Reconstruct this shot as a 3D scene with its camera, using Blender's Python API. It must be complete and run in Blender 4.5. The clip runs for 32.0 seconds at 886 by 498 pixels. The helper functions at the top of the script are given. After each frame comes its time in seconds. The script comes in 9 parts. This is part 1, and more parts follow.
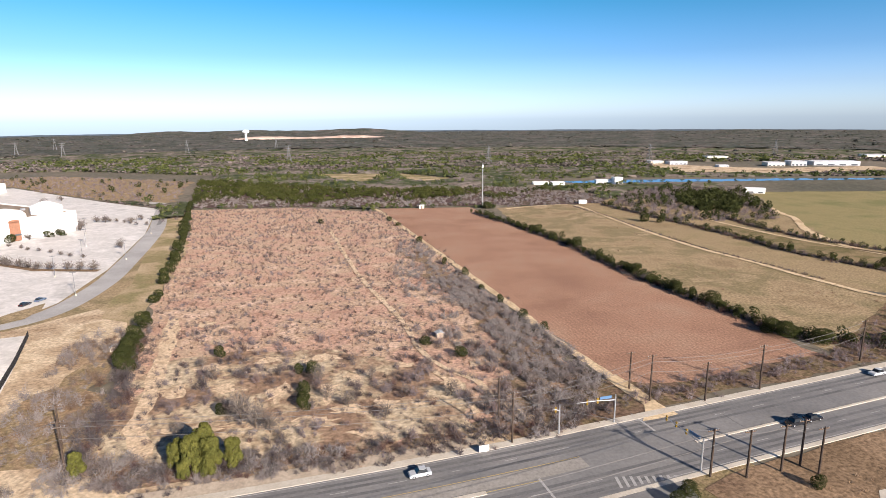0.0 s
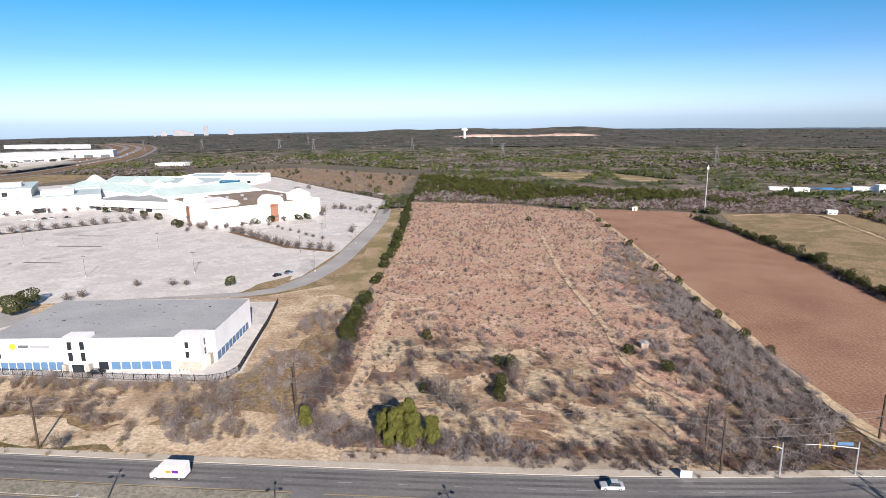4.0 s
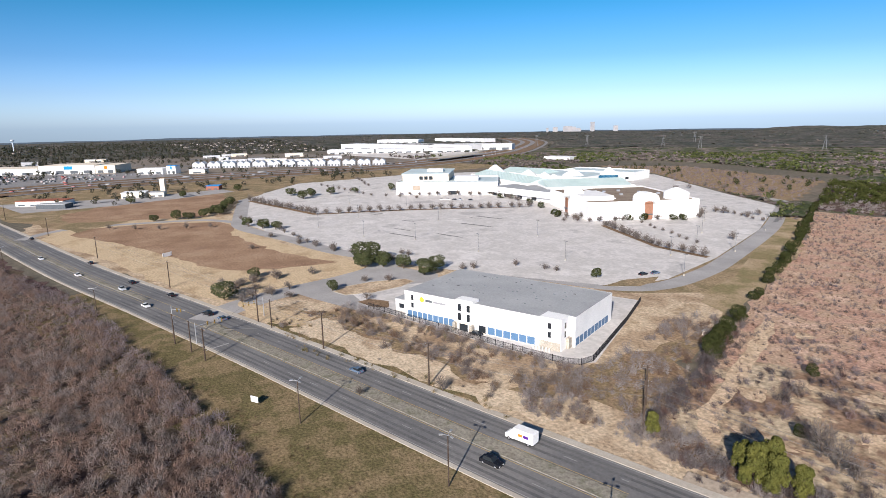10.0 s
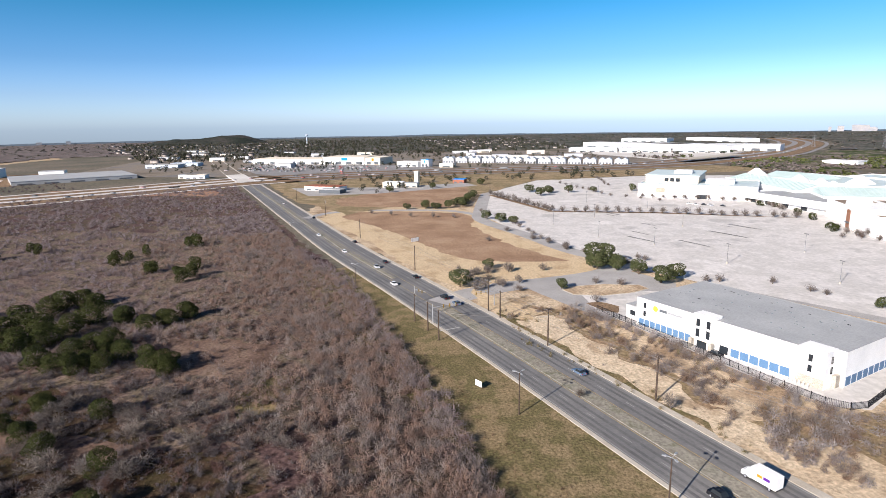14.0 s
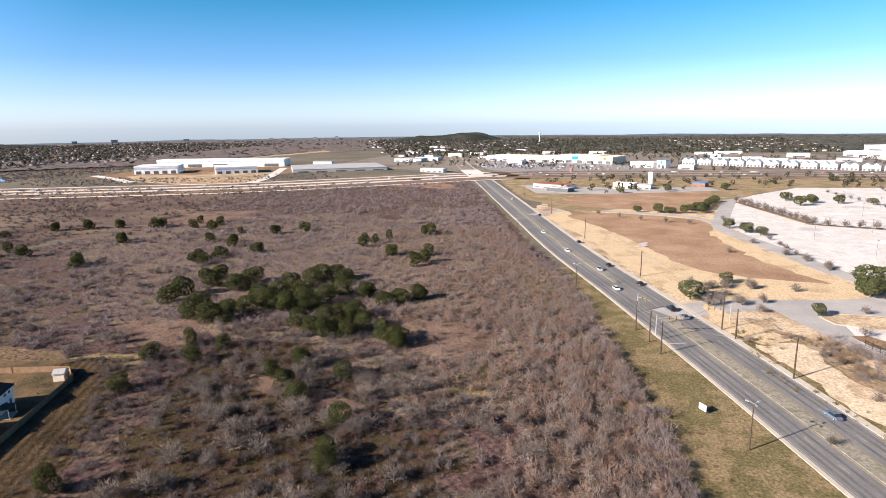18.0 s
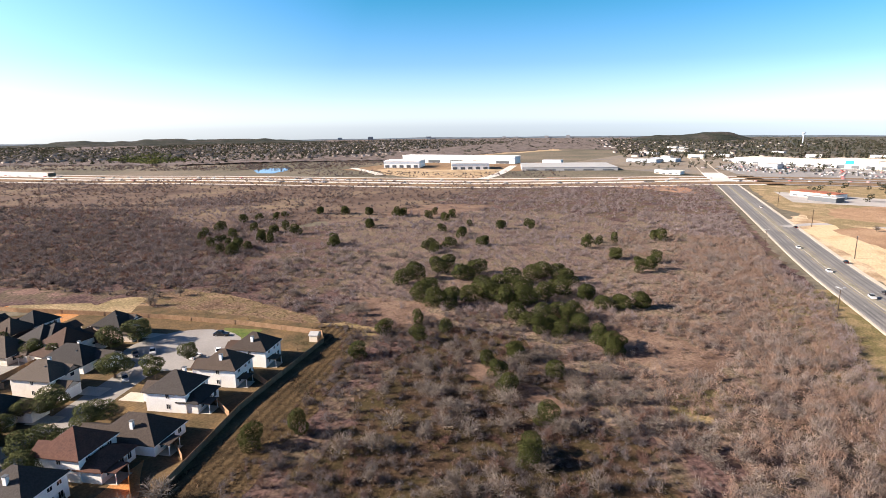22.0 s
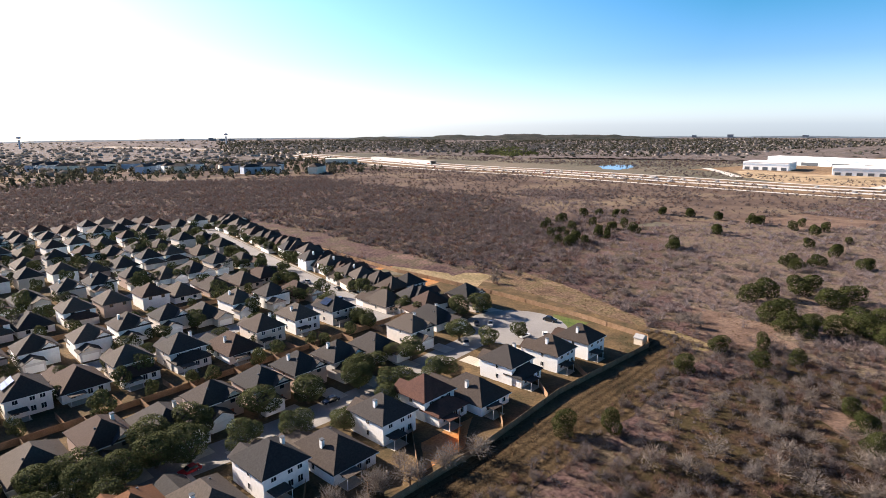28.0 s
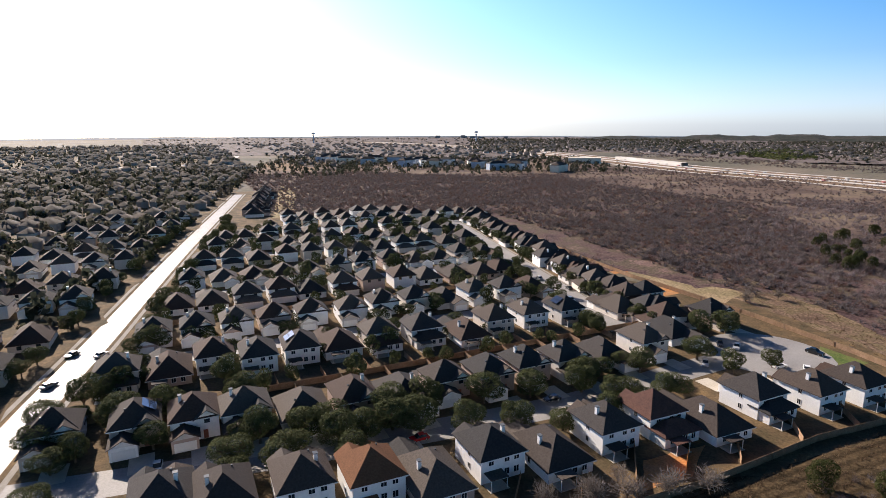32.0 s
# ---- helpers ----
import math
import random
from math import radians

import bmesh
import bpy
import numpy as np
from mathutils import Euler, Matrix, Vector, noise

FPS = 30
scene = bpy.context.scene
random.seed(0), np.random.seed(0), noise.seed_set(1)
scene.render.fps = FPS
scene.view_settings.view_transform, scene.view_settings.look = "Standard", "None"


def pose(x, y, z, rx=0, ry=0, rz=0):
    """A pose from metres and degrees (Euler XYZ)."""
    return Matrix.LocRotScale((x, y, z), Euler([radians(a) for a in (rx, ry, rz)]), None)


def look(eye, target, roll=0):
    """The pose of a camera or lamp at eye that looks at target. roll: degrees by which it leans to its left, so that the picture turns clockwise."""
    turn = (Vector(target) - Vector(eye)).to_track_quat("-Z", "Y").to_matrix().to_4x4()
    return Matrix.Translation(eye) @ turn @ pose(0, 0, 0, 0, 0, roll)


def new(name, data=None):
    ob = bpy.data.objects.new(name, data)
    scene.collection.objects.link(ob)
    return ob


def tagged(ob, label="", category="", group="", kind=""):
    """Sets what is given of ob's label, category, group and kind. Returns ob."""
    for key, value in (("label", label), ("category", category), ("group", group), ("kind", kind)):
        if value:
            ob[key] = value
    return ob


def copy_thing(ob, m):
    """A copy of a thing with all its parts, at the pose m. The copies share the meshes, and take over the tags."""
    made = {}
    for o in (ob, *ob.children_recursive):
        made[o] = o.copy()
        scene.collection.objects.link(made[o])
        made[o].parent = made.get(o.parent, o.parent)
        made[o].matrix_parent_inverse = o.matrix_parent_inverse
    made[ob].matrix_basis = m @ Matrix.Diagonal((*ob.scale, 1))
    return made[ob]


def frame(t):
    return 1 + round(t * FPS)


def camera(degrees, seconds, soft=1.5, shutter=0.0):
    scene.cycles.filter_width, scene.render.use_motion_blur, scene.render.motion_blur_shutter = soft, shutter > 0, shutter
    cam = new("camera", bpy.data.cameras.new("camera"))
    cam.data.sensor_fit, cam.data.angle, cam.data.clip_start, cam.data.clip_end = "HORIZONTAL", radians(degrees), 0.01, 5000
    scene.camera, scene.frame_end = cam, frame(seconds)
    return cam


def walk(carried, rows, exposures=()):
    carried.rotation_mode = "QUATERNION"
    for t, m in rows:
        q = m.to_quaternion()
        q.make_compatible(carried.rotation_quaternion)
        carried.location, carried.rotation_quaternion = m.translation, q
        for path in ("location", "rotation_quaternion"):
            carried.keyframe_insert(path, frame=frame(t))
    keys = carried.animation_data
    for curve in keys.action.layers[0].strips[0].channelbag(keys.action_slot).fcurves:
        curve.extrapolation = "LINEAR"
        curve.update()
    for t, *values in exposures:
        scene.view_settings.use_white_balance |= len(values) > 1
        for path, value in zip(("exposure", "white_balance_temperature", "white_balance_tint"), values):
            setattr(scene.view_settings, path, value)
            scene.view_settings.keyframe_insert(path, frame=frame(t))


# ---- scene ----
EXPO = [(0.0, 1.08, 6540, 12), (3.0, 0.92, 6290, 12), (6.0, 0.80, 6150, 10), (9.0, 0.68, 6050, 10), (11.0, 0.71, 6050, 10), (13.0, 0.85, 6150, 10), (16.0, 1.18, 6240, 13), (19.0, 1.45, 6790, 13), (22.0, 1.62, 6990, 13), (25.0, 1.60, 6940, 13), (28.0, 1.52, 6840, 13), (30.0, 1.35, 6690, 13), (32.0, 1.16, 6590, 13)]
# The camera hovers in one place, 70 m up, and turns to its left.
cam = camera(74.36, 32.0, soft=0.8)
EYE = (0.0, 0.0, 70.0)
TURNS = [  # seconds, yaw, pitch, roll
    (0.0, -0.00, -12.47, -0.43), (0.5, 2.43, -12.47, -0.42), (1.0, 4.88, -12.47, -0.44), (1.5, 7.41, -12.47, -0.47),
    (2.0, 10.05, -12.47, -0.50), (2.5, 12.68, -12.46, -0.54), (3.0, 15.27, -12.45, -0.61), (3.5, 17.87, -12.45, -0.67),
    (5.5, 28.46, -12.45, -0.80), (6.0, 31.31, -12.46, -0.84), (6.5, 34.21, -12.43, -0.89), (7.0, 37.13, -12.41, -0.91),
    (7.5, 40.14, -12.39, -0.91), (8.0, 43.26, -12.37, -0.93), (8.5, 46.61, -12.36, -0.97), (9.0, 49.88, -12.32, -1.00),
    (9.5, 53.08, -12.29, -1.01), (10.0, 56.30, -12.25, -1.07), (10.5, 59.53, -12.22, -1.11), (11.0, 62.52, -12.21, -1.15),
    (11.5, 65.31, -12.20, -1.16), (12.0, 68.07, -12.18, -1.14), (12.5, 70.84, -12.14, -1.11), (13.0, 73.61, -12.10, -1.05),
    (13.5, 76.48, -12.09, -1.00), (14.0, 79.33, -12.06, -0.98), (14.5, 82.11, -12.03, -0.98), (16.5, 93.16, -11.93, -0.83),
    (17.0, 95.90, -11.93, -0.78), (17.5, 98.67, -11.93, -0.76), (18.0, 101.41, -11.92, -0.72), (18.5, 104.18, -11.91, -0.67),
    (19.0, 106.96, -11.89, -0.63), (19.5, 109.68, -11.84, -0.62), (20.0, 112.40, -11.84, -0.63), (20.5, 115.15, -11.83, -0.67),
    (21.0, 117.76, -11.81, -0.66), (21.5, 120.56, -11.81, -0.65), (22.0, 123.39, -11.79, -0.63), (22.5, 126.18, -11.80, -0.62),
    (23.0, 128.90, -11.79, -0.58), (23.5, 131.66, -11.82, -0.52), (24.0, 134.38, -11.83, -0.47), (24.5, 137.11, -11.84, -0.42),
    (25.0, 139.84, -11.85, -0.39), (25.5, 142.57, -11.85, -0.36), (27.5, 153.43, -11.86, -0.34), (28.0, 156.08, -11.87, -0.32),
    (28.5, 158.79, -11.86, -0.29), (29.0, 161.65, -11.86, -0.26), (29.5, 164.65, -11.88, -0.24), (30.0, 167.55, -11.89, -0.22),
    (30.5, 170.44, -11.90, -0.20), (31.0, 173.30, -11.90, -0.20), (31.5, 176.19, -11.94, -0.15), (32.0, 179.29, -11.93, -0.10),
]
walk(cam, [(t, pose(*EYE, 90 + pitch, 0, yaw) @ pose(0, 0, 0, 0, 0, roll)) for t, yaw, pitch, roll in TURNS],
     exposures=EXPO)

# ---- sky and sun ----
SUN_AZ, SUN_EL = 217.5, 24.3          # degrees to the left of +y, degrees up
sun_way = Vector((-math.sin(radians(SUN_AZ)) * math.cos(radians(SUN_EL)), math.cos(radians(SUN_AZ)) * math.cos(radians(SUN_EL)), math.sin(radians(SUN_EL))))
world = bpy.data.worlds.new("sky")
scene.world = world
world.use_nodes = True
wn = world.node_tree.nodes
sky = wn.new("ShaderNodeTexSky")
sky.sky_type, sky.sun_disc = "NISHITA", False
sky.sun_elevation = radians(SUN_EL)
sky.sun_rotation = math.atan2(sun_way.x, sun_way.y)
sky.air_density, sky.dust_density, sky.ozone_density, sky.altitude = 1.0, 0.8, 3.0, 0
tint = wn.new("ShaderNodeMix")
tint.data_type, tint.blend_type = "RGBA", "MULTIPLY"
tint.inputs["Factor"].default_value = 1
low = wn.new("ShaderNodeValToRGB")     # clear winter air: pale at the horizon, azure above
for at, c in zip((0.0, 0.05, 0.10, 0.20, 0.28, 0.5), ((0.72, 0.86, 1.26), (0.47, 0.58, 0.87), (0.28, 0.44, 0.66), (0.085, 0.37, 0.475), (0.055, 0.22, 0.30), (0.022, 0.085, 0.14))):
    el = low.color_ramp.elements[0] if at == 0 else low.color_ramp.elements[-1] if at == 0.5 else low.color_ramp.elements.new(at)
    el.position, el.color = at, (*c, 1)
up = wn.new("ShaderNodeTexCoord")
split = wn.new("ShaderNodeSeparateXYZ")
world.node_tree.links.new(up.outputs["Generated"], split.inputs[0])
world.node_tree.links.new(split.outputs["Z"], low.inputs["Fac"])
near_sun = wn.new("ShaderNodeVectorMath")   # the air whitens towards the sun
near_sun.operation = "DOT_PRODUCT"
near_sun.inputs[1].default_value = sun_way
glow = wn.new("ShaderNodeMapRange")
glow.inputs["From Min"].default_value, glow.inputs["From Max"].default_value = 0.12, 0.92
pale = wn.new("ShaderNodeMix")
pale.data_type = "RGBA"
pale.inputs["B"].default_value = (0.56, 0.69, 1.02, 1)
world.node_tree.links.new(up.outputs["Generated"], near_sun.inputs[0])
level = wn.new("ShaderNodeMapRange")        # a little brighter again opposite the sun
level.inputs["From Min"].default_value, level.inputs["From Max"].default_value = -0.85, -0.35
level.inputs["To Min"].default_value, level.inputs["To Max"].default_value = 0.139, 0.128
world.node_tree.links.new(near_sun.outputs["Value"], level.inputs["Value"])
world.node_tree.links.new(level.outputs["Result"], wn["Background"].inputs["Strength"])
world.node_tree.links.new(near_sun.outputs["Value"], glow.inputs["Value"])
fade = wn.new("ShaderNodeMapRange")    # and the veil thins with the height
fade.inputs["From Min"].default_value, fade.inputs["From Max"].default_value = 0.24, 0.7
fade.inputs["To Min"].default_value, fade.inputs["To Max"].default_value = 1.0, 0.2
veil = wn.new("ShaderNodeMath")
veil.operation = "MULTIPLY"
world.node_tree.links.new(split.outputs["Z"], fade.inputs["Value"])
world.node_tree.links.new(glow.outputs["Result"], veil.inputs[0])
world.node_tree.links.new(fade.outputs["Result"], veil.inputs[1])
world.node_tree.links.new(veil.outputs["Value"], pale.inputs["Factor"])
world.node_tree.links.new(low.outputs["Color"], pale.inputs["A"])
world.node_tree.links.new(pale.outputs["Result"], tint.inputs["B"])
world.node_tree.links.new(sky.outputs[0], tint.inputs["A"])
world.node_tree.links.new(tint.outputs["Result"], wn["Background"].inputs["Color"])
lamp = bpy.data.lights.new("sun", "SUN")
lamp.energy, lamp.angle, lamp.color = 5.0, radians(0.55), (1.0, 0.88, 0.755)
sun = new("sun", lamp)
sun.matrix_basis = look(sun_way * 200, (0, 0, 0))


# ---- materials ----
def mat(name, cols, s1=0.15, s2=3.0, rough=0.9, bump=0.0, fine=0.3, rand=None, island=None, metal=0.0, spec=0.05, spread=0.16, bscale=None, thin=0.0):
    """Noise-mixed colours at two scales; rand: colours picked per object; island: colours picked per loose piece."""
    m = bpy.data.materials.new(name)
    m.use_nodes = True
    nt = m.node_tree
    N, L = nt.nodes, nt.links
    bsdf = N["Principled BSDF"]
    bsdf.inputs["Roughness"].default_value = rough
    bsdf.inputs["Metallic"].default_value = metal
    bsdf.inputs["Specular IOR Level"].default_value = spec
    geo = N.new("ShaderNodeNewGeometry")

    def noise_at(scale, detail):
        n = N.new("ShaderNodeTexNoise")
        n.inputs["Scale"].default_value, n.inputs["Detail"].default_value = scale, detail
        n.inputs["Roughness"].default_value = 0.6
        L.new(geo.outputs["Position"], n.inputs["Vector"])
        return n.outputs["Fac"]

    def ramp_of(fac, colours, lo, hi, interp="LINEAR"):
        r = N.new("ShaderNodeValToRGB")
        r.color_ramp.interpolation = interp
        el = r.color_ramp.elements
        while len(el) < len(colours):
            el.new(0.5)
        for i, c in enumerate(colours):
            el[i].position = lo + (hi - lo) * i / max(1, len(colours) - (interp == "LINEAR"))
            el[i].color = (*c, 1)
        L.new(fac, r.inputs["Fac"])
        return r.outputs["Color"]

    if rand:
        info = N.new("ShaderNodeObjectInfo")
        colour = ramp_of(info.outputs["Random"], rand, 0, 1, "CONSTANT")
    elif island:
        colour = ramp_of(geo.outputs["Random Per Island"], island, 0, 1)
    else:
        colour = ramp_of(noise_at(s1, 5), cols, 0.5 - spread, 0.5 + spread) if len(cols) > 1 else None
    if fine:
        grain = N.new("ShaderNodeMapRange")
        grain.inputs["From Min"].default_value, grain.inputs["From Max"].default_value = 0.3, 0.7
        grain.inputs["To Min"].default_value, grain.inputs["To Max"].default_value = 1 - fine, 1 + fine
        L.new(noise_at(s2, 4), grain.inputs["Value"])
        mix = N.new("ShaderNodeMix")
        mix.data_type, mix.blend_type = "RGBA", "MULTIPLY"
        mix.inputs["Factor"].default_value = 1
        if colour:
            L.new(colour, mix.inputs["A"])
        else:
            mix.inputs["A"].default_value = (*cols[0], 1)
        L.new(grain.outputs["Result"], mix.inputs["B"])
        colour = mix.outputs["Result"]
    if colour:
        L.new(colour, bsdf.inputs["Base Color"])
    else:
        bsdf.inputs["Base Color"].default_value = (*cols[0], 1)
    if bump:
        b = N.new("ShaderNodeBump")
        b.inputs["Strength"].default_value, b.inputs["Distance"].default_value = min(1, bump), max(1.0, bump) * 0.3
        L.new(noise_at(bscale or s2, 5), b.inputs["Height"])
        L.new(b.outputs["Normal"], bsdf.inputs["Normal"])
    if thin:            # fine twigs and leaves let light through
        through_it, both = N.new("ShaderNodeBsdfTranslucent"), N.new("ShaderNodeMixShader")
        both.inputs["Fac"].default_value = thin
        L.new(colour, through_it.inputs["Color"])
        L.new(bsdf.outputs["BSDF"], both.inputs[1])
        L.new(through_it.outputs["BSDF"], both.inputs[2])
        L.new(both.outputs["Shader"], N["Material Output"].inputs["Surface"])
    return m


M_GROUND = mat("dry_ground", [(0.10, 0.095, 0.072), (0.145, 0.128, 0.098), (0.19, 0.158, 0.122)], 0.006, 0.2, bump=0.4)
M_SCRUB = mat("scrub_soil", [(0.346, 0.213, 0.155), (0.461, 0.3, 0.223), (0.415, 0.3, 0.209), (0.554, 0.399, 0.299)], 0.07, 0.9, bump=0.8, fine=0.42)
M_LITTER = mat("leaf_litter", [(0.0939, 0.0657, 0.0563), (0.153, 0.111, 0.0937), (0.134, 0.107, 0.0744), (0.197, 0.145, 0.122)], 0.06, 0.8, bump=0.8, fine=0.6)
M_SANDMIX = mat("sand_and_weeds", [(0.242, 0.16, 0.109), (0.281, 0.195, 0.133), (0.406, 0.32, 0.215), (0.452, 0.367, 0.257)], 0.055, 0.7, bump=0.8, fine=0.45, spread=0.09)
M_BRUSH = mat("brush_soil", [(0.063, 0.0408, 0.0396), (0.105, 0.0672, 0.0623), (0.0966, 0.0771, 0.0524), (0.163, 0.106, 0.0906)], 0.05, 0.8, bump=0.8, fine=0.6)
M_PAD = mat("graded_soil", [(0.241, 0.152, 0.0967), (0.308, 0.202, 0.13), (0.366, 0.254, 0.166)], 0.04, 1.0, bump=0.5, fine=0.35)
# dry yard soil, its colour darkened for the shade among the houses
M_YARD = mat("shaded_yard", [(0.0666, 0.0554, 0.0307), (0.113, 0.08, 0.0471), (0.169, 0.115, 0.0595)], 0.12, 1.5, bump=0.4, fine=0.3)
M_MOWN = mat("mown_weeds", [(0.0456, 0.0347, 0.0206), (0.0868, 0.0608, 0.0336), (0.125, 0.0868, 0.0477)], 0.15, 1.5, bump=0.9, fine=0.4)
M_PYLON = mat("dull_steel", [(0.16, 0.165, 0.17)], fine=0.1, rough=0.6)
M_PLOUGH = mat("ploughed_soil", [(0.264, 0.152, 0.104), (0.325, 0.191, 0.13), (0.349, 0.226, 0.157)], 0.03, 1.5, bump=0.6, fine=0.38)


def furrows(m, angle, spacing, depth):
    """Rows of plough furrows: a banded bump and a slight change of tone."""
    nt = m.node_tree
    N, L = nt.nodes, nt.links
    bsdf = N["Principled BSDF"]
    geo, turn, wave = N.new("ShaderNodeNewGeometry"), N.new("ShaderNodeMapping"), N.new("ShaderNodeTexWave")
    turn.inputs["Rotation"].default_value = (0, 0, radians(angle))
    wave.inputs["Scale"].default_value = 0.314 / spacing
    wave.inputs["Distortion"].default_value, wave.inputs["Detail"].default_value, wave.inputs["Detail Scale"].default_value = 2.5, 3, 0.4
    L.new(geo.outputs["Position"], turn.inputs["Vector"])
    L.new(turn.outputs["Vector"], wave.inputs["Vector"])
    mix = N.new("ShaderNodeMix")
    mix.data_type, mix.blend_type = "RGBA", "MULTIPLY"
    mix.inputs["Factor"].default_value = depth
    old = bsdf.inputs["Base Color"].links[0].from_socket
    L.new(old, mix.inputs["A"])
    L.new(wave.outputs["Color"], mix.inputs["B"])
    L.new(mix.outputs["Result"], bsdf.inputs["Base Color"])


furrows(M_PLOUGH, -14, 1.6, 0.1)
furrows(M_MOWN, -112, 2.4, 0.5)
M_TAN = mat("tan_grass", [(0.162, 0.11, 0.0675), (0.234, 0.16, 0.101), (0.153, 0.101, 0.0666)], 0.03, 1.2, bump=0.5, fine=0.5)
M_GREEN = mat("faded_grass", [(0.26, 0.198, 0.11), (0.21, 0.18, 0.088), (0.34, 0.26, 0.158), (0.43, 0.335, 0.22)], 0.045, 1.2, bump=0.5, fine=0.3)
M_HAY = mat("straw_pasture", [(0.23, 0.17, 0.0978), (0.289, 0.217, 0.128), (0.204, 0.166, 0.085)], 0.03, 1.0, bump=0.4, fine=0.4)
M_PASTURE = mat("faded_pasture", [(0.2, 0.174, 0.0808), (0.246, 0.204, 0.102), (0.17, 0.162, 0.0723)], 0.02, 0.8, bump=0.4, fine=0.2)
M_LAWN = mat("lawn", [(0.07, 0.11, 0.03), (0.13, 0.14, 0.05)], 0.2, 2.0, bump=0.3)
M_DIRT = mat("pale_dirt", [(0.418, 0.308, 0.187), (0.55, 0.429, 0.275), (0.484, 0.363, 0.231)], 0.06, 1.0, bump=0.6, fine=0.3)
M_ORANGE = mat("orange_soil", [(0.42, 0.19, 0.07), (0.36, 0.20, 0.10)], 0.2, 2.0, bump=0.4)
M_LOT = mat("worn_asphalt_lot", [(0.433, 0.412, 0.386), (0.616, 0.583, 0.55), (0.511, 0.485, 0.452), (0.655, 0.623, 0.59)], 0.035, 0.5, rough=0.85, fine=0.14, spec=0.3)
M_ROAD = mat("asphalt", [(0.14, 0.137, 0.135), (0.178, 0.173, 0.167), (0.211, 0.203, 0.194)], 0.05, 1.2, rough=0.75, fine=0.14, spec=0.3)
M_GLARE = mat("polished_street_asphalt", [(0.17, 0.16, 0.15), (0.24, 0.225, 0.21)], 0.12, 0.8, rough=0.58, fine=0.3, spec=0.22)
M_WALK = mat("pavement_concrete", [(0.26, 0.24, 0.21), (0.32, 0.295, 0.26)], 0.2, 2.0, rough=0.85, fine=0.15)
M_STREET = mat("street_asphalt", [(0.216, 0.206, 0.198), (0.276, 0.264, 0.252)], 0.08, 2.5, rough=0.75, fine=0.15, spec=0.3)
M_CONC = mat("concrete", [(0.42, 0.37, 0.30), (0.50, 0.46, 0.39)], 0.2, 3.0, rough=0.8, fine=0.14, spec=0.3)
M_SLAB = mat("stained_concrete", [(0.27, 0.22, 0.17), (0.36, 0.30, 0.235), (0.31, 0.26, 0.20)], 0.12, 1.5, rough=0.85, fine=0.2)
M_WHEEL = mat("darkened_asphalt", [(0.098, 0.096, 0.095), (0.125, 0.122, 0.12), (0.15, 0.146, 0.14)], 0.09, 1.5, rough=0.7, fine=0.18, spec=0.3)
M_WORN = mat("worn_pale_asphalt", [(0.24, 0.222, 0.20), (0.30, 0.28, 0.25)], 0.1, 1.5, rough=0.8, fine=0.18)
M_PAINT_W = mat("white_road_paint", [(0.34, 0.33, 0.315)], s2=4, fine=0.2, rough=0.6, spec=0.3)
M_PAINT_Y = mat("yellow_road_paint", [(0.40, 0.31, 0.15)], s2=4, fine=0.2, rough=0.6)
M_WHITE = mat("white_stucco", [(0.756, 0.756, 0.74), (0.832, 0.826, 0.805)], 0.15, 3.0, rough=0.7, fine=0.07, spec=0.3)
M_CREAM = mat("cream_stucco", [(0.70, 0.62, 0.50), (0.76, 0.68, 0.56)], 0.2, 3.0, rough=0.75, fine=0.06)
M_GREYROOF = mat("grey_membrane_roof", [(0.33, 0.335, 0.335), (0.40, 0.405, 0.40)], 0.08, 1.5, rough=0.7, fine=0.12, spec=0.3)
M_BLUE = mat("blue_metal_door", [(0.085, 0.165, 0.28)], s2=2, fine=0.1, rough=0.45, spec=0.3)
M_PAINT_F = mat("faded_road_paint", [(0.50, 0.485, 0.46)], s2=2, fine=0.15, rough=0.7)
M_GLASS = mat("dark_glass", [(0.02, 0.025, 0.03)], fine=0, rough=0.08, spec=0.6)
M_BLACK = mat("black_metal", [(0.02, 0.02, 0.022)], fine=0.1, rough=0.5)
M_WOOD = mat("weathered_pole_wood", [(0.11, 0.075, 0.05), (0.16, 0.11, 0.075)], 1.0, 8, fine=0.25)
M_STEEL = mat("galvanised_steel", [(0.45, 0.46, 0.47)], s2=5, fine=0.1, rough=0.45, metal=0.6, spec=0.3)
M_WIRE = mat("wire", [(0.20, 0.19, 0.18)], fine=0, rough=0.7)
M_FENCE = mat("weathered_fence_wood", [(0.22, 0.14, 0.085), (0.30, 0.20, 0.13)], 0.5, 6, fine=0.25)
M_RFENCE = mat("new_cedar_fence_wood", [(0.45, 0.17, 0.05), (0.38, 0.16, 0.06)], 0.5, 6, fine=0.2)
M_HWALL = mat("house_wall", [], s2=1.2, fine=0.07, rough=0.75, rand=[(0.789, 0.763, 0.727), (0.64, 0.567, 0.493), (0.887, 0.875, 0.85), (0.443, 0.345, 0.296), (0.69, 0.64, 0.579), (0.912, 0.9, 0.875), (0.592, 0.567, 0.542), (0.813, 0.801, 0.789)])
M_HROOF = mat("asphalt_shingle", [], s2=2.5, fine=0.22, rough=0.85, bump=0.3, spec=0.1, rand=[(0.0533, 0.0434, 0.0388), (0.0706, 0.0554, 0.0467), (0.0386, 0.0367, 0.037), (0.0631, 0.0418, 0.0338), (0.0851, 0.0706, 0.0606), (0.052, 0.0464, 0.0443)])
M_BROWNSHINGLE = mat("dark_brown_shingle", [(0.108, 0.0592, 0.0477), (0.0853, 0.0489, 0.041)], 0.5, 3, fine=0.2)
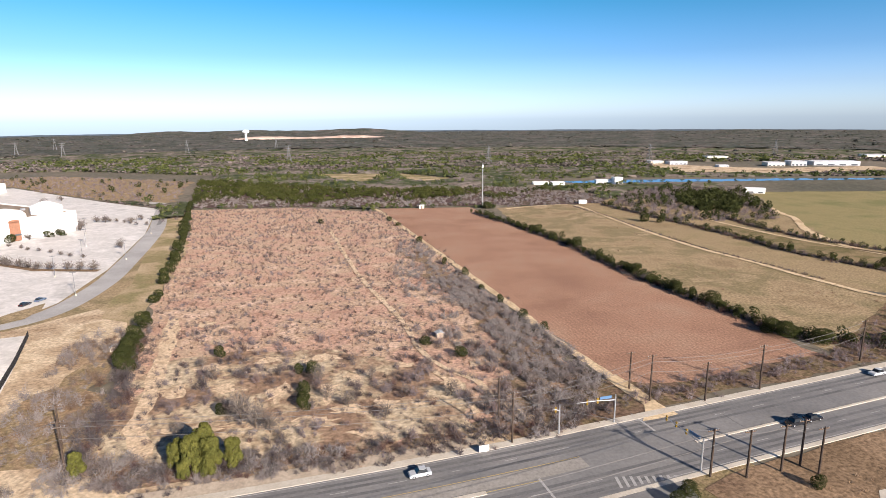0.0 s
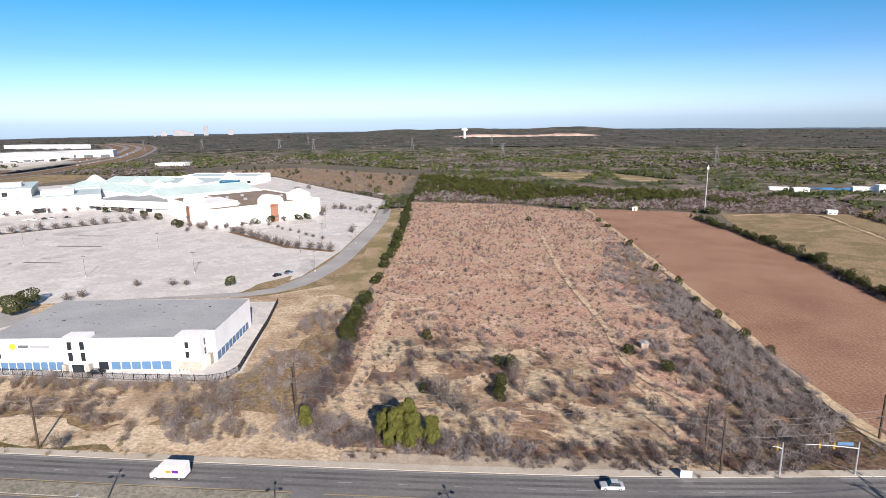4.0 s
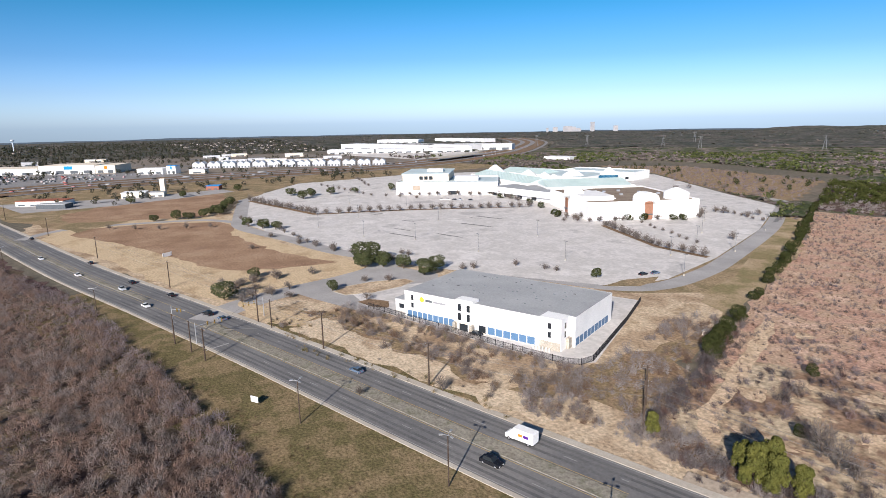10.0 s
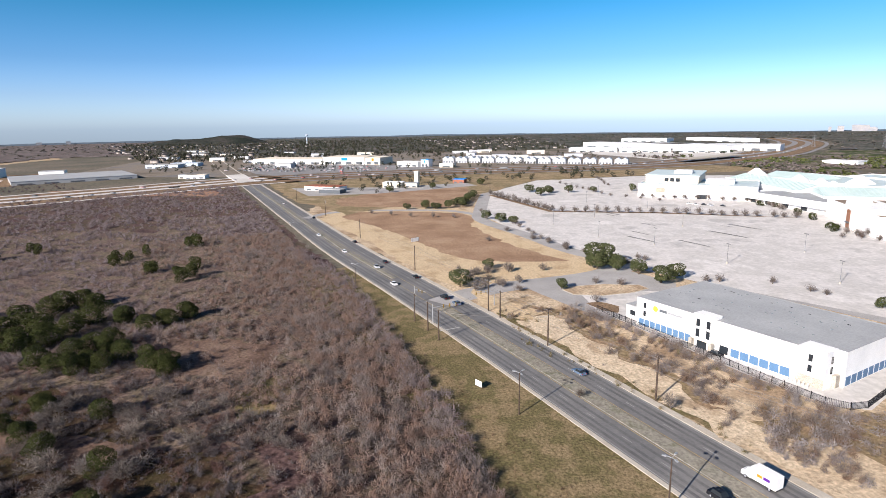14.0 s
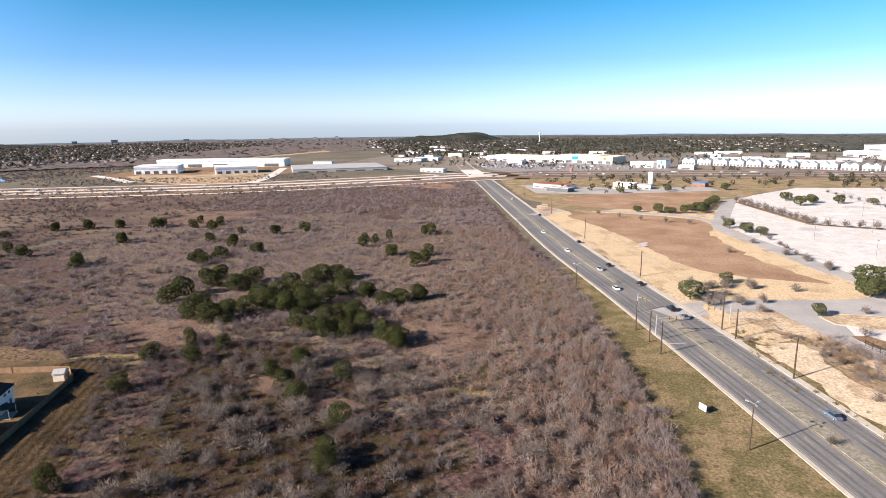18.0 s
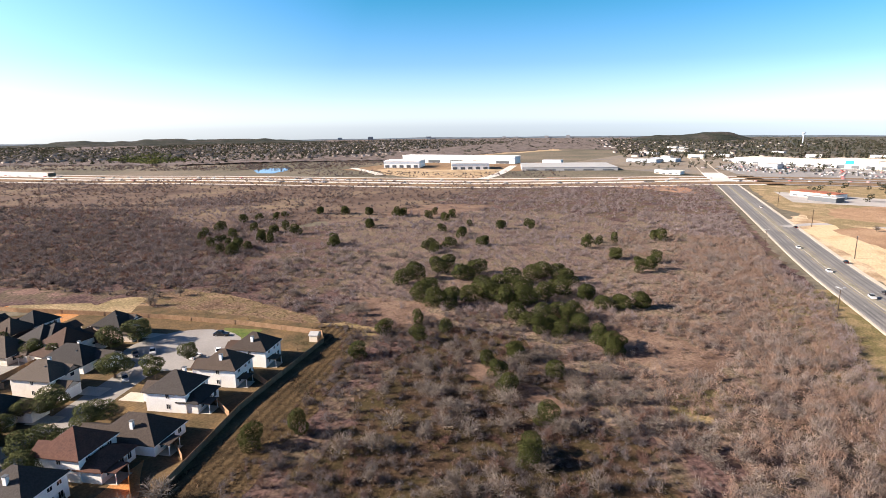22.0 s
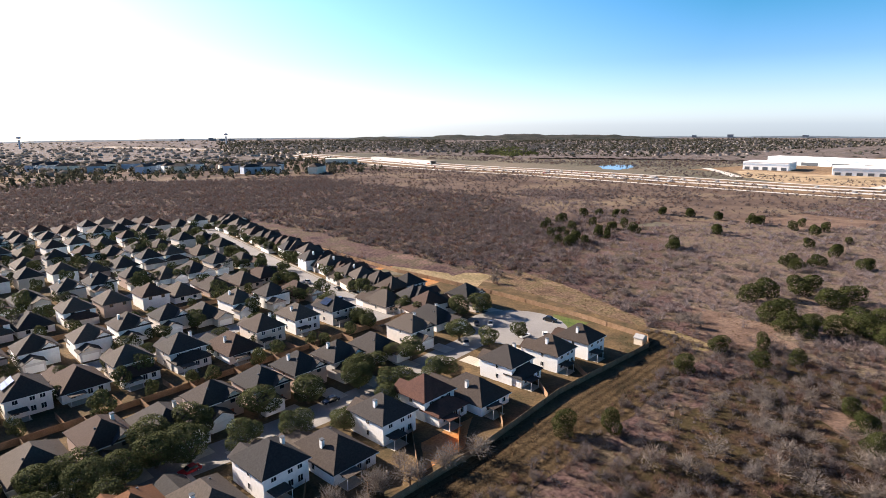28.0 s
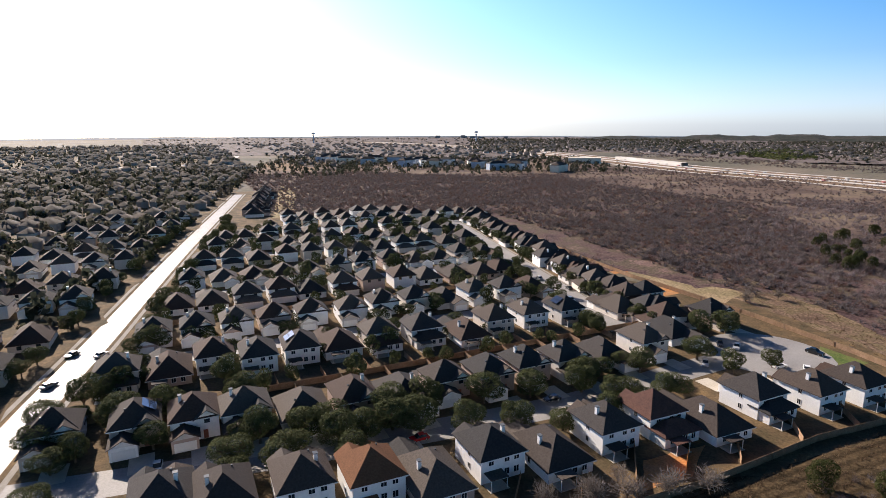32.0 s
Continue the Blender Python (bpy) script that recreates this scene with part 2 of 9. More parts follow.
M_REDROOF = mat("rust_brown_shingle", [(0.17, 0.085, 0.048), (0.14, 0.07, 0.04)], 0.4, 3, fine=0.2)
M_TRIM = mat("white_trim", [(0.8, 0.79, 0.77)], fine=0.03, rough=0.6, spec=0.3)
M_BRICK = mat("red_brick", [(0.26, 0.10, 0.07), (0.32, 0.14, 0.09)], 0.6, 6, fine=0.2)
M_BARK = mat("bark", [(0.10, 0.075, 0.055), (0.16, 0.12, 0.09)], 0.8, 6, fine=0.25)
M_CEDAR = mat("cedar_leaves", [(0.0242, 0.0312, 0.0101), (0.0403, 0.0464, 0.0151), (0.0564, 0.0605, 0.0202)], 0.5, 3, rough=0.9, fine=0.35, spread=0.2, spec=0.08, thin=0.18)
# lighter copy of the cedar leaves, with sunlight put into the colour
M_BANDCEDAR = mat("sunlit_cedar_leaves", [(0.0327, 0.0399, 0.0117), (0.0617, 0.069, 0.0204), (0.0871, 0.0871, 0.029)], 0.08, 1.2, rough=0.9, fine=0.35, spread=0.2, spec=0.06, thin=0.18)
M_OAK = mat("live_oak_leaves", [(0.0422, 0.0528, 0.0211), (0.071, 0.0797, 0.0346), (0.096, 0.0998, 0.047)], 0.5, 3, rough=0.9, fine=0.35, spread=0.2, spec=0.05, thin=0.18)
M_OLIVE = mat("olive_leaves", [(0.0825, 0.0868, 0.0234), (0.135, 0.133, 0.0338)], 0.5, 3, rough=0.9, fine=0.4, spec=0.08, thin=0.18)
M_TWIG = mat("bare_twigs", [(0.127, 0.0918, 0.0869), (0.193, 0.151, 0.147), (0.242, 0.207, 0.205), (0.22, 0.132, 0.109)], 0.16, 1.5, fine=0.35, spread=0.2, thin=0.28)
M_SAPLING = mat("pale_sapling_twigs", [(0.142, 0.107, 0.0939), (0.202, 0.174, 0.16), (0.241, 0.16, 0.123), (0.246, 0.213, 0.193), (0.179, 0.124, 0.102)], 0.1, 1.2, fine=0.35, spread=0.2, thin=0.28)
M_TWIGD = mat("dark_bare_twigs", [(0.06, 0.0433, 0.0408), (0.0983, 0.0784, 0.0755), (0.141, 0.127, 0.127), (0.133, 0.0756, 0.0612), (0.0814, 0.0572, 0.051)], 0.17, 1.5, fine=0.35, spread=0.2, thin=0.28)
M_GREYTWIG = mat("grey_thicket_twigs", [(0.16, 0.13, 0.12), (0.24, 0.205, 0.19), (0.29, 0.26, 0.245), (0.19, 0.15, 0.13)], 0.1, 1.4, fine=0.35, spread=0.2, thin=0.28)
M_RUSSET = mat("russet_twigs", [(0.128, 0.093, 0.0756), (0.2, 0.13, 0.0864), (0.192, 0.167, 0.151), (0.24, 0.149, 0.0756)], 0.16, 1.5, fine=0.35, spread=0.2, thin=0.28)
M_WEED = mat("dry_weeds", [(0.20, 0.13, 0.085), (0.30, 0.20, 0.13), (0.36, 0.27, 0.17)], 0.12, 2.0, fine=0.3, spread=0.2, thin=0.28)
M_DARKWEED = mat("dark_dry_weeds", [(0.09, 0.065, 0.04), (0.15, 0.10, 0.065), (0.19, 0.14, 0.085)], 0.12, 2.0, fine=0.3, spread=0.2, thin=0.3)
M_FARWOOD = mat("far_winter_wood", [(0.045, 0.058, 0.026), (0.075, 0.085, 0.042), (0.15, 0.13, 0.105), (0.20, 0.165, 0.14)], 0.022, 0.16, fine=0.45, spread=0.13, spec=0.05)
M_BAREWOOD = mat("bare_winter_wood", [(0.0828, 0.0698, 0.0622), (0.14, 0.117, 0.108), (0.182, 0.149, 0.141)], 0.03, 0.3, fine=0.4, spread=0.16, spec=0.05)
M_PINEWOOD = mat("evergreen_wood", [(0.046, 0.0598, 0.0207), (0.0862, 0.101, 0.0345), (0.127, 0.132, 0.0517)], 0.05, 0.5, fine=0.4, spread=0.18, spec=0.05, thin=0.2)
M_VERGE = mat("roadside_grass", [(0.175, 0.136, 0.0717), (0.127, 0.109, 0.0506), (0.236, 0.175, 0.1), (0.149, 0.127, 0.0612)], 0.07, 1.5, bump=0.6, fine=0.5)
M_GREYWOOD = mat("distant_grey_wood", [(0.0517, 0.0592, 0.046), (0.0862, 0.0846, 0.069), (0.132, 0.111, 0.101)], 0.012, 0.09, fine=0.5, spec=0.05)
M_SANDY = mat("sandy_bank", [(0.29, 0.205, 0.13), (0.40, 0.30, 0.20), (0.54, 0.43, 0.30), (0.34, 0.25, 0.155)], 0.05, 0.9, bump=0.7, fine=0.4)
M_DRIVEWAY = mat("pale_worn_asphalt", [(0.31, 0.299, 0.287), (0.402, 0.385, 0.368)], 0.06, 2.0, rough=0.8, fine=0.14)
M_DARKSCRUB = mat("dark_scrub_soil", [(0.10, 0.066, 0.046), (0.16, 0.108, 0.075), (0.13, 0.10, 0.055), (0.21, 0.145, 0.098)], 0.09, 1.0, bump=0.8, fine=0.55)
M_WEEDSOIL = mat("weedy_brown_soil", [(0.17, 0.112, 0.08), (0.25, 0.168, 0.12), (0.21, 0.155, 0.095), (0.31, 0.215, 0.155)], 0.11, 1.1, bump=0.9, fine=0.5)
M_BARESAND = mat("bare_tan_sand", [(0.46, 0.345, 0.23), (0.575, 0.443, 0.305), (0.391, 0.287, 0.19)], 0.14, 1.3, bump=0.6, fine=0.35)
M_BANKSAND = mat("eroded_bank_sand", [(0.46, 0.36, 0.245), (0.60, 0.49, 0.35), (0.40, 0.30, 0.20)], 0.12, 1.2, bump=0.8, fine=0.35)
M_GOLDGRASS = mat("golden_dry_grass", [(0.235, 0.17, 0.10), (0.31, 0.232, 0.14), (0.20, 0.16, 0.088), (0.36, 0.27, 0.17)], 0.03, 1.0, bump=0.6, fine=0.45)
M_WEEDTAN = mat("tan_weeds_and_soil", [(0.20, 0.135, 0.085), (0.29, 0.205, 0.13), (0.23, 0.175, 0.10), (0.36, 0.265, 0.175)], 0.09, 1.0, bump=0.9, fine=0.5)
M_OPEN = mat("bare_reddish_soil", [(0.106, 0.0702, 0.055), (0.162, 0.11, 0.085), (0.212, 0.153, 0.115)], 0.07, 1.0, bump=0.7, fine=0.35)
# tower grey with the distance haze mixed into the colour
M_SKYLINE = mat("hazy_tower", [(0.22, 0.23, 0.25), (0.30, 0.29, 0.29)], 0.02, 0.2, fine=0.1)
M_SUBTREE = mat("dark_far_leaves", [(0.0372, 0.0432, 0.0279), (0.062, 0.063, 0.0434), (0.093, 0.081, 0.0651)], 0.03, 0.5, fine=0.35, thin=0.3)
# backdrop hills: the blue of distant haze is painted into the base colour
M_HILL = mat("haze_blue_hills", [(0.09, 0.12, 0.15), (0.12, 0.145, 0.17)], 0.004, 0.03, fine=0.25)
M_TEAL = mat("pale_green_metal_roof", [(0.43, 0.54, 0.515), (0.52, 0.61, 0.585)], 0.05, 0.6, rough=0.5, fine=0.06, spec=0.3)
M_PALEROOF = mat("pale_grey_green_roof", [(0.46, 0.55, 0.55), (0.56, 0.63, 0.63)], 0.06, 0.6, rough=0.6, fine=0.08, spec=0.3)
M_TEALB = mat("teal_blue_panel", [(0.0195, 0.096, 0.168)], s2=1, fine=0.1, rough=0.4)
M_BROWNROOF = mat("gravel_roof", [(0.22, 0.17, 0.13), (0.28, 0.23, 0.18)], 0.1, 1.0, fine=0.15)
M_ARCH = mat("arched_brick", [(0.30, 0.15, 0.095), (0.25, 0.13, 0.085)], 0.4, 2, fine=0.2)
M_WATER = mat("water", [(0.03, 0.10, 0.20)], fine=0, rough=0.06, spec=0.5)
M_HWY = mat("concrete_highway", [(0.54, 0.508, 0.464), (0.626, 0.599, 0.561)], 0.02, 0.5, fine=0.1)



# ---- mesh tools ----
rng = np.random.default_rng(7)


def np_mesh(name, V, F, material, smooth=False):
    """A mesh from arrays of vertices and of faces with one number of corners."""
    me = bpy.data.meshes.new(name)
    V, F = np.asarray(V, np.float32), np.asarray(F, np.int32)
    me.vertices.add(len(V))
    me.vertices.foreach_set("co", V.ravel())
    k = F.shape[1]
    me.loops.add(F.size)
    me.loops.foreach_set("vertex_index", F.ravel())
    me.polygons.add(len(F))
    me.polygons.foreach_set("loop_start", np.arange(0, F.size, k, dtype=np.int32))
    me.polygons.foreach_set("loop_total", np.full(len(F), k, np.int32))
    if smooth:
        me.polygons.foreach_set("use_smooth", np.ones(len(F), bool))
    me.update(calc_edges=True)
    me.materials.append(material)
    return me


def bm_mesh(name, bm, material):
    me = bpy.data.meshes.new(name)
    bm.to_mesh(me)
    bm.free()
    me.materials.append(material)
    return me


def part(name, bm, material, parent, label=""):
    ob = new(name, bm_mesh(name, bm, material) if isinstance(bm, bmesh.types.BMesh) else bm)
    ob.parent = parent
    if label:
        ob["label"] = label
    return ob


def thing(name, label, category, m=None, group="", kind="", mesh=None):
    ob = new(name, mesh)
    if m is not None:
        ob.matrix_basis = m
    return tagged(ob, label, category, group, kind)


def box(bm, x0, x1, y0, y1, z0, z1, m=None, bevel=0.0):
    c = [(x0, y0, z0), (x1, y0, z0), (x1, y1, z0), (x0, y1, z0), (x0, y0, z1), (x1, y0, z1), (x1, y1, z1), (x0, y1, z1)]
    vs = [bm.verts.new(m @ Vector(p) if m else p) for p in c]
    fs = [bm.faces.new([vs[i] for i in f]) for f in ((3, 2, 1, 0), (4, 5, 6, 7), (0, 1, 5, 4), (1, 2, 6, 5), (2, 3, 7, 6), (3, 0, 4, 7))]
    if bevel:
        bmesh.ops.bevel(bm, geom=list({e for f in fs for e in f.edges}), offset=bevel, segments=1, affect="EDGES")
    return bm


def boxes(*rows, bevel=0.0):
    bm = bmesh.new()
    for r in rows:
        box(bm, *r, bevel=bevel)
    return bm


def tube(bm, pts, radii, sides=6):
    """A tapered tube along points."""
    rings = []
    pts = [Vector(p) for p in pts]
    for i, p in enumerate(pts):
        d = (pts[min(i + 1, len(pts) - 1)] - pts[max(i - 1, 0)]).normalized()
        a = d.orthogonal().normalized()
        b = d.cross(a)
        rings.append([bm.verts.new(p + (a * math.cos(2 * math.pi * k / sides) + b * math.sin(2 * math.pi * k / sides)) * radii[i]) for k in range(sides)])
    for r0, r1 in zip(rings, rings[1:]):
        for k in range(sides):
            bm.faces.new((r0[k], r0[(k + 1) % sides], r1[(k + 1) % sides], r1[k]))
    bm.faces.new(rings[0][::-1])
    bm.faces.new(rings[-1])
    return bm


def pipe(*args, sides=6):
    return tube(bmesh.new(), *args, sides=sides)


def resample(pts, step, closed=False):
    pts = [Vector((p[0], p[1], 0)) for p in pts]
    if closed:
        pts.append(pts[0])
    out = []
    for a, b in zip(pts, pts[1:]):
        n = max(1, int((b - a).length / step))
        out += [a.lerp(b, i / n) for i in range(n)]
    return out if closed else out + [pts[-1]]


def smooth_line(pts, step=4.0):
    """A Catmull-Rom line through plan points."""
    P = [Vector((p[0], p[1])) for p in pts]
    P = [P[0] * 2 - P[1]] + P + [P[-1] * 2 - P[-2]]
    out = []
    for a, b, c, d in zip(P, P[1:], P[2:], P[3:]):
        n = max(1, int((c - b).length / step))
        for i in range(n):
            t = i / n
            out.append(0.5 * ((2 * b) + (c - a) * t + (2 * a - 5 * b + 4 * c - d) * t * t + (3 * b - a - 3 * c + d) * t ** 3))
    return out + [P[-2]]


PATCHES = []


def patch(name, pts, z, material, label, category="ground", rough_edge=0.0, step=6.0, kind="structure"):
    """A flat piece of ground with a ragged edge."""
    bm = bmesh.new()
    PATCHES.append(name)
    z += 0.0011 * len(PATCHES)
    ring = resample(pts, step, True) if rough_edge else [Vector((*p, 0)) for p in pts]
    vs = []
    for p in ring:
        j = Vector((noise.noise(p * 0.11), noise.noise(p * 0.11 + Vector((9, 9, 9))), 0)) * rough_edge * 2
        k = Vector((noise.noise(p * 0.5), noise.noise(p * 0.5 + Vector((5, 5, 5))), 0)) * rough_edge * 0.7
        q = p + j + k if rough_edge else p
        vs.append(bm.verts.new((q.x, q.y, z)))
    f = bm.faces.new(vs)
    f.normal_update()
    if f.normal.z < 0:
        f.normal_flip()
    bmesh.ops.triangulate(bm, faces=[f], ngon_method="EAR_CLIP")
    for f in bm.faces:
        f.normal_update()
        if f.normal.z < 0:
            f.normal_flip()
    return thing(name, label, category, kind=kind, mesh=bm_mesh(name, bm, material))


def offset_line(line, d):
    """The line moved d metres to its left."""
    out = []
    for i, p in enumerate(line):
        t = (line[min(i + 1, len(line) - 1)] - line[max(i - 1, 0)]).normalized()
        out.append(p + Vector((-t.y, t.x)) * d)
    return out


def ribbon_bm(bm, line, d0, d1, z0, z1=None):
    """A strip along a line between two offsets; z1: a raised slab with sides."""
    a, b = offset_line(line, d0), offset_line(line, d1)
    top = z0 if z1 is None else z1
    va = [bm.verts.new((p.x, p.y, top)) for p in a]
    vb = [bm.verts.new((p.x, p.y, top)) for p in b]
    for i in range(len(line) - 1):
        f = bm.faces.new((va[i], va[i + 1], vb[i + 1], vb[i]))
        f.normal_update()
        if f.normal.z < 0:
            f.normal_flip()
    if z1 is not None:
        for vs, ps in ((va, a), (vb, b)):
            lo = [bm.verts.new((p.x, p.y, z0)) for p in ps]
            for i in range(len(line) - 1):
                bm.faces.new((vs[i], vs[i + 1], lo[i + 1], lo[i]))
    return bm


def ribbon(*args):
    return ribbon_bm(bmesh.new(), *args)


def inside(P, poly):
    """Which of the plan points lie in the polygon."""
    x, y = P[:, 0], P[:, 1]
    hit = np.zeros(len(P), bool)
    for (x0, y0), (x1, y1) in zip(poly, list(poly[1:]) + [poly[0]]):
        c = (y0 > y) != (y1 > y)
        with np.errstate(divide="ignore", invalid="ignore"):
            hit ^= c & (x < (x1 - x0) * (y - y0) / (y1 - y0) + x0)
    return hit


def lumpy(P, scale, seed=0.0):
    """A cheap smooth noise, about 0 to 1, over plan points."""
    x, y = P[:, 0] / scale + seed, P[:, 1] / scale - seed * 0.7
    v = np.sin(x + 1.7 * np.sin(y * 0.9)) + np.sin(y * 1.3 + 1.1 * np.sin(x * 1.7 + 2)) + 0.6 * np.sin(2.3 * x - 1.9 * y + 1)
    return np.clip(v / 5.2 + 0.5, 0, 1)


def spots(poly, n):
    """n random plan points in a polygon."""
    A = np.array(poly)
    lo, hi = A.min(0), A.max(0)
    got = []
    while sum(map(len, got)) < n:
        P = rng.uniform(lo, hi, (max(64, n), 2))
        got.append(P[inside(P, poly)])
    return np.concatenate(got)[:n]


def scatter(name, label, category, templates, P, size, material, z=0.0, squash=(0.8, 1.25)):
    """ONE mesh of many uncountable plants: copies of the template arrays at plan points."""
    n = len(P)
    kind_of = rng.integers(0, len(templates), n)
    size = np.broadcast_to(size, n)
    VV, FF, base = [], [], 0
    for k, (V, F) in enumerate(templates):
        idx = np.where(kind_of == k)[0]
        if not len(idx):
            continue
        a = rng.uniform(0, 2 * np.pi, len(idx))
        s, h = size[idx], rng.uniform(*squash, len(idx))
        c, si = np.cos(a), np.sin(a)
        X = (V[None, :, 0] * c[:, None] - V[None, :, 1] * si[:, None]) * s[:, None] + P[idx, 0][:, None]
        Y = (V[None, :, 0] * si[:, None] + V[None, :, 1] * c[:, None]) * s[:, None] + P[idx, 1][:, None]
        Z = V[None, :, 2] * (s * h)[:, None] + z
        VV.append(np.stack([X, Y, Z], -1).reshape(-1, 3))
        FF.append((F[None] + (np.arange(len(idx)) * len(V))[:, None, None] + base).reshape(-1, F.shape[1]))
        base += len(idx) * len(V)
    me = np_mesh(name, np.concatenate(VV), np.concatenate(FF), material)
    return thing(name, label, category, kind="stuff", mesh=me)


def bare_bush(stems, twigs, spread, width, trunk=0.0):
    """A leafless bush about 1 high: tapering stems and twigs as slivers."""
    V, F = [], []

    def sliver(a, b, w):
        d = b - a
        s = np.cross(d, rng.normal(size=3))
        s *= w / (np.linalg.norm(s) + 1e-9)
        V.extend([a - s, a + s, b])
        F.append([len(V) - 3, len(V) - 2, len(V) - 1])

    for _ in range(stems):
        az, lean = rng.uniform(0, 2 * np.pi), rng.uniform(0.1, 1) * spread
        d = np.array([np.cos(az) * np.sin(lean), np.sin(az) * np.sin(lean), np.cos(lean)])
        a = np.array([*rng.normal(0, 0.05 + 0.12 * (trunk == 0), 2), trunk * rng.uniform(0.5, 1)])
        b = a + d * rng.uniform(0.55, 1.0) * (1 - trunk * 0.6)
        sliver(a, b, width * 1.5)
        for _ in range(twigs):
            p = a + (b - a) * rng.uniform(0.25, 0.95)
            e = d + rng.normal(0, 0.75, 3)
            e[2] = abs(e[2]) * 0.8
            sliver(p, p + e / np.linalg.norm(e) * rng.uniform(0.15, 0.42), width)
    if trunk:
        sliver(np.array([0, 0, 0.0]), np.array([0, 0, trunk * 1.3]), width * 3)
        sliver(np.array([0.02, 0, 0.0]), np.array([0, 0, trunk * 1.3]), width * 3)
    return np.array(V), np.array(F)


def puff(stems, twigs, width, length=0.3, lift=0.0, flat=1.0, core=5, thick=0.11):
    """A leafless bush about 1 wide: a rounded haze of fine twigs on spreading stems."""
    def ball(n):
        D = rng.normal(size=(n, 3))
        D[:, 2] = np.abs(D[:, 2]) * 1.05 - 0.12
        return D / np.linalg.norm(D, axis=1)[:, None]

    half = np.array([0.5, 0.5, (1 - lift) * 0.66 * flat])
    lobes = ball(5) * 0.3
    D = ball(twigs)
    base = lobes[rng.integers(0, 5, twigs)] + D * rng.uniform(0.15, 0.6, (twigs, 1))
    E = D + rng.normal(0, 0.45, (twigs, 3))
    E[:, 2] += 0.1
    E /= np.linalg.norm(E, axis=1)[:, None]
    tip = base + E * length * rng.uniform(0.6, 1.3, (twigs, 1)) * 2
    base2 = np.concatenate([base, rng.normal(0, 0.06, (stems, 3)) * [1, 1, 0]])
    tip2 = np.concatenate([tip, ball(stems) * rng.uniform(0.6, 0.95, (stems, 1))])
    A, B = base2 * half, tip2 * half
    A[:, 2] = np.maximum(A[:, 2], 0) + lift
    B[:, 2] = np.maximum(B[:, 2], 0.02) + lift
    A[twigs:, 2] = lift * 0.6
    S = np.cross(B - A, rng.normal(size=A.shape))
    S *= (np.where(np.arange(len(A)) < twigs, width, width * 1.6) / (np.linalg.norm(S, axis=1) + 1e-9))[:, None]
    V = np.stack([A - S, A + S, B], 1)
    a = (ball(core) * rng.uniform(0.1, 0.5, (core, 1))) * half + [0, 0, lift]      # the close-set inner branches
    b = (ball(core) * rng.uniform(0.4, 0.7, (core, 1))) * half + [0, 0, lift]
    s = np.cross(b - a, rng.normal(size=a.shape))
    s *= thick / (np.linalg.norm(s, axis=1)[:, None] + 1e-9)
    V = np.concatenate([V, np.maximum(np.stack([a - s, a + s, b], 1), [-9, -9, 0.0])]).reshape(-1, 3)
    return V, np.arange(len(V)).reshape(-1, 3)


def crown(lobes, leaves, leaf, low=0.15, cone=0.0, lobe=(0.24, 0.34)):
    """A rounded crown about 1 wide and 1 high: leaf sprays over overlapping lobes, none inside them."""
    a, r = rng.uniform(0, 2 * np.pi, lobes), np.sqrt(rng.uniform(0.05, 1, lobes)) * 0.25
    h = np.linspace(0, 1, lobes) ** 0.8
    C = np.stack([np.cos(a) * r * (1 - cone * h), np.sin(a) * r * (1 - cone * h), low + 0.2 + (0.58 - low) * h], -1)
    R = rng.uniform(*lobe, lobes) * (1 - 0.35 * cone * h)
    Q, N = [], []
    while sum(map(len, Q)) < leaves:
        k = rng.integers(0, lobes, leaves * 2)
        D = rng.normal(size=(leaves * 2, 3))
        D /= np.linalg.norm(D, axis=1)[:, None]
        P = C[k] + D * (R[k] * rng.uniform(0.82, 1.06, leaves * 2))[:, None] * [1, 1, 0.85]
        gap = (np.linalg.norm((P[:, None] - C[None]) / [1, 1, 0.85], axis=2) / R[None]).min(1)
        ok = (gap > 0.8) & (P[:, 2] > low * 0.7)
        Q.append(P[ok])
        N.append(D[ok])
    Q, N = np.concatenate(Q)[:leaves], np.concatenate(N)[:leaves]
    N = N + rng.normal(0, 0.45, N.shape)
    T = np.cross(N, rng.normal(size=N.shape))
    T /= np.linalg.norm(T, axis=1)[:, None] + 1e-9
    B = np.cross(N / (np.linalg.norm(N, axis=1)[:, None] + 1e-9), T)
    s = leaf * rng.uniform(0.6, 1.4, (len(Q), 1))
    T, B = T * s, B * s
    V = np.stack([Q - T - B * 0.5, Q + T * 0.6 - B, Q + T + B * 0.6, Q - T * 0.5 + B], 1).reshape(-1, 3)
    return V, np.arange(len(V)).reshape(-1, 4)


def done(kinds):
    for o in kinds:
        for c in list(o.children_recursive) + [o]:
            bpy.data.objects.remove(c)


# ---- ground: one sheet to the horizon ----
def build_ground():
    V, F = [(0, 0, 0)], []
    radii = [40, 80, 120, 170, 230, 300, 400, 520, 700, 900, 1200, 1600, 2000, 2400, 2800, 3200, 3500, 3750]
    n = 96
    for r in radii:
        for k in range(n):
            a = 2 * math.pi * k / n
            V.append((r * math.cos(a), r * math.sin(a), 0.0))
    faces = [(0, 1 + k, 1 + (k + 1) % n) for k in range(n)]
    for i in range(len(radii) - 1):
        for k in range(n):
            a, b = 1 + i * n + k, 1 + i * n + (k + 1) % n
            c, d = a + n, b + n
            faces += [(a, c, d), (a, d, b)]
    thing("ground", "dry winter ground, brown and tan, reaching the horizon", "ground", kind="structure", mesh=np_mesh("ground", V, faces, M_GROUND))


build_ground()

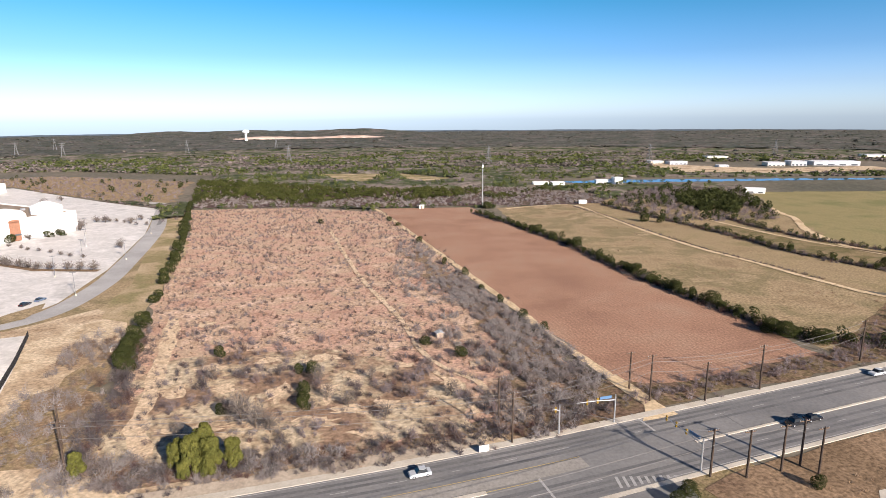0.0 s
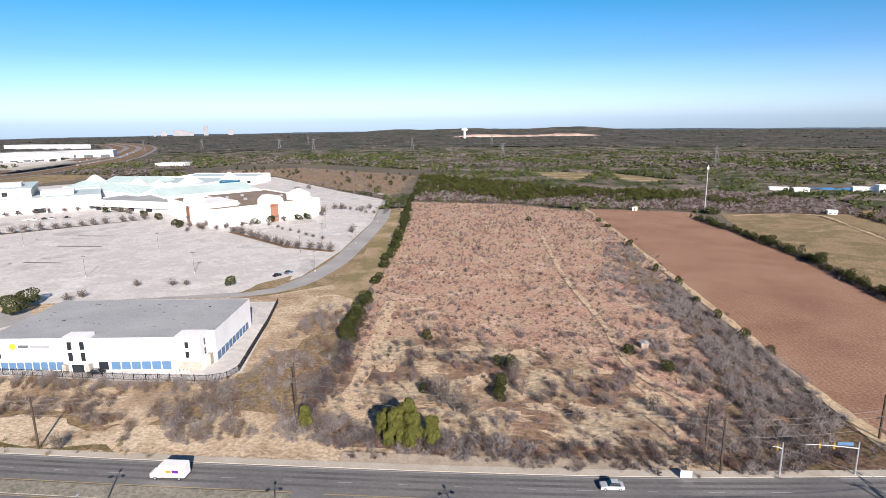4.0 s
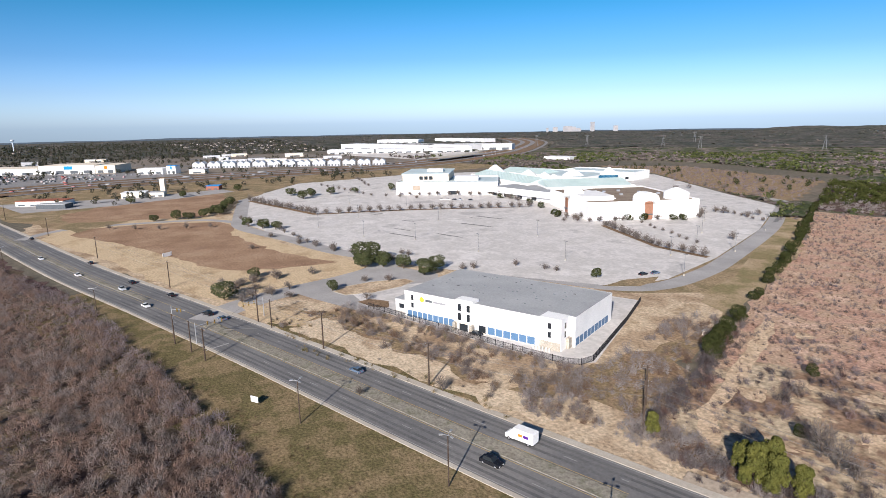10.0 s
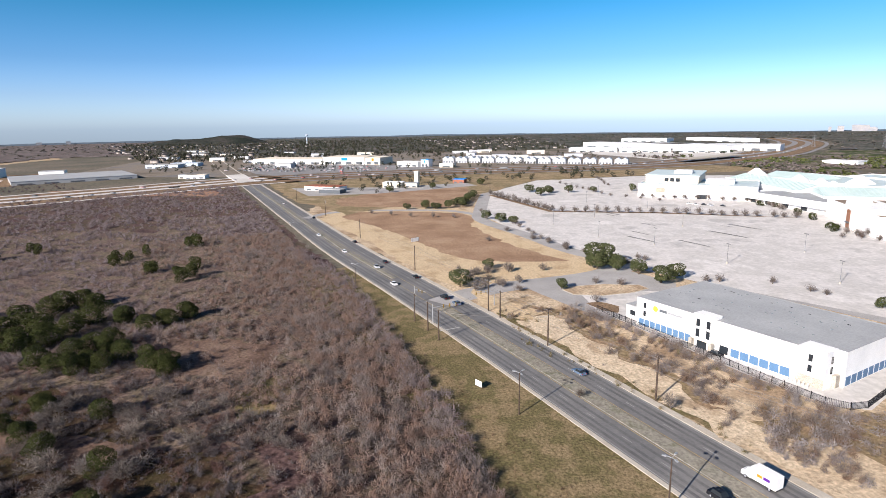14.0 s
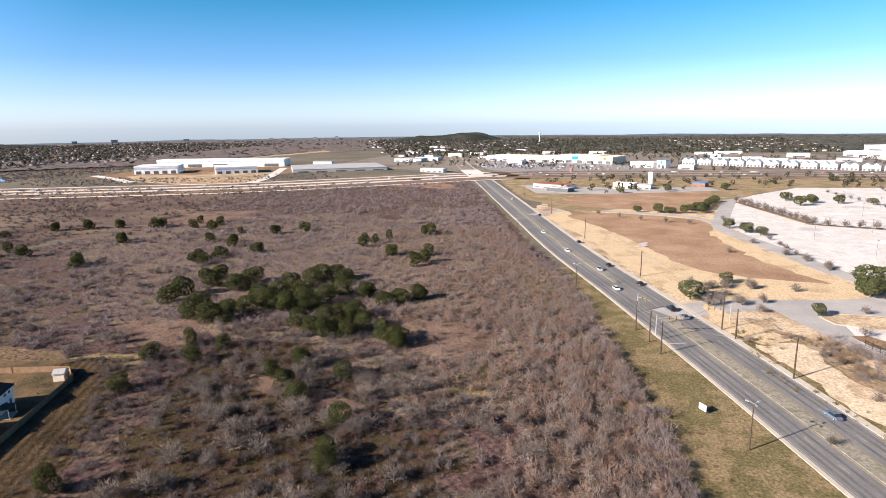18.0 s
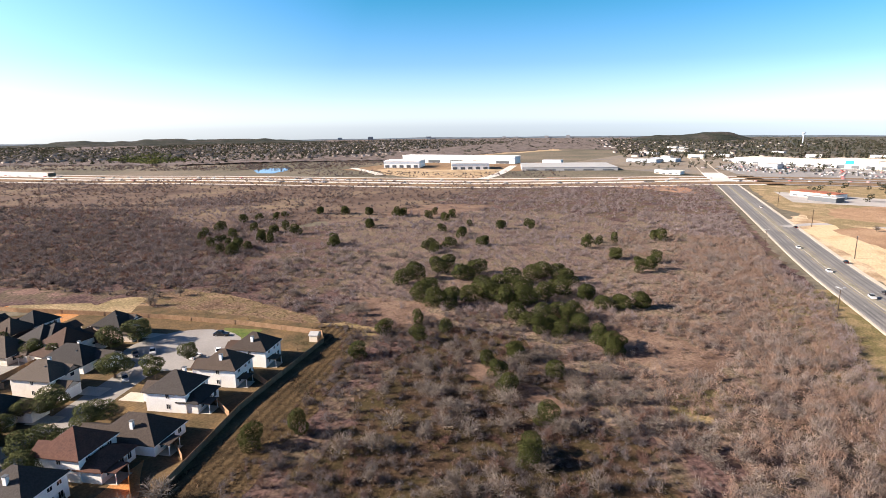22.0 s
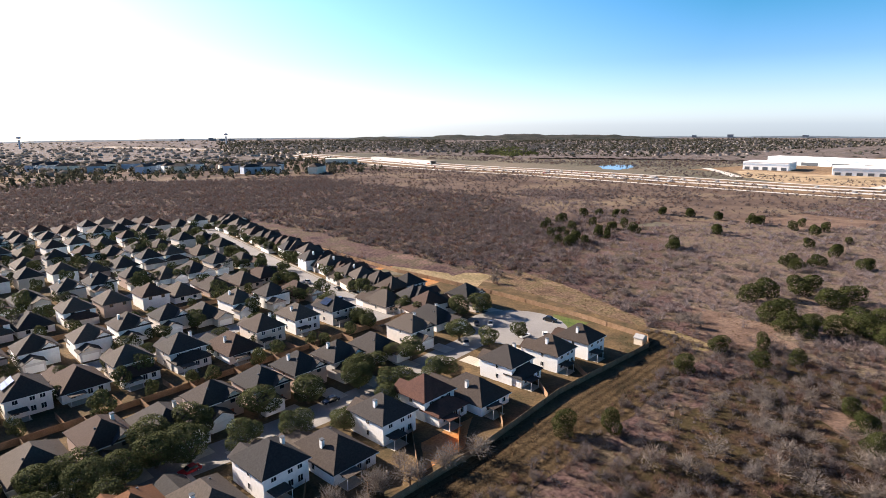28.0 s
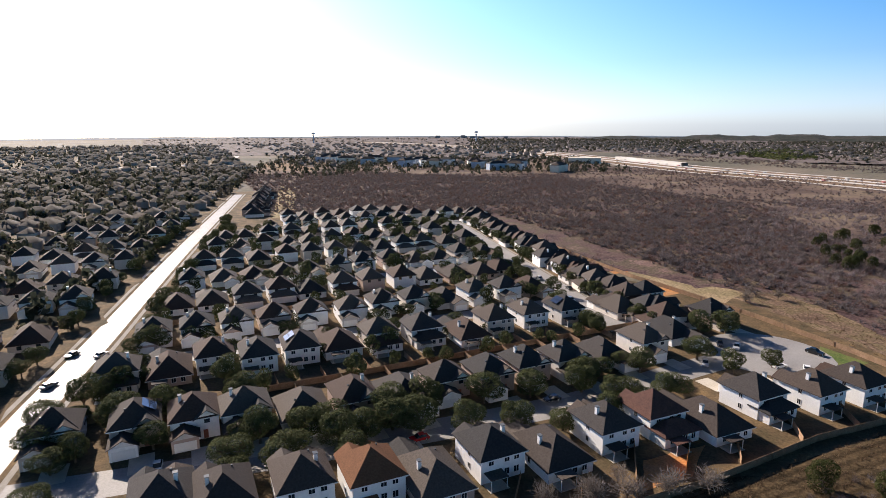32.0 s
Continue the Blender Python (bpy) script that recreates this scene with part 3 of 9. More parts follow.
SCRUB = [(-78, 100), (-20, 107), (28, 122), (40, 150), (22, 216), (-6, 318), (-46, 452), (-120, 478), (-204, 470), (-166, 378), (-128, 265), (-101, 185), (-86, 140)]
PLOUGH = [(50, 143), (30, 205), (-4, 318), (-52, 469), (22, 474), (46, 398), (72, 331), (86, 266), (98, 229), (114, 165), (90, 150)]
TAN = [(44, 470), (107, 486), (145, 313), (176, 223), (160, 175), (118, 168), (100, 229), (88, 266), (74, 331), (48, 400)]
STRIPS = [(107, 481), (117, 437), (125, 386), (132, 348), (142, 309), (153, 282), (172, 232), (230, 205), (330, 260), (300, 420), (230, 500), (150, 520)]
WESTSTRIP = [(-108, 190), (-124, 258), (-150, 335), (-172, 385), (-215, 480), (-240, 470), (-205, 390), (-162, 285), (-142, 225), (-128, 195)]
LOWBANK = [(-92, 95), (-96, 165), (-108, 192), (-124, 258), (-150, 335), (-172, 385), (-215, 480), (-250, 470), (-209, 390), (-166, 285), (-148, 225), (-140, 190), (-122, 140), (-110, 92)]
BANK = [(-110, 86), (-100, 100), (-108, 118), (-180, 100), (-214, 84), (-204, 58), (-175, 66)]
BRUSH = [(-70, 58), (-160, 36), (-340, -14), (-482, -48), (-760, -118), (-690, -240), (-560, -330), (-420, -300), (-330, -300), (-255, -330), (-180, -230), (-140, -148), (-134, -134), (-30, -90), (0, -60), (10, 40)]
patch("scrub_field", SCRUB, 0.03, M_SCRUB, "overgrown field of dry pinkish-brown weeds and bare brush", "field", 2.0)
patch("thicket_floor", [(12, 118), (28, 122), (40, 150), (22, 214), (4, 270), (-14, 318), (-20, 300), (-4, 250), (10, 205), (18, 170), (16, 140)], 0.035, M_WEEDSOIL, "weedy brown ground under the thicket", "field", 4.0, 4)
patch("roadside_weeds", [(-70, 101), (-20, 107), (26, 120), (34, 132), (10, 128), (-4, 121), (-24, 116), (-40, 113), (-60, 112), (-72, 110)], 0.045, M_WEEDSOIL, "dark weeds behind the kerb", "verge", 2.5)
patch("ploughed_field", PLOUGH, 0.04, M_PLOUGH, "bare ploughed field of reddish-brown soil", "field", 1.0)
patch("grass_field", TAN, 0.035, M_GOLDGRASS, "tan dry-grass field between hedges", "field", 1.5)
patch("green_strip", [(191, 388), (200, 356), (212, 326), (240, 285), (222, 262), (190, 290), (182, 315), (176, 345), (170, 376)], 0.045, M_VERGE, "faded green strip between two hedges", "field", 1.5)
patch("pasture_strips", STRIPS, 0.03, M_HAY, "faded green and tan pasture beyond the hedge", "field", 2.0)
patch("far_pasture", [(228, 345), (238, 368), (252, 423), (262, 501), (300, 560), (560, 560), (560, 330), (300, 265), (236, 300)], 0.045, M_PASTURE, "pale green hay pasture with a dirt track", "field", 3.0)
patch("weedy_bank", LOWBANK, 0.025, M_WEEDTAN, "tan weedy ground beside the storage yard", "ground", 2.0)
patch("verge_strip", WESTSTRIP, 0.03, M_GREEN, "grassy strip beside a line of evergreens", "verge", 3.0)
patch("bank_foot", [(-114, 84), (-110, 120), (-98, 145), (-84, 140), (-74, 118), (-72, 98), (-90, 90)], 0.022, M_WEEDTAN, "tan weedy ground under the bank brush", "ground", 1.5)
patch("road_bank", BANK, 0.03, M_WEEDTAN, "dry grassy bank below the storage building", "verge", 1.5)
patch("brush_land", BRUSH, 0.03, M_BRUSH, "brown winter brushland", "field", 2.0)
patch("sapling_floor", [(-74, 30), (-117, 27), (-155, 22), (-192, 17), (-238, 8), (-340, -20), (-482, -52), (-500, -130), (-340, -110), (-215, -50), (-120, -6), (-84, 4)], 0.034, M_LITTER, "brown leaf litter under the saplings", "field", 2.2)
patch("reddish_floor", [(-128, -60), (-150, -80), (-165, -112), (-178, -170), (-250, -240), (-330, -330), (-400, -300), (-460, -180), (-400, -80), (-260, -30), (-200, -10), (-150, -20), (-128, -36)], 0.036, M_LITTER, "reddish bare ground among the brush", "field", 2.2)
# dead weeds, darkened further to stand for the shadow of the bare trees
M_SHADEDWEED = mat("shaded_dead_weeds", [(0.035, 0.0238, 0.0168), (0.0595, 0.0392, 0.0266), (0.0525, 0.042, 0.021), (0.084, 0.0525, 0.035)], 0.08, 1.0, bump=0.9, fine=0.4)
patch("dead_weeds", [(-46, -66), (-84, -88), (-124, -106), (-165, -112), (-172, -84), (-140, -50), (-112, -22), (-78, -18), (-52, -34)], 0.035, M_SHADEDWEED, "dense dark dead weeds under bare trees", "field", 6.0)
OPENINGS = [[(-180, -162), (-186, -133), (-175, -114), (-159, -122), (-160, -145)], [(-145, -87), (-134, -53), (-125, -41), (-121, -45), (-136, -82)], [(-422, -432), (-464, -248), (-388, -248), (-347, -334)],
            [(-203, -57), (-191, -23), (-172, -17), (-162, -32), (-174, -53)], [(-136, -138), (-150, -157), (-152, -208), (-144, -262), (-128, -262), (-124, -207), (-134, -170)]]
for k, pts in enumerate(OPENINGS):
    patch("opening", pts, 0.04, M_DARKSCRUB if k == 4 else M_OPEN, "grassy lane outside the back fence" if k == 4 else "bare reddish opening in the brush", "ground", 1.0 if k == 4 else 3.0, 4)
patch("grassy_opening", [(-152, -28), (-161, -23), (-165, -15), (-157, -9), (-140, -17), (-139, -27)], 0.042, M_VERGE, "olive grass opening in the brush", "ground", 2.5, 4)
patch("grassy_opening", [(-138, -158), (-142, -151), (-152, -143), (-151, -127), (-146, -124), (-139, -138)], 0.042, M_VERGE, "green grass by the end of the back fence", "ground", 1.5, 4)
patch("bare_pad", [(-459, 5), (-482, 15), (-480, 40), (-469, 75), (-450, 102), (-427, 105), (-389, 94), (-333, 100), (-275, 116), (-280, 92), (-291, 69), (-308, 60), (-362, 45), (-419, 26)], 0.05, M_PAD, "graded bare brown soil pad", "ground", 1.6)
patch("pad_rim", [(-452, -10), (-372, 16), (-319, 29), (-258, 44), (-232, 58), (-240, 76), (-244, 100), (-258, 128), (-330, 116), (-390, 106), (-440, 112), (-500, 100), (-500, 0)], 0.035, M_DIRT, "pale sandy dirt slope above the road", "ground", 2.0)

patch("mall_verge", [(-300, 118), (-222, 62), (-195, 88), (-110, 92), (-104, 190), (-138, 218), (-200, 185), (-262, 150)], 0.02, M_SANDY, "dry grass between the drive and the storage building", "verge", 2.0)
patch("field_margin", [(26, 118), (56, 134), (128, 160), (262, 212), (330, 236), (300, 262), (180, 222), (116, 166), (60, 146), (36, 150)], 0.02, M_DARKSCRUB, "brown weedy margin of the fields", "verge", 1.5)

patch("brushy_slope", [(-128, -160), (-150, -140), (-190, -225), (-270, -335), (-200, -470), (-40, -470), (-60, -400), (-100, -255)], 0.012, M_BRUSH, "brown brushy slope behind the houses", "field", 2.0)
patch("grass_lane", [(-120, -205), (-100, -253), (-82, -332), (-58, -430), (-72, -434), (-96, -334), (-114, -258), (-134, -210)], 0.03, M_TAN, "tan grassy lane behind the back fences", "verge", 2.0)

patch("roadside_ground", [(-215, 45), (-94, 74), (-29, 92), (18, 105), (30, 124), (-20, 116), (-80, 112), (-112, 100), (-204, 90)], 0.008, M_SANDY, "dry grass and dirt beside the road", "verge", 1.5)

patch("drive_verge", [(-500, -25), (-210, 50), (-195, 90), (-230, 160), (-330, 128), (-460, 120), (-600, 165), (-640, 20)], 0.006, M_SANDY, "pale dirt and dry grass round the drive", "verge", 3.0)

# ---- roads ----
ROAD = smooth_line([(263, 194), (129, 145), (55, 118.5), (13, 103.5), (-29, 90.5), (-94, 72.5), (-172, 52), (-247, 31), (-340, 4), (-482, -31), (-776, -103), (-1000, -161), (-1400, -255)], 6)


def stretch(line, x0, x1):
    return [p for p in line if min(x0, x1) <= p.x <= max(x0, x1)]


def strip(name, line, d0, d1, z0, z1, material, label, category="road"):
    return thing(name, label, category, kind="structure", mesh=bm_mesh(name, ribbon(line, d0, d1, z0, z1), material))


M_MEDIAN = mat("stained_weedy_concrete", [(0.20, 0.18, 0.145), (0.27, 0.25, 0.205), (0.17, 0.165, 0.115)], 0.25, 1.6, rough=0.9, fine=0.3)
strip("road", ROAD, -11, 11, 0.07, None, M_ROAD, "wide grey asphalt road with a raised median")
strip("kerb_north", ROAD, -13.2, -11, 0.0, 0.17, M_CONC, "pale concrete kerb and gutter", "kerb")
strip("kerb_south", ROAD, 11, 12.2, 0.0, 0.17, M_CONC, "pale concrete kerb and gutter", "kerb")
strip("median_west", stretch(ROAD, -215, -62), -2.0, 2.0, 0.06, 0.22, M_MEDIAN, "raised concrete median", "median")
strip("median_far", stretch(ROAD, -760, -262), -1.2, 1.2, 0.06, 0.22, M_MEDIAN, "raised concrete median", "median")
strip("verge_south", stretch(ROAD, -300, 60), 12.2, 42, 0.05, None, M_VERGE, "mown grass verge, tan and faded green", "verge")
strip("verge_north", stretch(ROAD, -190, 20), -19, -12.6, 0.05, None, M_SANDY, "dry grass verge", "verge")

HWY_LINE = smooth_line([(300, -2600), (-144, -1897), (-330, -1300), (-420, -950), (-510, -740), (-580, -540), (-640, -380), (-720, -250), (-810, -120), (-860, 20), (-868, 200), (-860, 372), (-890, 560), (-1010, 800), (-1160, 1000), (-1500, 1350), (-1900, 1620)], 20)

# parking lot of the mall with its ring road
LOT = [(-262, 140), (-236, 150), (-191, 175), (-157, 196), (-153, 222), (-163, 275), (-190, 366), (-236, 478), (-310, 525), (-470, 640), (-640, 560), (-700, 420), (-690, 250), (-576, 150), (-449, 113), (-316, 121)]
patch("lot_margin", [(-196, 178), (-150, 190), (-132, 215), (-138, 250), (-158, 300), (-180, 350), (-200, 400), (-230, 480), (-250, 470), (-220, 380), (-190, 300), (-185, 220)], 0.02, M_GOLDGRASS, "dry grass margin of the parking lot", "verge")
patch("parking_lot", LOT, 0.06, M_LOT, "vast empty parking lot of sun-bleached asphalt", "parking lot")
RING = smooth_line([(-285, 134), (-262, 143), (-191, 178), (-160, 192), (-148, 210), (-150, 245), (-160, 285), (-189, 378), (-222, 455), (-245, 505), (-300, 540)], 5)
strip("ring_road", RING, -5, 5, 0.09, None, M_DRIVEWAY, "grey service road round the parking lot")
DRIVE = smooth_line([(-220, 40), (-230, 54), (-237, 72), (-240, 92), (-243, 110), (-251, 130), (-270, 150)], 4)
patch("drive_court", [(-238, 79), (-222, 83), (-196, 91), (-185, 98), (-199, 112), (-206, 135), (-224, 146), (-252, 136), (-243, 105)], 0.085, M_DRIVEWAY, "pale asphalt turning court before the storage yard", "drive")
strip("entrance_drive", DRIVE, -7, 7, 0.10, None, M_DRIVEWAY, "broad entrance drive of worn asphalt")
patch("storage_apron", [(-197, 96), (-179, 100), (-134, 111), (-113, 118), (-109, 126), (-127, 162), (-140, 186), (-205, 160), (-225, 100)], 0.12, M_LOT, "concrete apron round the storage building", "apron")
ISLE = [(-226, 94), (-230, 100), (-230, 114), (-225, 129), (-219, 130), (-215, 121), (-214, 107), (-218, 96)]
patch("drive_island", ISLE, 0.18, M_SANDY, "raised dry-grass island in the drive", "island", 0.3, 3)
patch("drive_island", [(-206, 96), (-207, 101), (-199, 106), (-192, 102), (-196, 98)], 0.18, M_TAN, "small planted island by the storage gate", "island", 0.3, 2)
strip("island_kerb", [Vector(p) for p in ISLE + ISLE[:1]], -0.2, 0.25, 0.08, 0.26, M_CONC, "pale concrete kerb round the island", "kerb")

# ---- the neighbourhood's plan: u runs along the rows of houses, v across them ----
UX = Vector((0.9163, 0.4005))
VX = Vector((0.4005, -0.9163))


def UV(u, v):
    p = UX * u + VX * v
    return (p.x, p.y)


YARDS = [UV(-190, 62), UV(-69, 72), UV(60, 84), UV(130, 84), UV(190, 240), UV(160, 700), UV(-120, 660), UV(-200, 430), UV(-172, 230), UV(-205, 160)]
patch("neighbourhood_ground", YARDS, 0.04, M_YARD, "dry yards between the houses", "ground", 1.0)
STREET1 = smooth_line([UV(-165, 118), UV(-129, 116), UV(-89, 113), UV(-40, 116), UV(10, 122), UV(40, 126)], 5)
STREET2 = smooth_line([UV(-138, 150), UV(-142, 175), UV(-160, 270), UV(-184, 395)], 5)
BRIGHT = smooth_line([UV(48, 100), UV(39, 159), UV(28, 216), UV(0, 366), UV(-56, 640)], 6)
strip("street_near", STREET1, -5, 5, 0.10, None, M_STREET, "residential street in the shade of trees", "street")
strip("street_side", STREET2, -6, 6, 0.10, None, M_STREET, "residential street with parked cars", "street")
strip("street_bright", BRIGHT, -4.3, 4.3, 0.11, None, M_GLARE, "wide street glaring in low sun", "street")
for side in (-1, 1):
    strip("pavement", BRIGHT, min(side * 5.6, side * 7.0), max(side * 5.6, side * 7.0), 0.12, None, M_WALK, "pale concrete pavement beside the street", "pavement")
    strip("pavement", STREET2, min(side * 6.3, side * 7.7), max(side * 6.3, side * 7.7), 0.12, None, M_WALK, "pale concrete pavement beside the street", "pavement")
for v in (188, 258, 330, 400):
    ROW = [Vector(UV(u, v)) for u in range(int(-138 - (v - 160) * 0.2), int(34 - (v - 160) * 0.2), 8)]
    strip("street_cross", ROW, -4.5, 4.5, 0.10, None, M_STREET, "residential cross street", "street")
patch("cul_de_sac", [(-103.5 + 18.5 * math.cos(k * 0.3), -170.5 + 18.5 * math.sin(k * 0.3)) for k in range(21)], 0.13, M_STREET, "round end of the cul-de-sac", "street")


# ---- storage building ----
def window(parent, m, w, h, material=None, frame_mat=None):
    """A framed window, standing proud of the wall plane y = 0 of m, facing -y."""
    bm = bmesh.new()
    t = 0.09
    for r in ((-w / 2 - t, w / 2 + t, -0.06, 0.03, -t, 0), (-w / 2 - t, w / 2 + t, -0.06, 0.03, h, h + t), (-w / 2 - t, -w / 2, -0.06, 0.03, 0, h), (w / 2, w / 2 + t, -0.06, 0.03, 0, h), (-0.03, 0.03, -0.05, 0.03, 0, h)):
        box(bm, *r, m=m)
    o = part("window", bm, frame_mat or M_TRIM, parent)
    part("pane", box(bmesh.new(), -w / 2, w / 2, -0.03, 0.02, 0, h, m=m), material or M_GLASS, o)
    return o


def flush(name, parent, m, w, h, d, material, label=""):
    """A panel of w by h, d proud of the wall plane y = 0 of m, facing -y."""
    return part(name, box(bmesh.new(), -w / 2, w / 2, -d, 0.02, 0, h, m=m), material, parent, label)


def roller_door(parent, m, w, h):
    o = part("roller_door", box(bmesh.new(), -w / 2, w / 2, -0.05, 0.02, 0, h, m=m), M_BLUE, parent)
    bm = bmesh.new()
    for k in range(6):
        box(bm, -w / 2, w / 2, -0.075, -0.052, h * (k + 0.3) / 6, h * (k + 0.6) / 6, m=m)
    tagged(part("ribs", bm, M_BLUE, o), kind="stuff")
    return o


M_PATCHROOF = mat("dark_roof_fitting", [(0.16, 0.19, 0.20)], s2=2, fine=0.2, rough=0.8)
M_TANSTONE = mat("tan_stone_facing", [(0.414, 0.38, 0.319), (0.324, 0.29, 0.242)], 0.8, 3, fine=0.3)


def storage_building():
    L, D, H = 62.0, 37.0, 10.0
    ob = thing("storage_building", "white storage building with blue roller doors and flat grey roof", "building", pose(-179.5, 102.4, 0.14, 0, 0, 20))
    part("wall", boxes((0, L, 0, 0.4, 0, H)), M_WHITE, ob)
    part("wall", boxes((0, L, D - 0.4, D, 0, H)), M_WHITE, ob)
    part("wall", boxes((0, 0.4, 0.4, D - 0.4, 0, H)), M_WHITE, ob)
    part("side_wing", boxes((L - 0.4, L + 2.4, 5.5, D, 0, H)), M_WHITE, ob)
    part("corner_bay", boxes((L - 7, L + 0.4, -0.5, 5.4, 0, H + 0.3)), M_WHITE, ob)
    roof = part("roof", boxes((0.4, L - 0.4, 0.4, D - 0.4, H - 1.1, H - 0.01)), M_GREYROOF, ob, "flat grey membrane roof")
    for x0, x1, y0, y1 in ((-0.06, L - 7, -0.06, 0.46), (-0.06, L + 0.06, D - 0.46, D + 0.06), (L - 0.46, L + 2.46, 5.44, D - 0.5), (-0.06, 0.46, 0.5, D - 0.5)):
        part("coping", boxes((x0, x1, y0, y1, H, H + 0.04)), M_GREYROOF, ob)
    tower = part("entry_tower", boxes((23.6, 30.4, -1.2, 3, 0, H + 0.9)), M_WHITE, ob)
    for x in (25.2, 28.8):
        for z, h in ((3.6, 2.4), (7.0, 2.2)):
            window(tower, pose(x, -1.2, z), 1.1, h, frame_mat=M_BLACK)
    part("entrance_door", boxes((25.2, 28.6, -1.3, -1.18, 0, 2.7)), M_GLASS, ob)
    for x in (23.7, 30.5):
        part("column", boxes((x - 0.55, x + 0.55, -2.6, -1.25, 0, 2.9)), M_TANSTONE, ob, "tan stone-faced column")
    part("corner_pier", boxes((L + 0.42, L + 1.5, 3.2, 5.4, 0, 3.4)), M_TANSTONE, ob, "tan stone-faced pier")
    part("canopy", boxes((24.4, 30.6, -2.3, -1.2, 2.9, 3.15)), M_CREAM, ob)
    for x in (3.6, L - 3.5):
        for z in (4.0, 6.9):
            window(ob, pose(x, 0 if x < 9 else -0.5, z), 0.9, 1.7, frame_mat=M_BLACK)
    for z in (4.0, 6.9):
        window(ob, pose(L + 0.4, 2.6, z, 0, 0, 90), 0.8, 1.7, frame_mat=M_BLACK)
    for k in range(9):
        roller_door(ob, pose(2.4 + k * 2.32, 0, 0.25), 2.05, 2.5)
    for k in range(6):
        roller_door(ob, pose(37.2 + k * 2.95, 0, 0.25), 2.65, 2.5)
    flush("glass_front", ob, pose(33.6, 0, 0.1), 2.8, 2.6, 0.06, M_GLASS)
    for k in range(9):
        roller_door(ob, pose(L + 2.4, 7.6 + k * 3.1, 0.25, 0, 0, 90), 2.5, 2.5)
    part("base_course", boxes((0, 23.5, -0.08, 0, 0, 0.25)), M_CREAM, ob)
    part("base_course", boxes((30.5, L - 7, -0.08, 0, 0, 0.25)), M_CREAM, ob)
    part("base_panel", boxes((L - 6.9, L + 0.3, -0.56, -0.5, 0, 2.7)), M_TANSTONE, ob)
    part("annex", boxes((-8, 0, 4, 20, 0, 4.4)), M_WHITE, ob)
    part("annex_roof", boxes((-8.2, 0, 3.8, 20.2, 4.4, 4.7)), M_GREYROOF, ob)
    window(ob, pose(-5, 4, 1.2), 2.2, 1.6, frame_mat=M_BLACK)
    # emblem and lettering as plain shapes
    bm = bmesh.new()
    bmesh.ops.create_cone(bm, cap_ends=True, segments=20, radius1=1.0, radius2=1.0, depth=0.08, matrix=pose(8.0, -0.06, 7.6, 90))
    part("emblem", bm, M_EMBLEM, ob, "round yellow-green emblem")
    part("lettering", boxes((9.6, 12.6, -0.08, -0.01, 7.1, 8.0)), M_LETTER, ob, "dark grey bar of lettering")
    part("lettering", boxes((13.0, 18.6, -0.08, -0.01, 7.15, 7.8)), M_SILVER, ob, "pale grey bar of lettering")
    for k in range(46):
        x, y = rng.uniform(4, L - 8), rng.uniform(5, D - 3)
        part("roof_vent", boxes((x, x + rng.uniform(0.3, 1.1), y, y + 0.3, H - 0.02, H - 0.01 + rng.uniform(0.04, 0.16))), M_PATCHROOF if k % 4 else M_BLACK, roof)
    for k in range(6):
        part("bollard", pipe([(54 + k * 1.1, -2.4, 0), (54 + k * 1.1, -2.4, 1.3)], [0.16, 0.16]), M_TRIM, ob)
    return ob


M_EMBLEM = mat("yellow_green_sign", [(0.45, 0.52, 0.05)], fine=0.05, rough=0.4)
M_LETTER = mat("dark_sign", [(0.10, 0.11, 0.12)], fine=0.05, rough=0.4)
M_SILVER = mat("pale_sign", [(0.275, 0.28, 0.29)], fine=0.05, rough=0.4)
storage_building()


def picket_fence(line, label):
    """A dark metal fence: each bay a part, with posts."""
    ob = thing("metal_fence", label, "fence")
    bay = bmesh.new()
    for z in (0.3, 1.85):
        box(bay, 0, 3, -0.03, 0.03, z, z + 0.07)
    for k in range(15):
        box(bay, k * 0.2 + 0.08, k * 0.2 + 0.12, -0.02, 0.02, 0.08, 2.1)
    me = bm_mesh("bay", bay, M_BLACK)
    pm = bm_mesh("post", boxes((-0.06, 0.06, -0.06, 0.06, 0, 2.25)), M_BLACK)
    L = resample(line, 3.0)
    for a, b in zip(L, L[1:]):
        d = b - a
        m = pose(a.x, a.y, 0.14, 0, 0, math.degrees(math.atan2(d.y, d.x)))
        o = tagged(part("bay", me, None, ob), kind="stuff")
        o.matrix_basis = m @ Matrix.Diagonal((d.length / 3.0, 1, 1, 1))
        o = part("post", pm, None, ob)
        o.matrix_basis = m
    return ob


picket_fence([(-197, 96), (-179, 100.5), (-134, 111.5), (-114, 117.5), (-110, 121), (-110, 126), (-127, 162), (-139, 185)], "dark metal picket fence round the storage apron")


# ---- shopping mall ----
def block(parent, m, L, D, H, wall_mat, roof_mat, name="wing", parapet=0.9):
    o = part(name, box(bmesh.new(), 0, L, 0, D, 0, H, m=m), wall_mat, parent)
    part("flat_roof", box(bmesh.new(), 0.6, L - 0.6, 0.6, D - 0.6, H - 0.1, H + 0.06, m=m), roof_mat, o)
    bm = bmesh.new()
    for r in ((0, L, 0, 0.5), (0, L, D - 0.5, D), (0, 0.5, 0.5, D - 0.5), (L - 0.5, L, 0.5, D - 0.5)):
        box(bm, *r, H, H + parapet, m=m)
    part("parapet", bm, wall_mat, o)
    return o


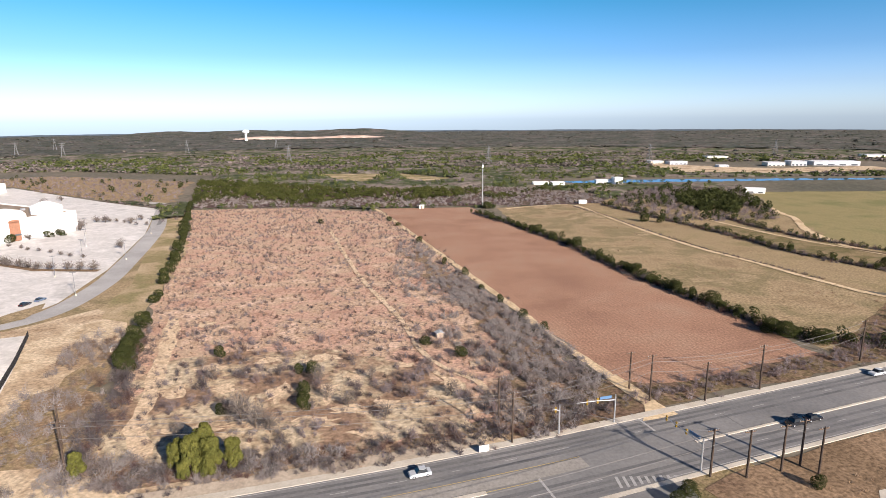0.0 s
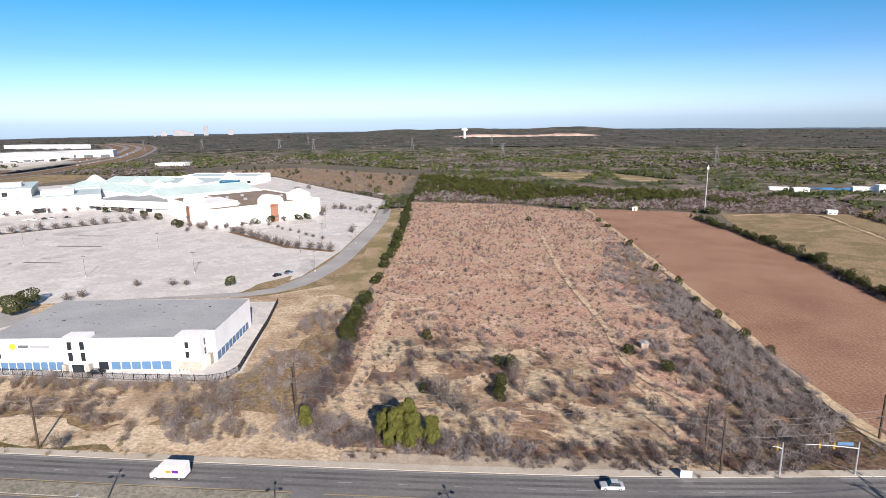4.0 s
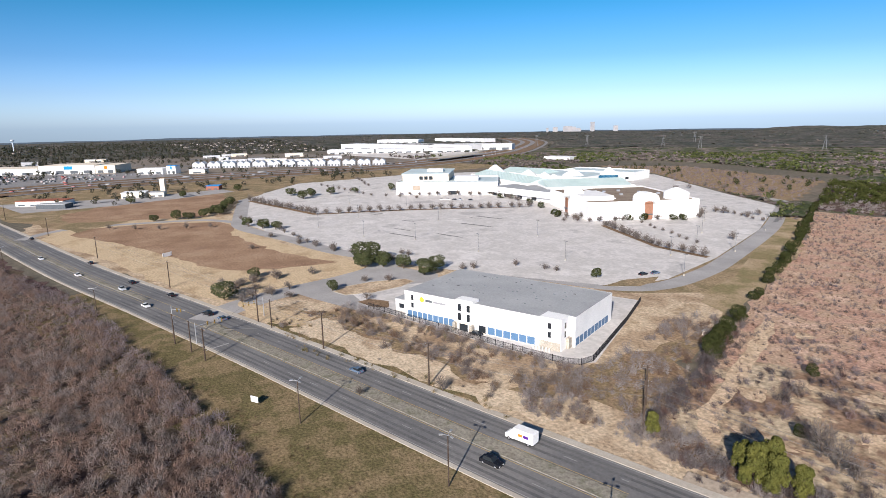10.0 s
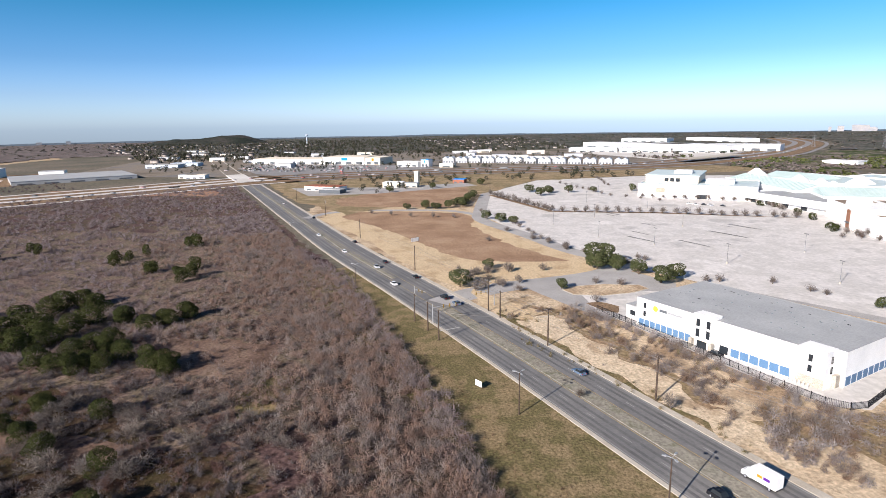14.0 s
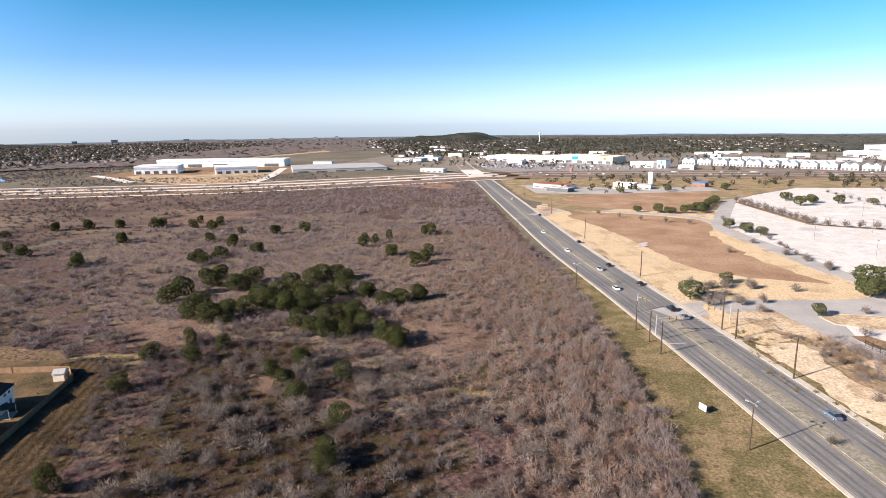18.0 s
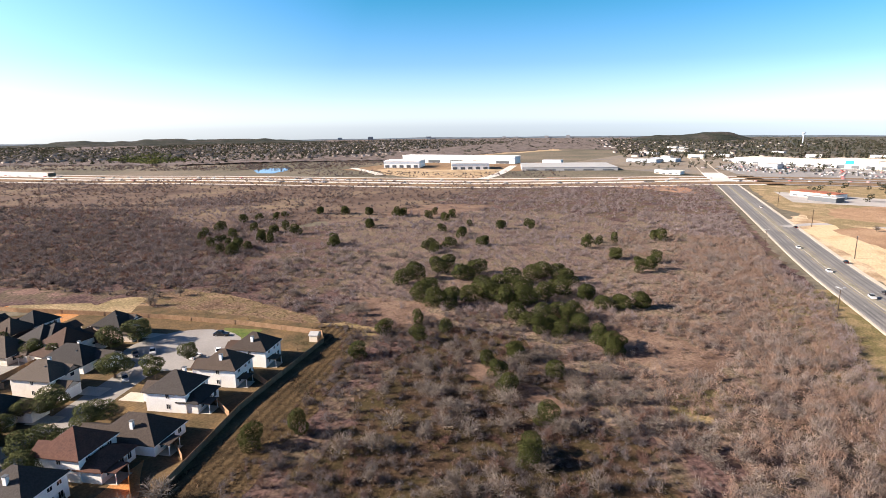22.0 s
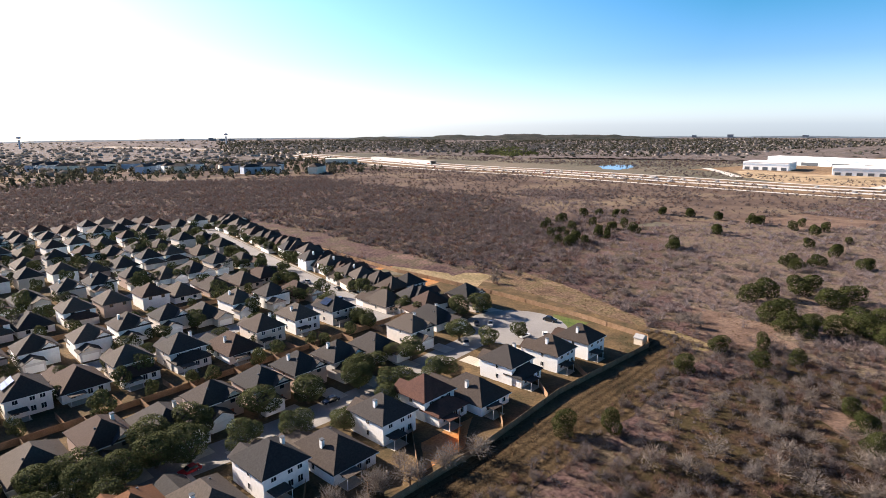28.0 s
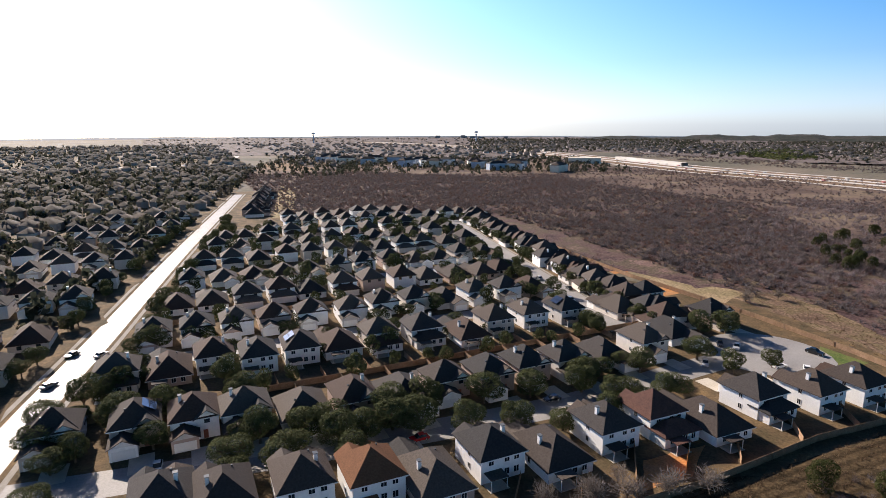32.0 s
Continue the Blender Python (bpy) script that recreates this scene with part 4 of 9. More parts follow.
def gable(parent, m, L, D, z, rise, material, name="metal_roof"):
    bm = bmesh.new()
    P = [(0, 0, z), (L, 0, z), (L, D, z), (0, D, z), (0, D / 2, z + rise), (L, D / 2, z + rise)]
    vs = [bm.verts.new(m @ Vector(p)) for p in P]
    for f in ((0, 1, 5, 4), (2, 3, 4, 5), (1, 2, 5), (3, 0, 4), (3, 2, 1, 0)):
        bm.faces.new([vs[i] for i in f])
    return part(name, bm, material, parent)


def pyramid(parent, x, y, z, w, h, rz, name="pyramid_roof"):
    bm = bmesh.new()
    bmesh.ops.create_cone(bm, cap_ends=True, segments=8, radius1=w, radius2=w * 0.12, depth=h, matrix=pose(x, y, z + h / 2, 0, 0, rz))
    return part(name, bm, M_WHITE, parent)


def arch(parent, m, x, w, h, portal, z0, z1):
    """A rounded entrance tower with a tall brick arch in its face."""
    bm = boxes((x - w / 2, x + w / 2, -2.5, 8, 0, h))
    bmesh.ops.create_cone(bm, cap_ends=True, segments=20, radius1=w / 2, radius2=w / 2, depth=10.5, matrix=pose(x, 2.75, h, 90) @ Matrix.Diagonal((1, 0.62, 1, 1)))
    tower = part("arch_tower", bm_at(bm, m), M_WHITE, parent)
    bm = boxes((x - portal / 2, x + portal / 2, -2.66, -2.45, z0, z1))
    bmesh.ops.create_cone(bm, cap_ends=True, segments=20, radius1=portal / 2, radius2=portal / 2, depth=0.2, matrix=pose(x, -2.56, z1, 90) @ Matrix.Diagonal((1, 0.35, 1, 1)))
    part("brick_panel", bm_at(bm, m), M_ARCH, tower, "brown brick arch panel")
    part("canopy", bm_at(boxes((x - portal / 2, x + portal / 2, -3.4, -2.5, 3.4, 4.2)), m), M_LETTER, tower)
    part("doors", bm_at(boxes((x - portal / 2 + 0.4, x + portal / 2 - 0.4, -2.62, -2.46, 0, 3.0)), m), M_GLASS, tower)


def bm_at(bm, m):
    bmesh.ops.transform(bm, matrix=m, verts=bm.verts)
    return bm


def seams(parent, m, L, D, z, rise, n):
    """Raised seams down both slopes of a metal roof."""
    bm = bmesh.new()
    for k in range(1, n):
        x = L * k / n
        for y0, y1 in ((0, D / 2), (D, D / 2)):
            tube(bm, [m @ Vector((x, y0, z + 0.05)), m @ Vector((x, y1, z + rise + 0.05))], [0.14, 0.14], 4)
    part("seams", bm, M_TEAL, parent)


def mall():
    ob = thing("shopping_mall", "large white shopping mall with pale green roofs and brick arches", "mall", pose(0, 0, 0.07))
    # the corner store: walls along x and y from its front corner
    m = pose(-280, 310, 0, 0, 0, 63)
    store = block(ob, m, 82, 90, 12.2, M_WHITE, M_BROWNROOF, "corner_store", 1.0)
    arch(store, m, 43, 15, 14.5, 6.0, 0.2, 12.0)
    arch(store, m @ pose(0, 40, 0, 0, 0, -90), 0, 15, 14.5, 6.0, 0.2, 11.0)
    part("upper_tier", bm_at(boxes((0.8, 24, 14, 48, 12, 15.6)), m), M_WHITE, store)
    part("roof_curb", bm_at(boxes((26, 28, 20, 84, 12.2, 12.9)), m), M_WHITE, store)
    for x, y in ((40, 40), (52, 30), (60, 52), (34, 60), (70, 40), (48, 64)):
        part("roof_unit", bm_at(boxes((x, x + 2.4, y, y + 1.8, 12.2, 13.6)), m), M_STEEL, store)
    bm = bmesh.new()
    bmesh.ops.create_cone(bm, cap_ends=True, segments=8, radius1=9.5, radius2=9.5, depth=4.5, matrix=m @ pose(72, 15, 14.4))
    drum = part("drum", bm, M_WHITE, store)
    pyramid(store, *(m @ Vector((72, 15, 16.65)))[:3], 9.8, 3.4, 63, "drum_roof")
    # west anchor store with its set-back cream storey
    f = pose(-507, 284, 0, 0, 0, 50)
    west = block(ob, f, 100, 66, 11.5, M_WHITE, M_PALEROOF, "west_store")
    tier = part("upper_tier", bm_at(boxes((3, 50, 20, 84, 11, 18.5)), f), M_CREAM, west, "cream upper storey")
    part("upper_roof", bm_at(boxes((2, 51, 19, 85, 18.5, 19.2)), f), M_PALEROOF, tier)
    part("stair_tower", bm_at(boxes((26, 42, 40, 56, 19.2, 22)), f), M_WHITE, tier)
    for x in (22, 27, 32):
        window(tier, f @ pose(x, 20, 13), 3.6, 3.4, frame_mat=M_LETTER)
    for x in (62, 70):
        window(west, f @ pose(x, 24.2, 12.2), 6, 2.6, frame_mat=M_LETTER)
    part("parapet_gable", bm_at(boxes((56, 80, 24, 44, 11, 15.4)), f), M_WHITE, west)
    window(west, f @ pose(20, 0, 4.5), 8, 4.5, material=M_SLAB)
    window(west, f @ pose(56, 0, 0.2), 8, 3.6, frame_mat=M_LETTER)
    for x in (12, 34, 46, 66, 78, 90):
        part("pilaster", bm_at(boxes((x, x + 1.6, -0.5, 0, 0, 11.5)), f), M_WHITE, west)
    # low link between the anchors
    g = pose(-447, 352, 0, 0, 0, 3)
    link = block(ob, g, 86, 46, 8.0, M_WHITE, M_GREYROOF, "link_wing")
    for x in (10, 26, 44, 62):
        window(link, g @ pose(x, 0, 0.3), 6, 3.2, frame_mat=M_LETTER)
    part("walkway_roof", bm_at(boxes((0, 86, -3.5, 0, 3.9, 4.3)), g), M_WHITE, link)
    # teal concourses
    h = pose(-556, 412, 0, 0, 0, -12)
    hall = block(ob, h, 130, 42, 9.0, M_WHITE, M_PALEROOF, "long_concourse")
    gable(hall, h @ pose(0, 2, 0), 128, 38, 9.2, 5.0, M_TEAL)
    seams(hall, h @ pose(0, 2, 0), 128, 38, 9.2, 5.0, 26)
    k = pose(-392, 378, 0, 0, 0, 62)
    cross = block(ob, k, 84, 52, 8.8, M_WHITE, M_PALEROOF, "cross_concourse")
    gable(cross, k @ pose(2, 2, 0), 80, 48, 9.0, 5.4, M_TEAL)
    seams(cross, k @ pose(2, 2, 0), 80, 48, 9.0, 5.4, 20)
    rear = block(ob, pose(-560, 448, 0, 0, 0, 8), 130, 70, 9.5, M_WHITE, M_PALEROOF, "rear_wing")
    gable(rear, pose(-560, 448, 0, 0, 0, 8) @ pose(6, 6, 0), 60, 40, 9.7, 5, M_TEAL)
    for x, y, w, hh in ((-545, 440, 15, 10), (-478, 432, 13, 7.5), (-457, 436, 12, 6.5), (-437, 430, 11, 6), (-462, 484, 13, 7), (-442, 520, 11, 8), (-500, 452, 11, 6), (-412, 420, 8, 4)):
        pyramid(ob, x, y, 9.5, w, hh, 20)
    block(ob, pose(-412, 469, 0, 0, 0, 33), 18, 14, 12.0, M_TEALB, M_PALEROOF, "blue_store")
    far = pose(-530, 536, 0, 0, 0, 14)
    back = block(ob, far, 94, 44, 8.5, M_WHITE, M_PALEROOF, "rear_store")
    for x in (8, 24, 40, 56, 72, 86):
        window(back, far @ pose(x, 0, 1.0), 4, 3.0, frame_mat=M_LETTER)


mall()


# ---- houses ----
def hip_roof(L, D, z, rise, over=0.5):
    """A hipped roof over a box of L by D with its corner at the origin."""
    bm = bmesh.new()
    x0, x1, y0, y1 = -over, L + over, -over, D + over
    w = min(x1 - x0, y1 - y0) / 2
    if L >= D:
        r = [(x0 + w, (y0 + y1) / 2), (x1 - w + 0.01, (y0 + y1) / 2)]
    else:
        r = [((x0 + x1) / 2, y0 + w), ((x0 + x1) / 2, y1 - w + 0.01)]
    e = [bm.verts.new(p) for p in ((x0, y0, z), (x1, y0, z), (x1, y1, z), (x0, y1, z))]
    lo = [bm.verts.new(p) for p in ((x0, y0, z - 0.2), (x1, y0, z - 0.2), (x1, y1, z - 0.2), (x0, y1, z - 0.2))]
    a, b = [bm.verts.new((*p, z + rise)) for p in r]
    if L >= D:
        fs = [(e[0], e[1], b, a), (e[1], e[2], b), (e[2], e[3], a, b), (e[3], e[0], a)]
    else:
        fs = [(e[0], e[1], a), (e[1], e[2], b, a), (e[2], e[3], b), (e[3], e[0], a, b)]
    for f in fs:
        bm.faces.new(f)
    for i in range(4):
        bm.faces.new((lo[i], lo[(i + 1) % 4], e[(i + 1) % 4], e[i]))
    bm.faces.new(lo[::-1])
    return bm


def gable_roof(x0, x1, y0, y1, z, rise, over=0.45):
    """A pitched roof with its ridge along y, with the gable walls left to the caller."""
    bm = bmesh.new()
    x0, x1, y0, y1 = x0 - over, x1 + over, y0 - over, y1 + over
    xm, t = (x0 + x1) / 2, 0.18
    P = [(x0, y0, z), (xm, y0, z + rise), (x1, y0, z), (x0, y1, z), (xm, y1, z + rise), (x1, y1, z)]
    P += [(x, y, h - t) for x, y, h in P]
    v = [bm.verts.new(p) for p in P]
    for f in ((0, 3, 4, 1), (1, 4, 5, 2), (6, 7, 10, 9), (7, 8, 11, 10), (0, 1, 7, 6), (1, 2, 8, 7), (3, 9, 10, 4), (4, 10, 11, 5), (0, 6, 9, 3), (2, 5, 11, 8)):
        bm.faces.new([v[i] for i in f])
    bmesh.ops.recalc_face_normals(bm, faces=bm.faces)
    return bm


def gable_wall(x0, x1, y, z, rise, t=0.2):
    bm = bmesh.new()
    P = [(x0, y, z), (x1, y, z), ((x0 + x1) / 2, y, z + rise)]
    v = [bm.verts.new(p) for p in P] + [bm.verts.new((a, b + t, c)) for a, b, c in P]
    for f in ((0, 1, 2), (5, 4, 3), (0, 3, 4, 1), (1, 4, 5, 2), (2, 5, 3, 0)):
        bm.faces.new([v[i] for i in f])
    return bm


def house(L, D, storeys, label, ext=0.0, gable_front=True, wall_mat=None, roof_mat=None, chim=0, patio=True, lite=False, solar=False, far=False):
    """A house with its front at y = 0 facing -y, its back at y = D; centred on x."""
    wall_mat, roof_mat = wall_mat or M_HWALL, roof_mat or M_HROOF
    H = 2.5 * storeys + 0.25
    ob = thing("house", label, "house", group="houses of the neighbourhood")
    T = pose(-L / 2, -D / 2, 0)

    def put(bm):
        bmesh.ops.transform(bm, matrix=T, verts=bm.verts)
        return bm

    part("wall", put(boxes((0, L, 0, D, 0, H))), wall_mat, ob)
    RISE = 0.40 * min(L, D)
    roof = part("roof", put(hip_roof(L, D, H, RISE)), roof_mat, ob)
    top = H + RISE
    if storeys == 2 and ext:
        part("rear_wall", put(boxes((0.3, L - 0.3, D, D + ext, 0, 2.9))), wall_mat, ob)
        bm = hip_roof(L - 0.6, ext + 2.4, 2.9, 1.9)
        bmesh.ops.transform(bm, matrix=pose(0.3, D - 2.4, 0), verts=bm.verts)
        part("rear_roof", put(bm), roof_mat, ob)
    if gable_front:
        gx0, gx1, hz = (0.0, L * 0.55, 3.0) if storeys == 2 else (L * 0.45, L, 3.05)
        part("garage_wall", put(boxes((gx0, gx1, -4.2, 0, 0, hz))), wall_mat, ob)
        part("garage_roof", put(gable_roof(gx0, gx1, -4.2, 3.0 if storeys == 1 else 0.4, hz, 1.7)), roof_mat, ob)
        part("gable_wall", put(gable_wall(gx0, gx1, -4.2, hz - 0.05, 1.45)), wall_mat, ob)
        part("garage_door", put(boxes(((gx0 + gx1) / 2 - 2.3, (gx0 + gx1) / 2 + 2.3, -4.27, -4.2, 0.05, 2.25))), M_TRIM, ob)
    if storeys == 2 and gable_front:
        part("front_gable", put(gable_roof(L * 0.5, L, -0.5, D * 0.4, H, 2.0)), roof_mat, ob)
        part("gable_wall", put(gable_wall(L * 0.5, L, -0.15, H - 0.05, 1.8)), wall_mat, ob)
    if not lite:
        part("front_door", put(boxes((L * 0.66, L * 0.66 + 1.0, -0.08, 0.02, 0.1, 2.2))), M_BRICK, ob)
    ys = D + (ext if storeys == 2 else 0)
    if chim:
        cx = L * 0.2 if chim < 0 else L * 0.74
        c = part("chimney", put(boxes((cx, cx + 0.7, D * 0.52, D * 0.52 + 0.8, H, top - 0.55))), M_TRIM, ob, "white chimney")
        if not lite:
            part("chimney_cap", put(boxes((cx - 0.1, cx + 0.8, D * 0.52 - 0.1, D * 0.52 + 0.9, top - 0.55, top - 0.43))), M_LETTER, c)
    for k in range(storeys):
        z = 1.0 + 2.8 * k
        if lite:
            for x in ((0.25, 0.72) if k == storeys - 1 and not far else ()):
                flush("window", ob, T @ pose(L * x, (ys if k == 0 else D), z, 0, 0, 180), 1.3, 1.3, 0.04, M_GLASS)
            continue
        yb = ys if k == 0 and storeys == 2 else D
        for x in ((0.2, 0.42, 0.78) if not lite else (0.25, 0.7)):
            window(ob, T @ pose(L * x, yb, z, 0, 0, 180), 1.1, 1.35)
        for x in ((0.25, 0.75) if not lite else (0.7,)):
            if k == 1 or x > L * 0.6 or not gable_front:
                flush("window", ob, T @ pose(L * x, 0, z), 1.2, 1.35, 0.05, M_GLASS)
        for y in (0.55,):
            window(ob, T @ pose(L, D * y, z, 0, 0, 90), 0.9, 1.2)
            window(ob, T @ pose(0, D * (1 - y), z, 0, 0, 270), 0.9, 1.2)
    if patio:
        px = L * 0.55
        part("patio_roof", put(boxes((px, px + 4, ys, ys + 3, 2.45, 2.62))), roof_mat, ob)
        for x in (px + 0.15, px + 3.75):
            part("patio_post", put(boxes((x, x + 0.14, ys + 2.7, ys + 2.84, 0, 2.45))), M_TRIM, ob)
        part("patio_slab", put(boxes((px - 0.2, px + 4.2, ys, ys + 3.2, -0.02, 0.1))), M_CONC, ob)
    if not lite:
        for k in range(2):
            x, y = L * (0.3 + 0.13 * k), D * (0.3 + 0.12 * ((k * 2) % 3))
            part("roof_vent", put(boxes((x, x + 0.35, y, y + 0.35, H + 1.4, H + RISE * 0.62 + 0.45))), M_LETTER, roof)
        part("fascia", put(boxes((-0.56, L + 0.56, D + 0.5, D + 0.56, H - 0.24, H - 0.02))), M_TRIM, ob)
        part("fascia", put(boxes((-0.56, L + 0.56, -0.56, -0.5, H - 0.24, H - 0.02))), M_TRIM, ob)
    if solar:
        s = math.degrees(math.atan(0.58))
        for i in range(2):
            for j in range(4):
                m = T @ pose(L * 0.5 + 1.6, D * 0.3 + j * 1.05, H + RISE - 0.95, 0, s * 1.08, 0) @ pose(i * 1.7, 0, 0)
                part("solar_panel", box(bmesh.new(), 0, 1.6, 0, 1.0, 0.1, 0.18, m=m), M_SOLAR, roof)
    return ob


M_SOLAR = mat("solar_cells", [(0.02, 0.03, 0.06)], fine=0.1, rough=0.12, spec=0.6)
ROW_A = [(50, -95), (39, -96), (26, -101), (13, -103), (1, -104), (-11, -111), (-24, -113), (-38, -121), (-51, -127), (-64, -126), (-80, -136), (-96, -138), (-110, -142)]
ROW_B = [(85, -120), (69, -124), (57, -127), (46, -130), (33, -133), (21, -136), (9, -141), (-2, -146), (-14, -150), (-25, -156), (-37, -160), (-50, -167), (-65, -174), (-78, -186), (-99, -201)]
ROW_C = [(88, -152), (76, -157), (66, -164), (53, -164), (42, -170), (31, -176), (19, -182), (5, -186), (-10, -186), (-20, -195), (-33, -202), (-47, -206), (-69, -212), (-84, -226)]
W_LABEL = "two-storey house with pale siding and a dark hipped roof"
T2 = [house(10.2, 11.5, 2, W_LABEL, chim=-1), house(10.5, 10, 2, "two-storey house with a one-storey rear wing", ext=4.5, chim=0),
      house(9.8, 12.5, 2, "two-storey house with a white chimney and patio roof", chim=1), house(10.8, 10.5, 2, "two-storey house with pale stucco and brown shingles", ext=3.5, chim=-1),
      house(10.0, 12.0, 2, "two-storey house with solar panels on a grey roof", solar=True)]
T1 = [house(11, 15.5, 1, "one-storey house with a broad dark hipped roof", chim=1), house(11.5, 14, 1, "one-storey house with a brown shingle roof", chim=0)]
T_RED = house(10.4, 11.5, 2, "two-storey house with a rust-brown shingle roof", roof_mat=M_REDROOF, wall_mat=M_WHITE)
T_WHITE = house(10.4, 11.0, 2, "white two-storey house with a grey-brown roof", wall_mat=M_WHITE, ext=3.0, chim=-1)
LITE = [house(10.2, 11.5, 2, W_LABEL, lite=True, chim=-1, patio=False), house(10.4, 10, 2, "two-storey house with cream walls and grey roof", ext=4, lite=True, patio=False), house(11, 14, 1, "one-storey house with a dark hipped roof", lite=True, patio=False), house(9.8, 12, 2, "two-storey house with tan walls and brown roof", lite=True, gable_front=False, patio=False)]
FAR = [house(10.2, 11.5, 2, W_LABEL, lite=True, patio=False, far=True), house(10.4, 10, 2, "two-storey house with cream walls and grey roof", ext=4, lite=True, patio=False, far=True, gable_front=False), house(11, 14, 1, "one-storey house with a dark hipped roof", lite=True, patio=False, far=True), house(9.8, 12, 2, "two-storey house with tan walls and brown roof", lite=True, gable_front=False, patio=False, far=True)]
ANG = math.degrees(math.atan2(UX.y, UX.x))


def stand(kind, p, turn, s=1.0):
    if kind in LITE and math.hypot(*p) > 300:
        kind = FAR[LITE.index(kind)]
    return copy_thing(kind, pose(p[0], p[1], 0.06, 0, 0, ANG + turn + rng.normal(0, 0.8)))


T_WHITE2 = house(10.2, 11.5, 2, "white two-storey house with dark grey roof and chimney", wall_mat=M_WHITE, chim=1)
T_BROWN = house(10.6, 10.5, 2, "white two-storey house with a dark brown roof", wall_mat=M_WHITE, roof_mat=M_BROWNSHINGLE, ext=4.5)
PLAN_A = "0201101mb1wvv"
for code, p in zip(PLAN_A, ROW_A):
    kind = {"w": T_WHITE, "v": T_WHITE2, "b": T_BROWN, "m": T_WHITE2, "1": T1[0], "0": T2[0], "2": T2[2]}[code]
    stand(T_RED if p == (13, -103) else kind, p, 0)
for i, p in enumerate(ROW_B):
    stand((T2 + T1)[(i * 3 + 1) % 7], p, 180)
for i, p in enumerate(ROW_C):
    stand((T2 + T1)[(i * 2 + 3) % 7], p, 0)
for v, turn in ((205, 180), (240, 0), (275, 180), (311, 0), (347, 180), (380, 0)):
    for u in np.arange(-124 - (v - 160) * 0.2, 24 - (v - 160) * 0.2, 13.2):
        stand(LITE[int(rng.choice(4, p=(0.28, 0.2, 0.36, 0.16)))], UV(u + rng.normal(0, 0.6), v + rng.normal(0, 1.0)), turn)
for v, turn, u0, u1 in ((412, 180, -214, -52), (446, 0, -165, -70)):       # the last rows before the wood
    for u in np.arange(u0, u1, 13.2):
        stand(LITE[int(rng.choice(4, p=(0.28, 0.2, 0.36, 0.16)))], UV(u + rng.normal(0, 0.8), v + rng.normal(0, 1.2)), turn)
for line, side, turn in ((STREET2, -17, 270), (BRIGHT, -27, 270)):      # houses that face the long streets
    L = [q for q in offset_line(line, side) if 110 < q.length < 690 and (side != -27 or q.y < -455)]
    for p in resample(L, 17.0 if line is STREET2 else 14.5):
        if line is STREET2 or rng.uniform() < 0.94:
            q = (0.2, 0.12, 0.56, 0.12) if line is STREET2 else (0.28, 0.2, 0.36, 0.16)
            stand(LITE[int(rng.choice(4, p=q))], (p.x + rng.normal(0, 1.4), p.y + rng.normal(0, 1.0)), turn - 12 + rng.normal(0, 5))
for k, v in enumerate(np.cumsum([120] + [30, 40] * 5)):      # more rows beyond the bright street
    u0 = float(np.interp(v, (100, 159, 216, 366, 640), (48, 39, 28, 0, -56)))
    for u in np.arange(u0 + 21, u0 + 82, 13.4):
        stand(LITE[int(rng.choice(4, p=(0.28, 0.2, 0.36, 0.16)))], UV(u + rng.normal(0, 0.8), v + rng.normal(0, 1.2)), 0 if k % 2 else 180)
done_kinds = T2 + T1 + LITE + FAR + [T_RED, T_WHITE, T_WHITE2, T_BROWN]
for o in done_kinds:
    for c in list(o.children_recursive) + [o]:
        bpy.data.objects.remove(c)


# ---- yard fences ----
PANEL = {}


def board_fence(line, material, label, h=1.8):
    """A wooden fence: bays of upright boards between posts."""
    ob = thing("wooden_fence", label, "fence", group="yard fences")
    key = (material.name, h)
    if key not in PANEL:
        bm = bmesh.new()
        prof = []
        for k in range(8):
            y = 0.03 * (k % 2)
            prof += [(k * 0.3, y), (k * 0.3 + 0.3, y)]
        prof += [(2.4, -0.04), (0, -0.04)]
        lo = [bm.verts.new((x, y, 0.0)) for x, y in prof]
        hi = [bm.verts.new((x, y, h)) for x, y in prof]
        n = len(prof)
        for i in range(n):
            bm.faces.new((lo[i], lo[(i + 1) % n], hi[(i + 1) % n], hi[i]))
        bm.faces.new(hi)
        bmesh.ops.recalc_face_normals(bm, faces=bm.faces)
        PANEL[key] = (bm_mesh("bay", bm, material), bm_mesh("post", boxes((-0.06, 0.06, 0.02, 0.14, 0, h + 0.05)), material))
    L = resample(line, 3.0)
    posts = 0
    for a, b in zip(L, L[1:]):
        d = b - a
        m = pose(a.x, a.y, 0.05, 0, 0, math.degrees(math.atan2(d.y, d.x)))
        o = part("bay", PANEL[key][0], None, ob)
        o.matrix_basis = m @ Matrix.Diagonal((d.length / 2.4, 1, 1, 1))
        posts += 1
        if posts % 6 == 0:
            o = part("post", PANEL[key][1], None, ob)
            o.matrix_basis = m
    return ob


board_fence([(-137, -141), (-132, -135), (-86, -119), (-54, -103), (-34, -95), (10, -77), (60, -60)], M_FENCE, "weathered wooden fence along the brushland")
board_fence([(-137, -141), (-130, -170), (-118, -205), (-98, -251)], M_FENCE, "weathered wooden fence behind the cul-de-sac")
board_fence([UV(u, 152) for u in range(-150, 36, 12)], M_FENCE, "brown wooden fence between back yards")
board_fence([UV(u, 222) for u in range(-140, 24, 12)], M_FENCE, "brown wooden fence between back yards")
for u in np.arange(-128, 16, 13):
    board_fence([UV(u, 152), UV(u, 146)], M_FENCE, "short wooden fence between two yards")
    board_fence([UV(u + 4, 152), UV(u + 4, 160)], M_FENCE, "short wooden fence between two yards")
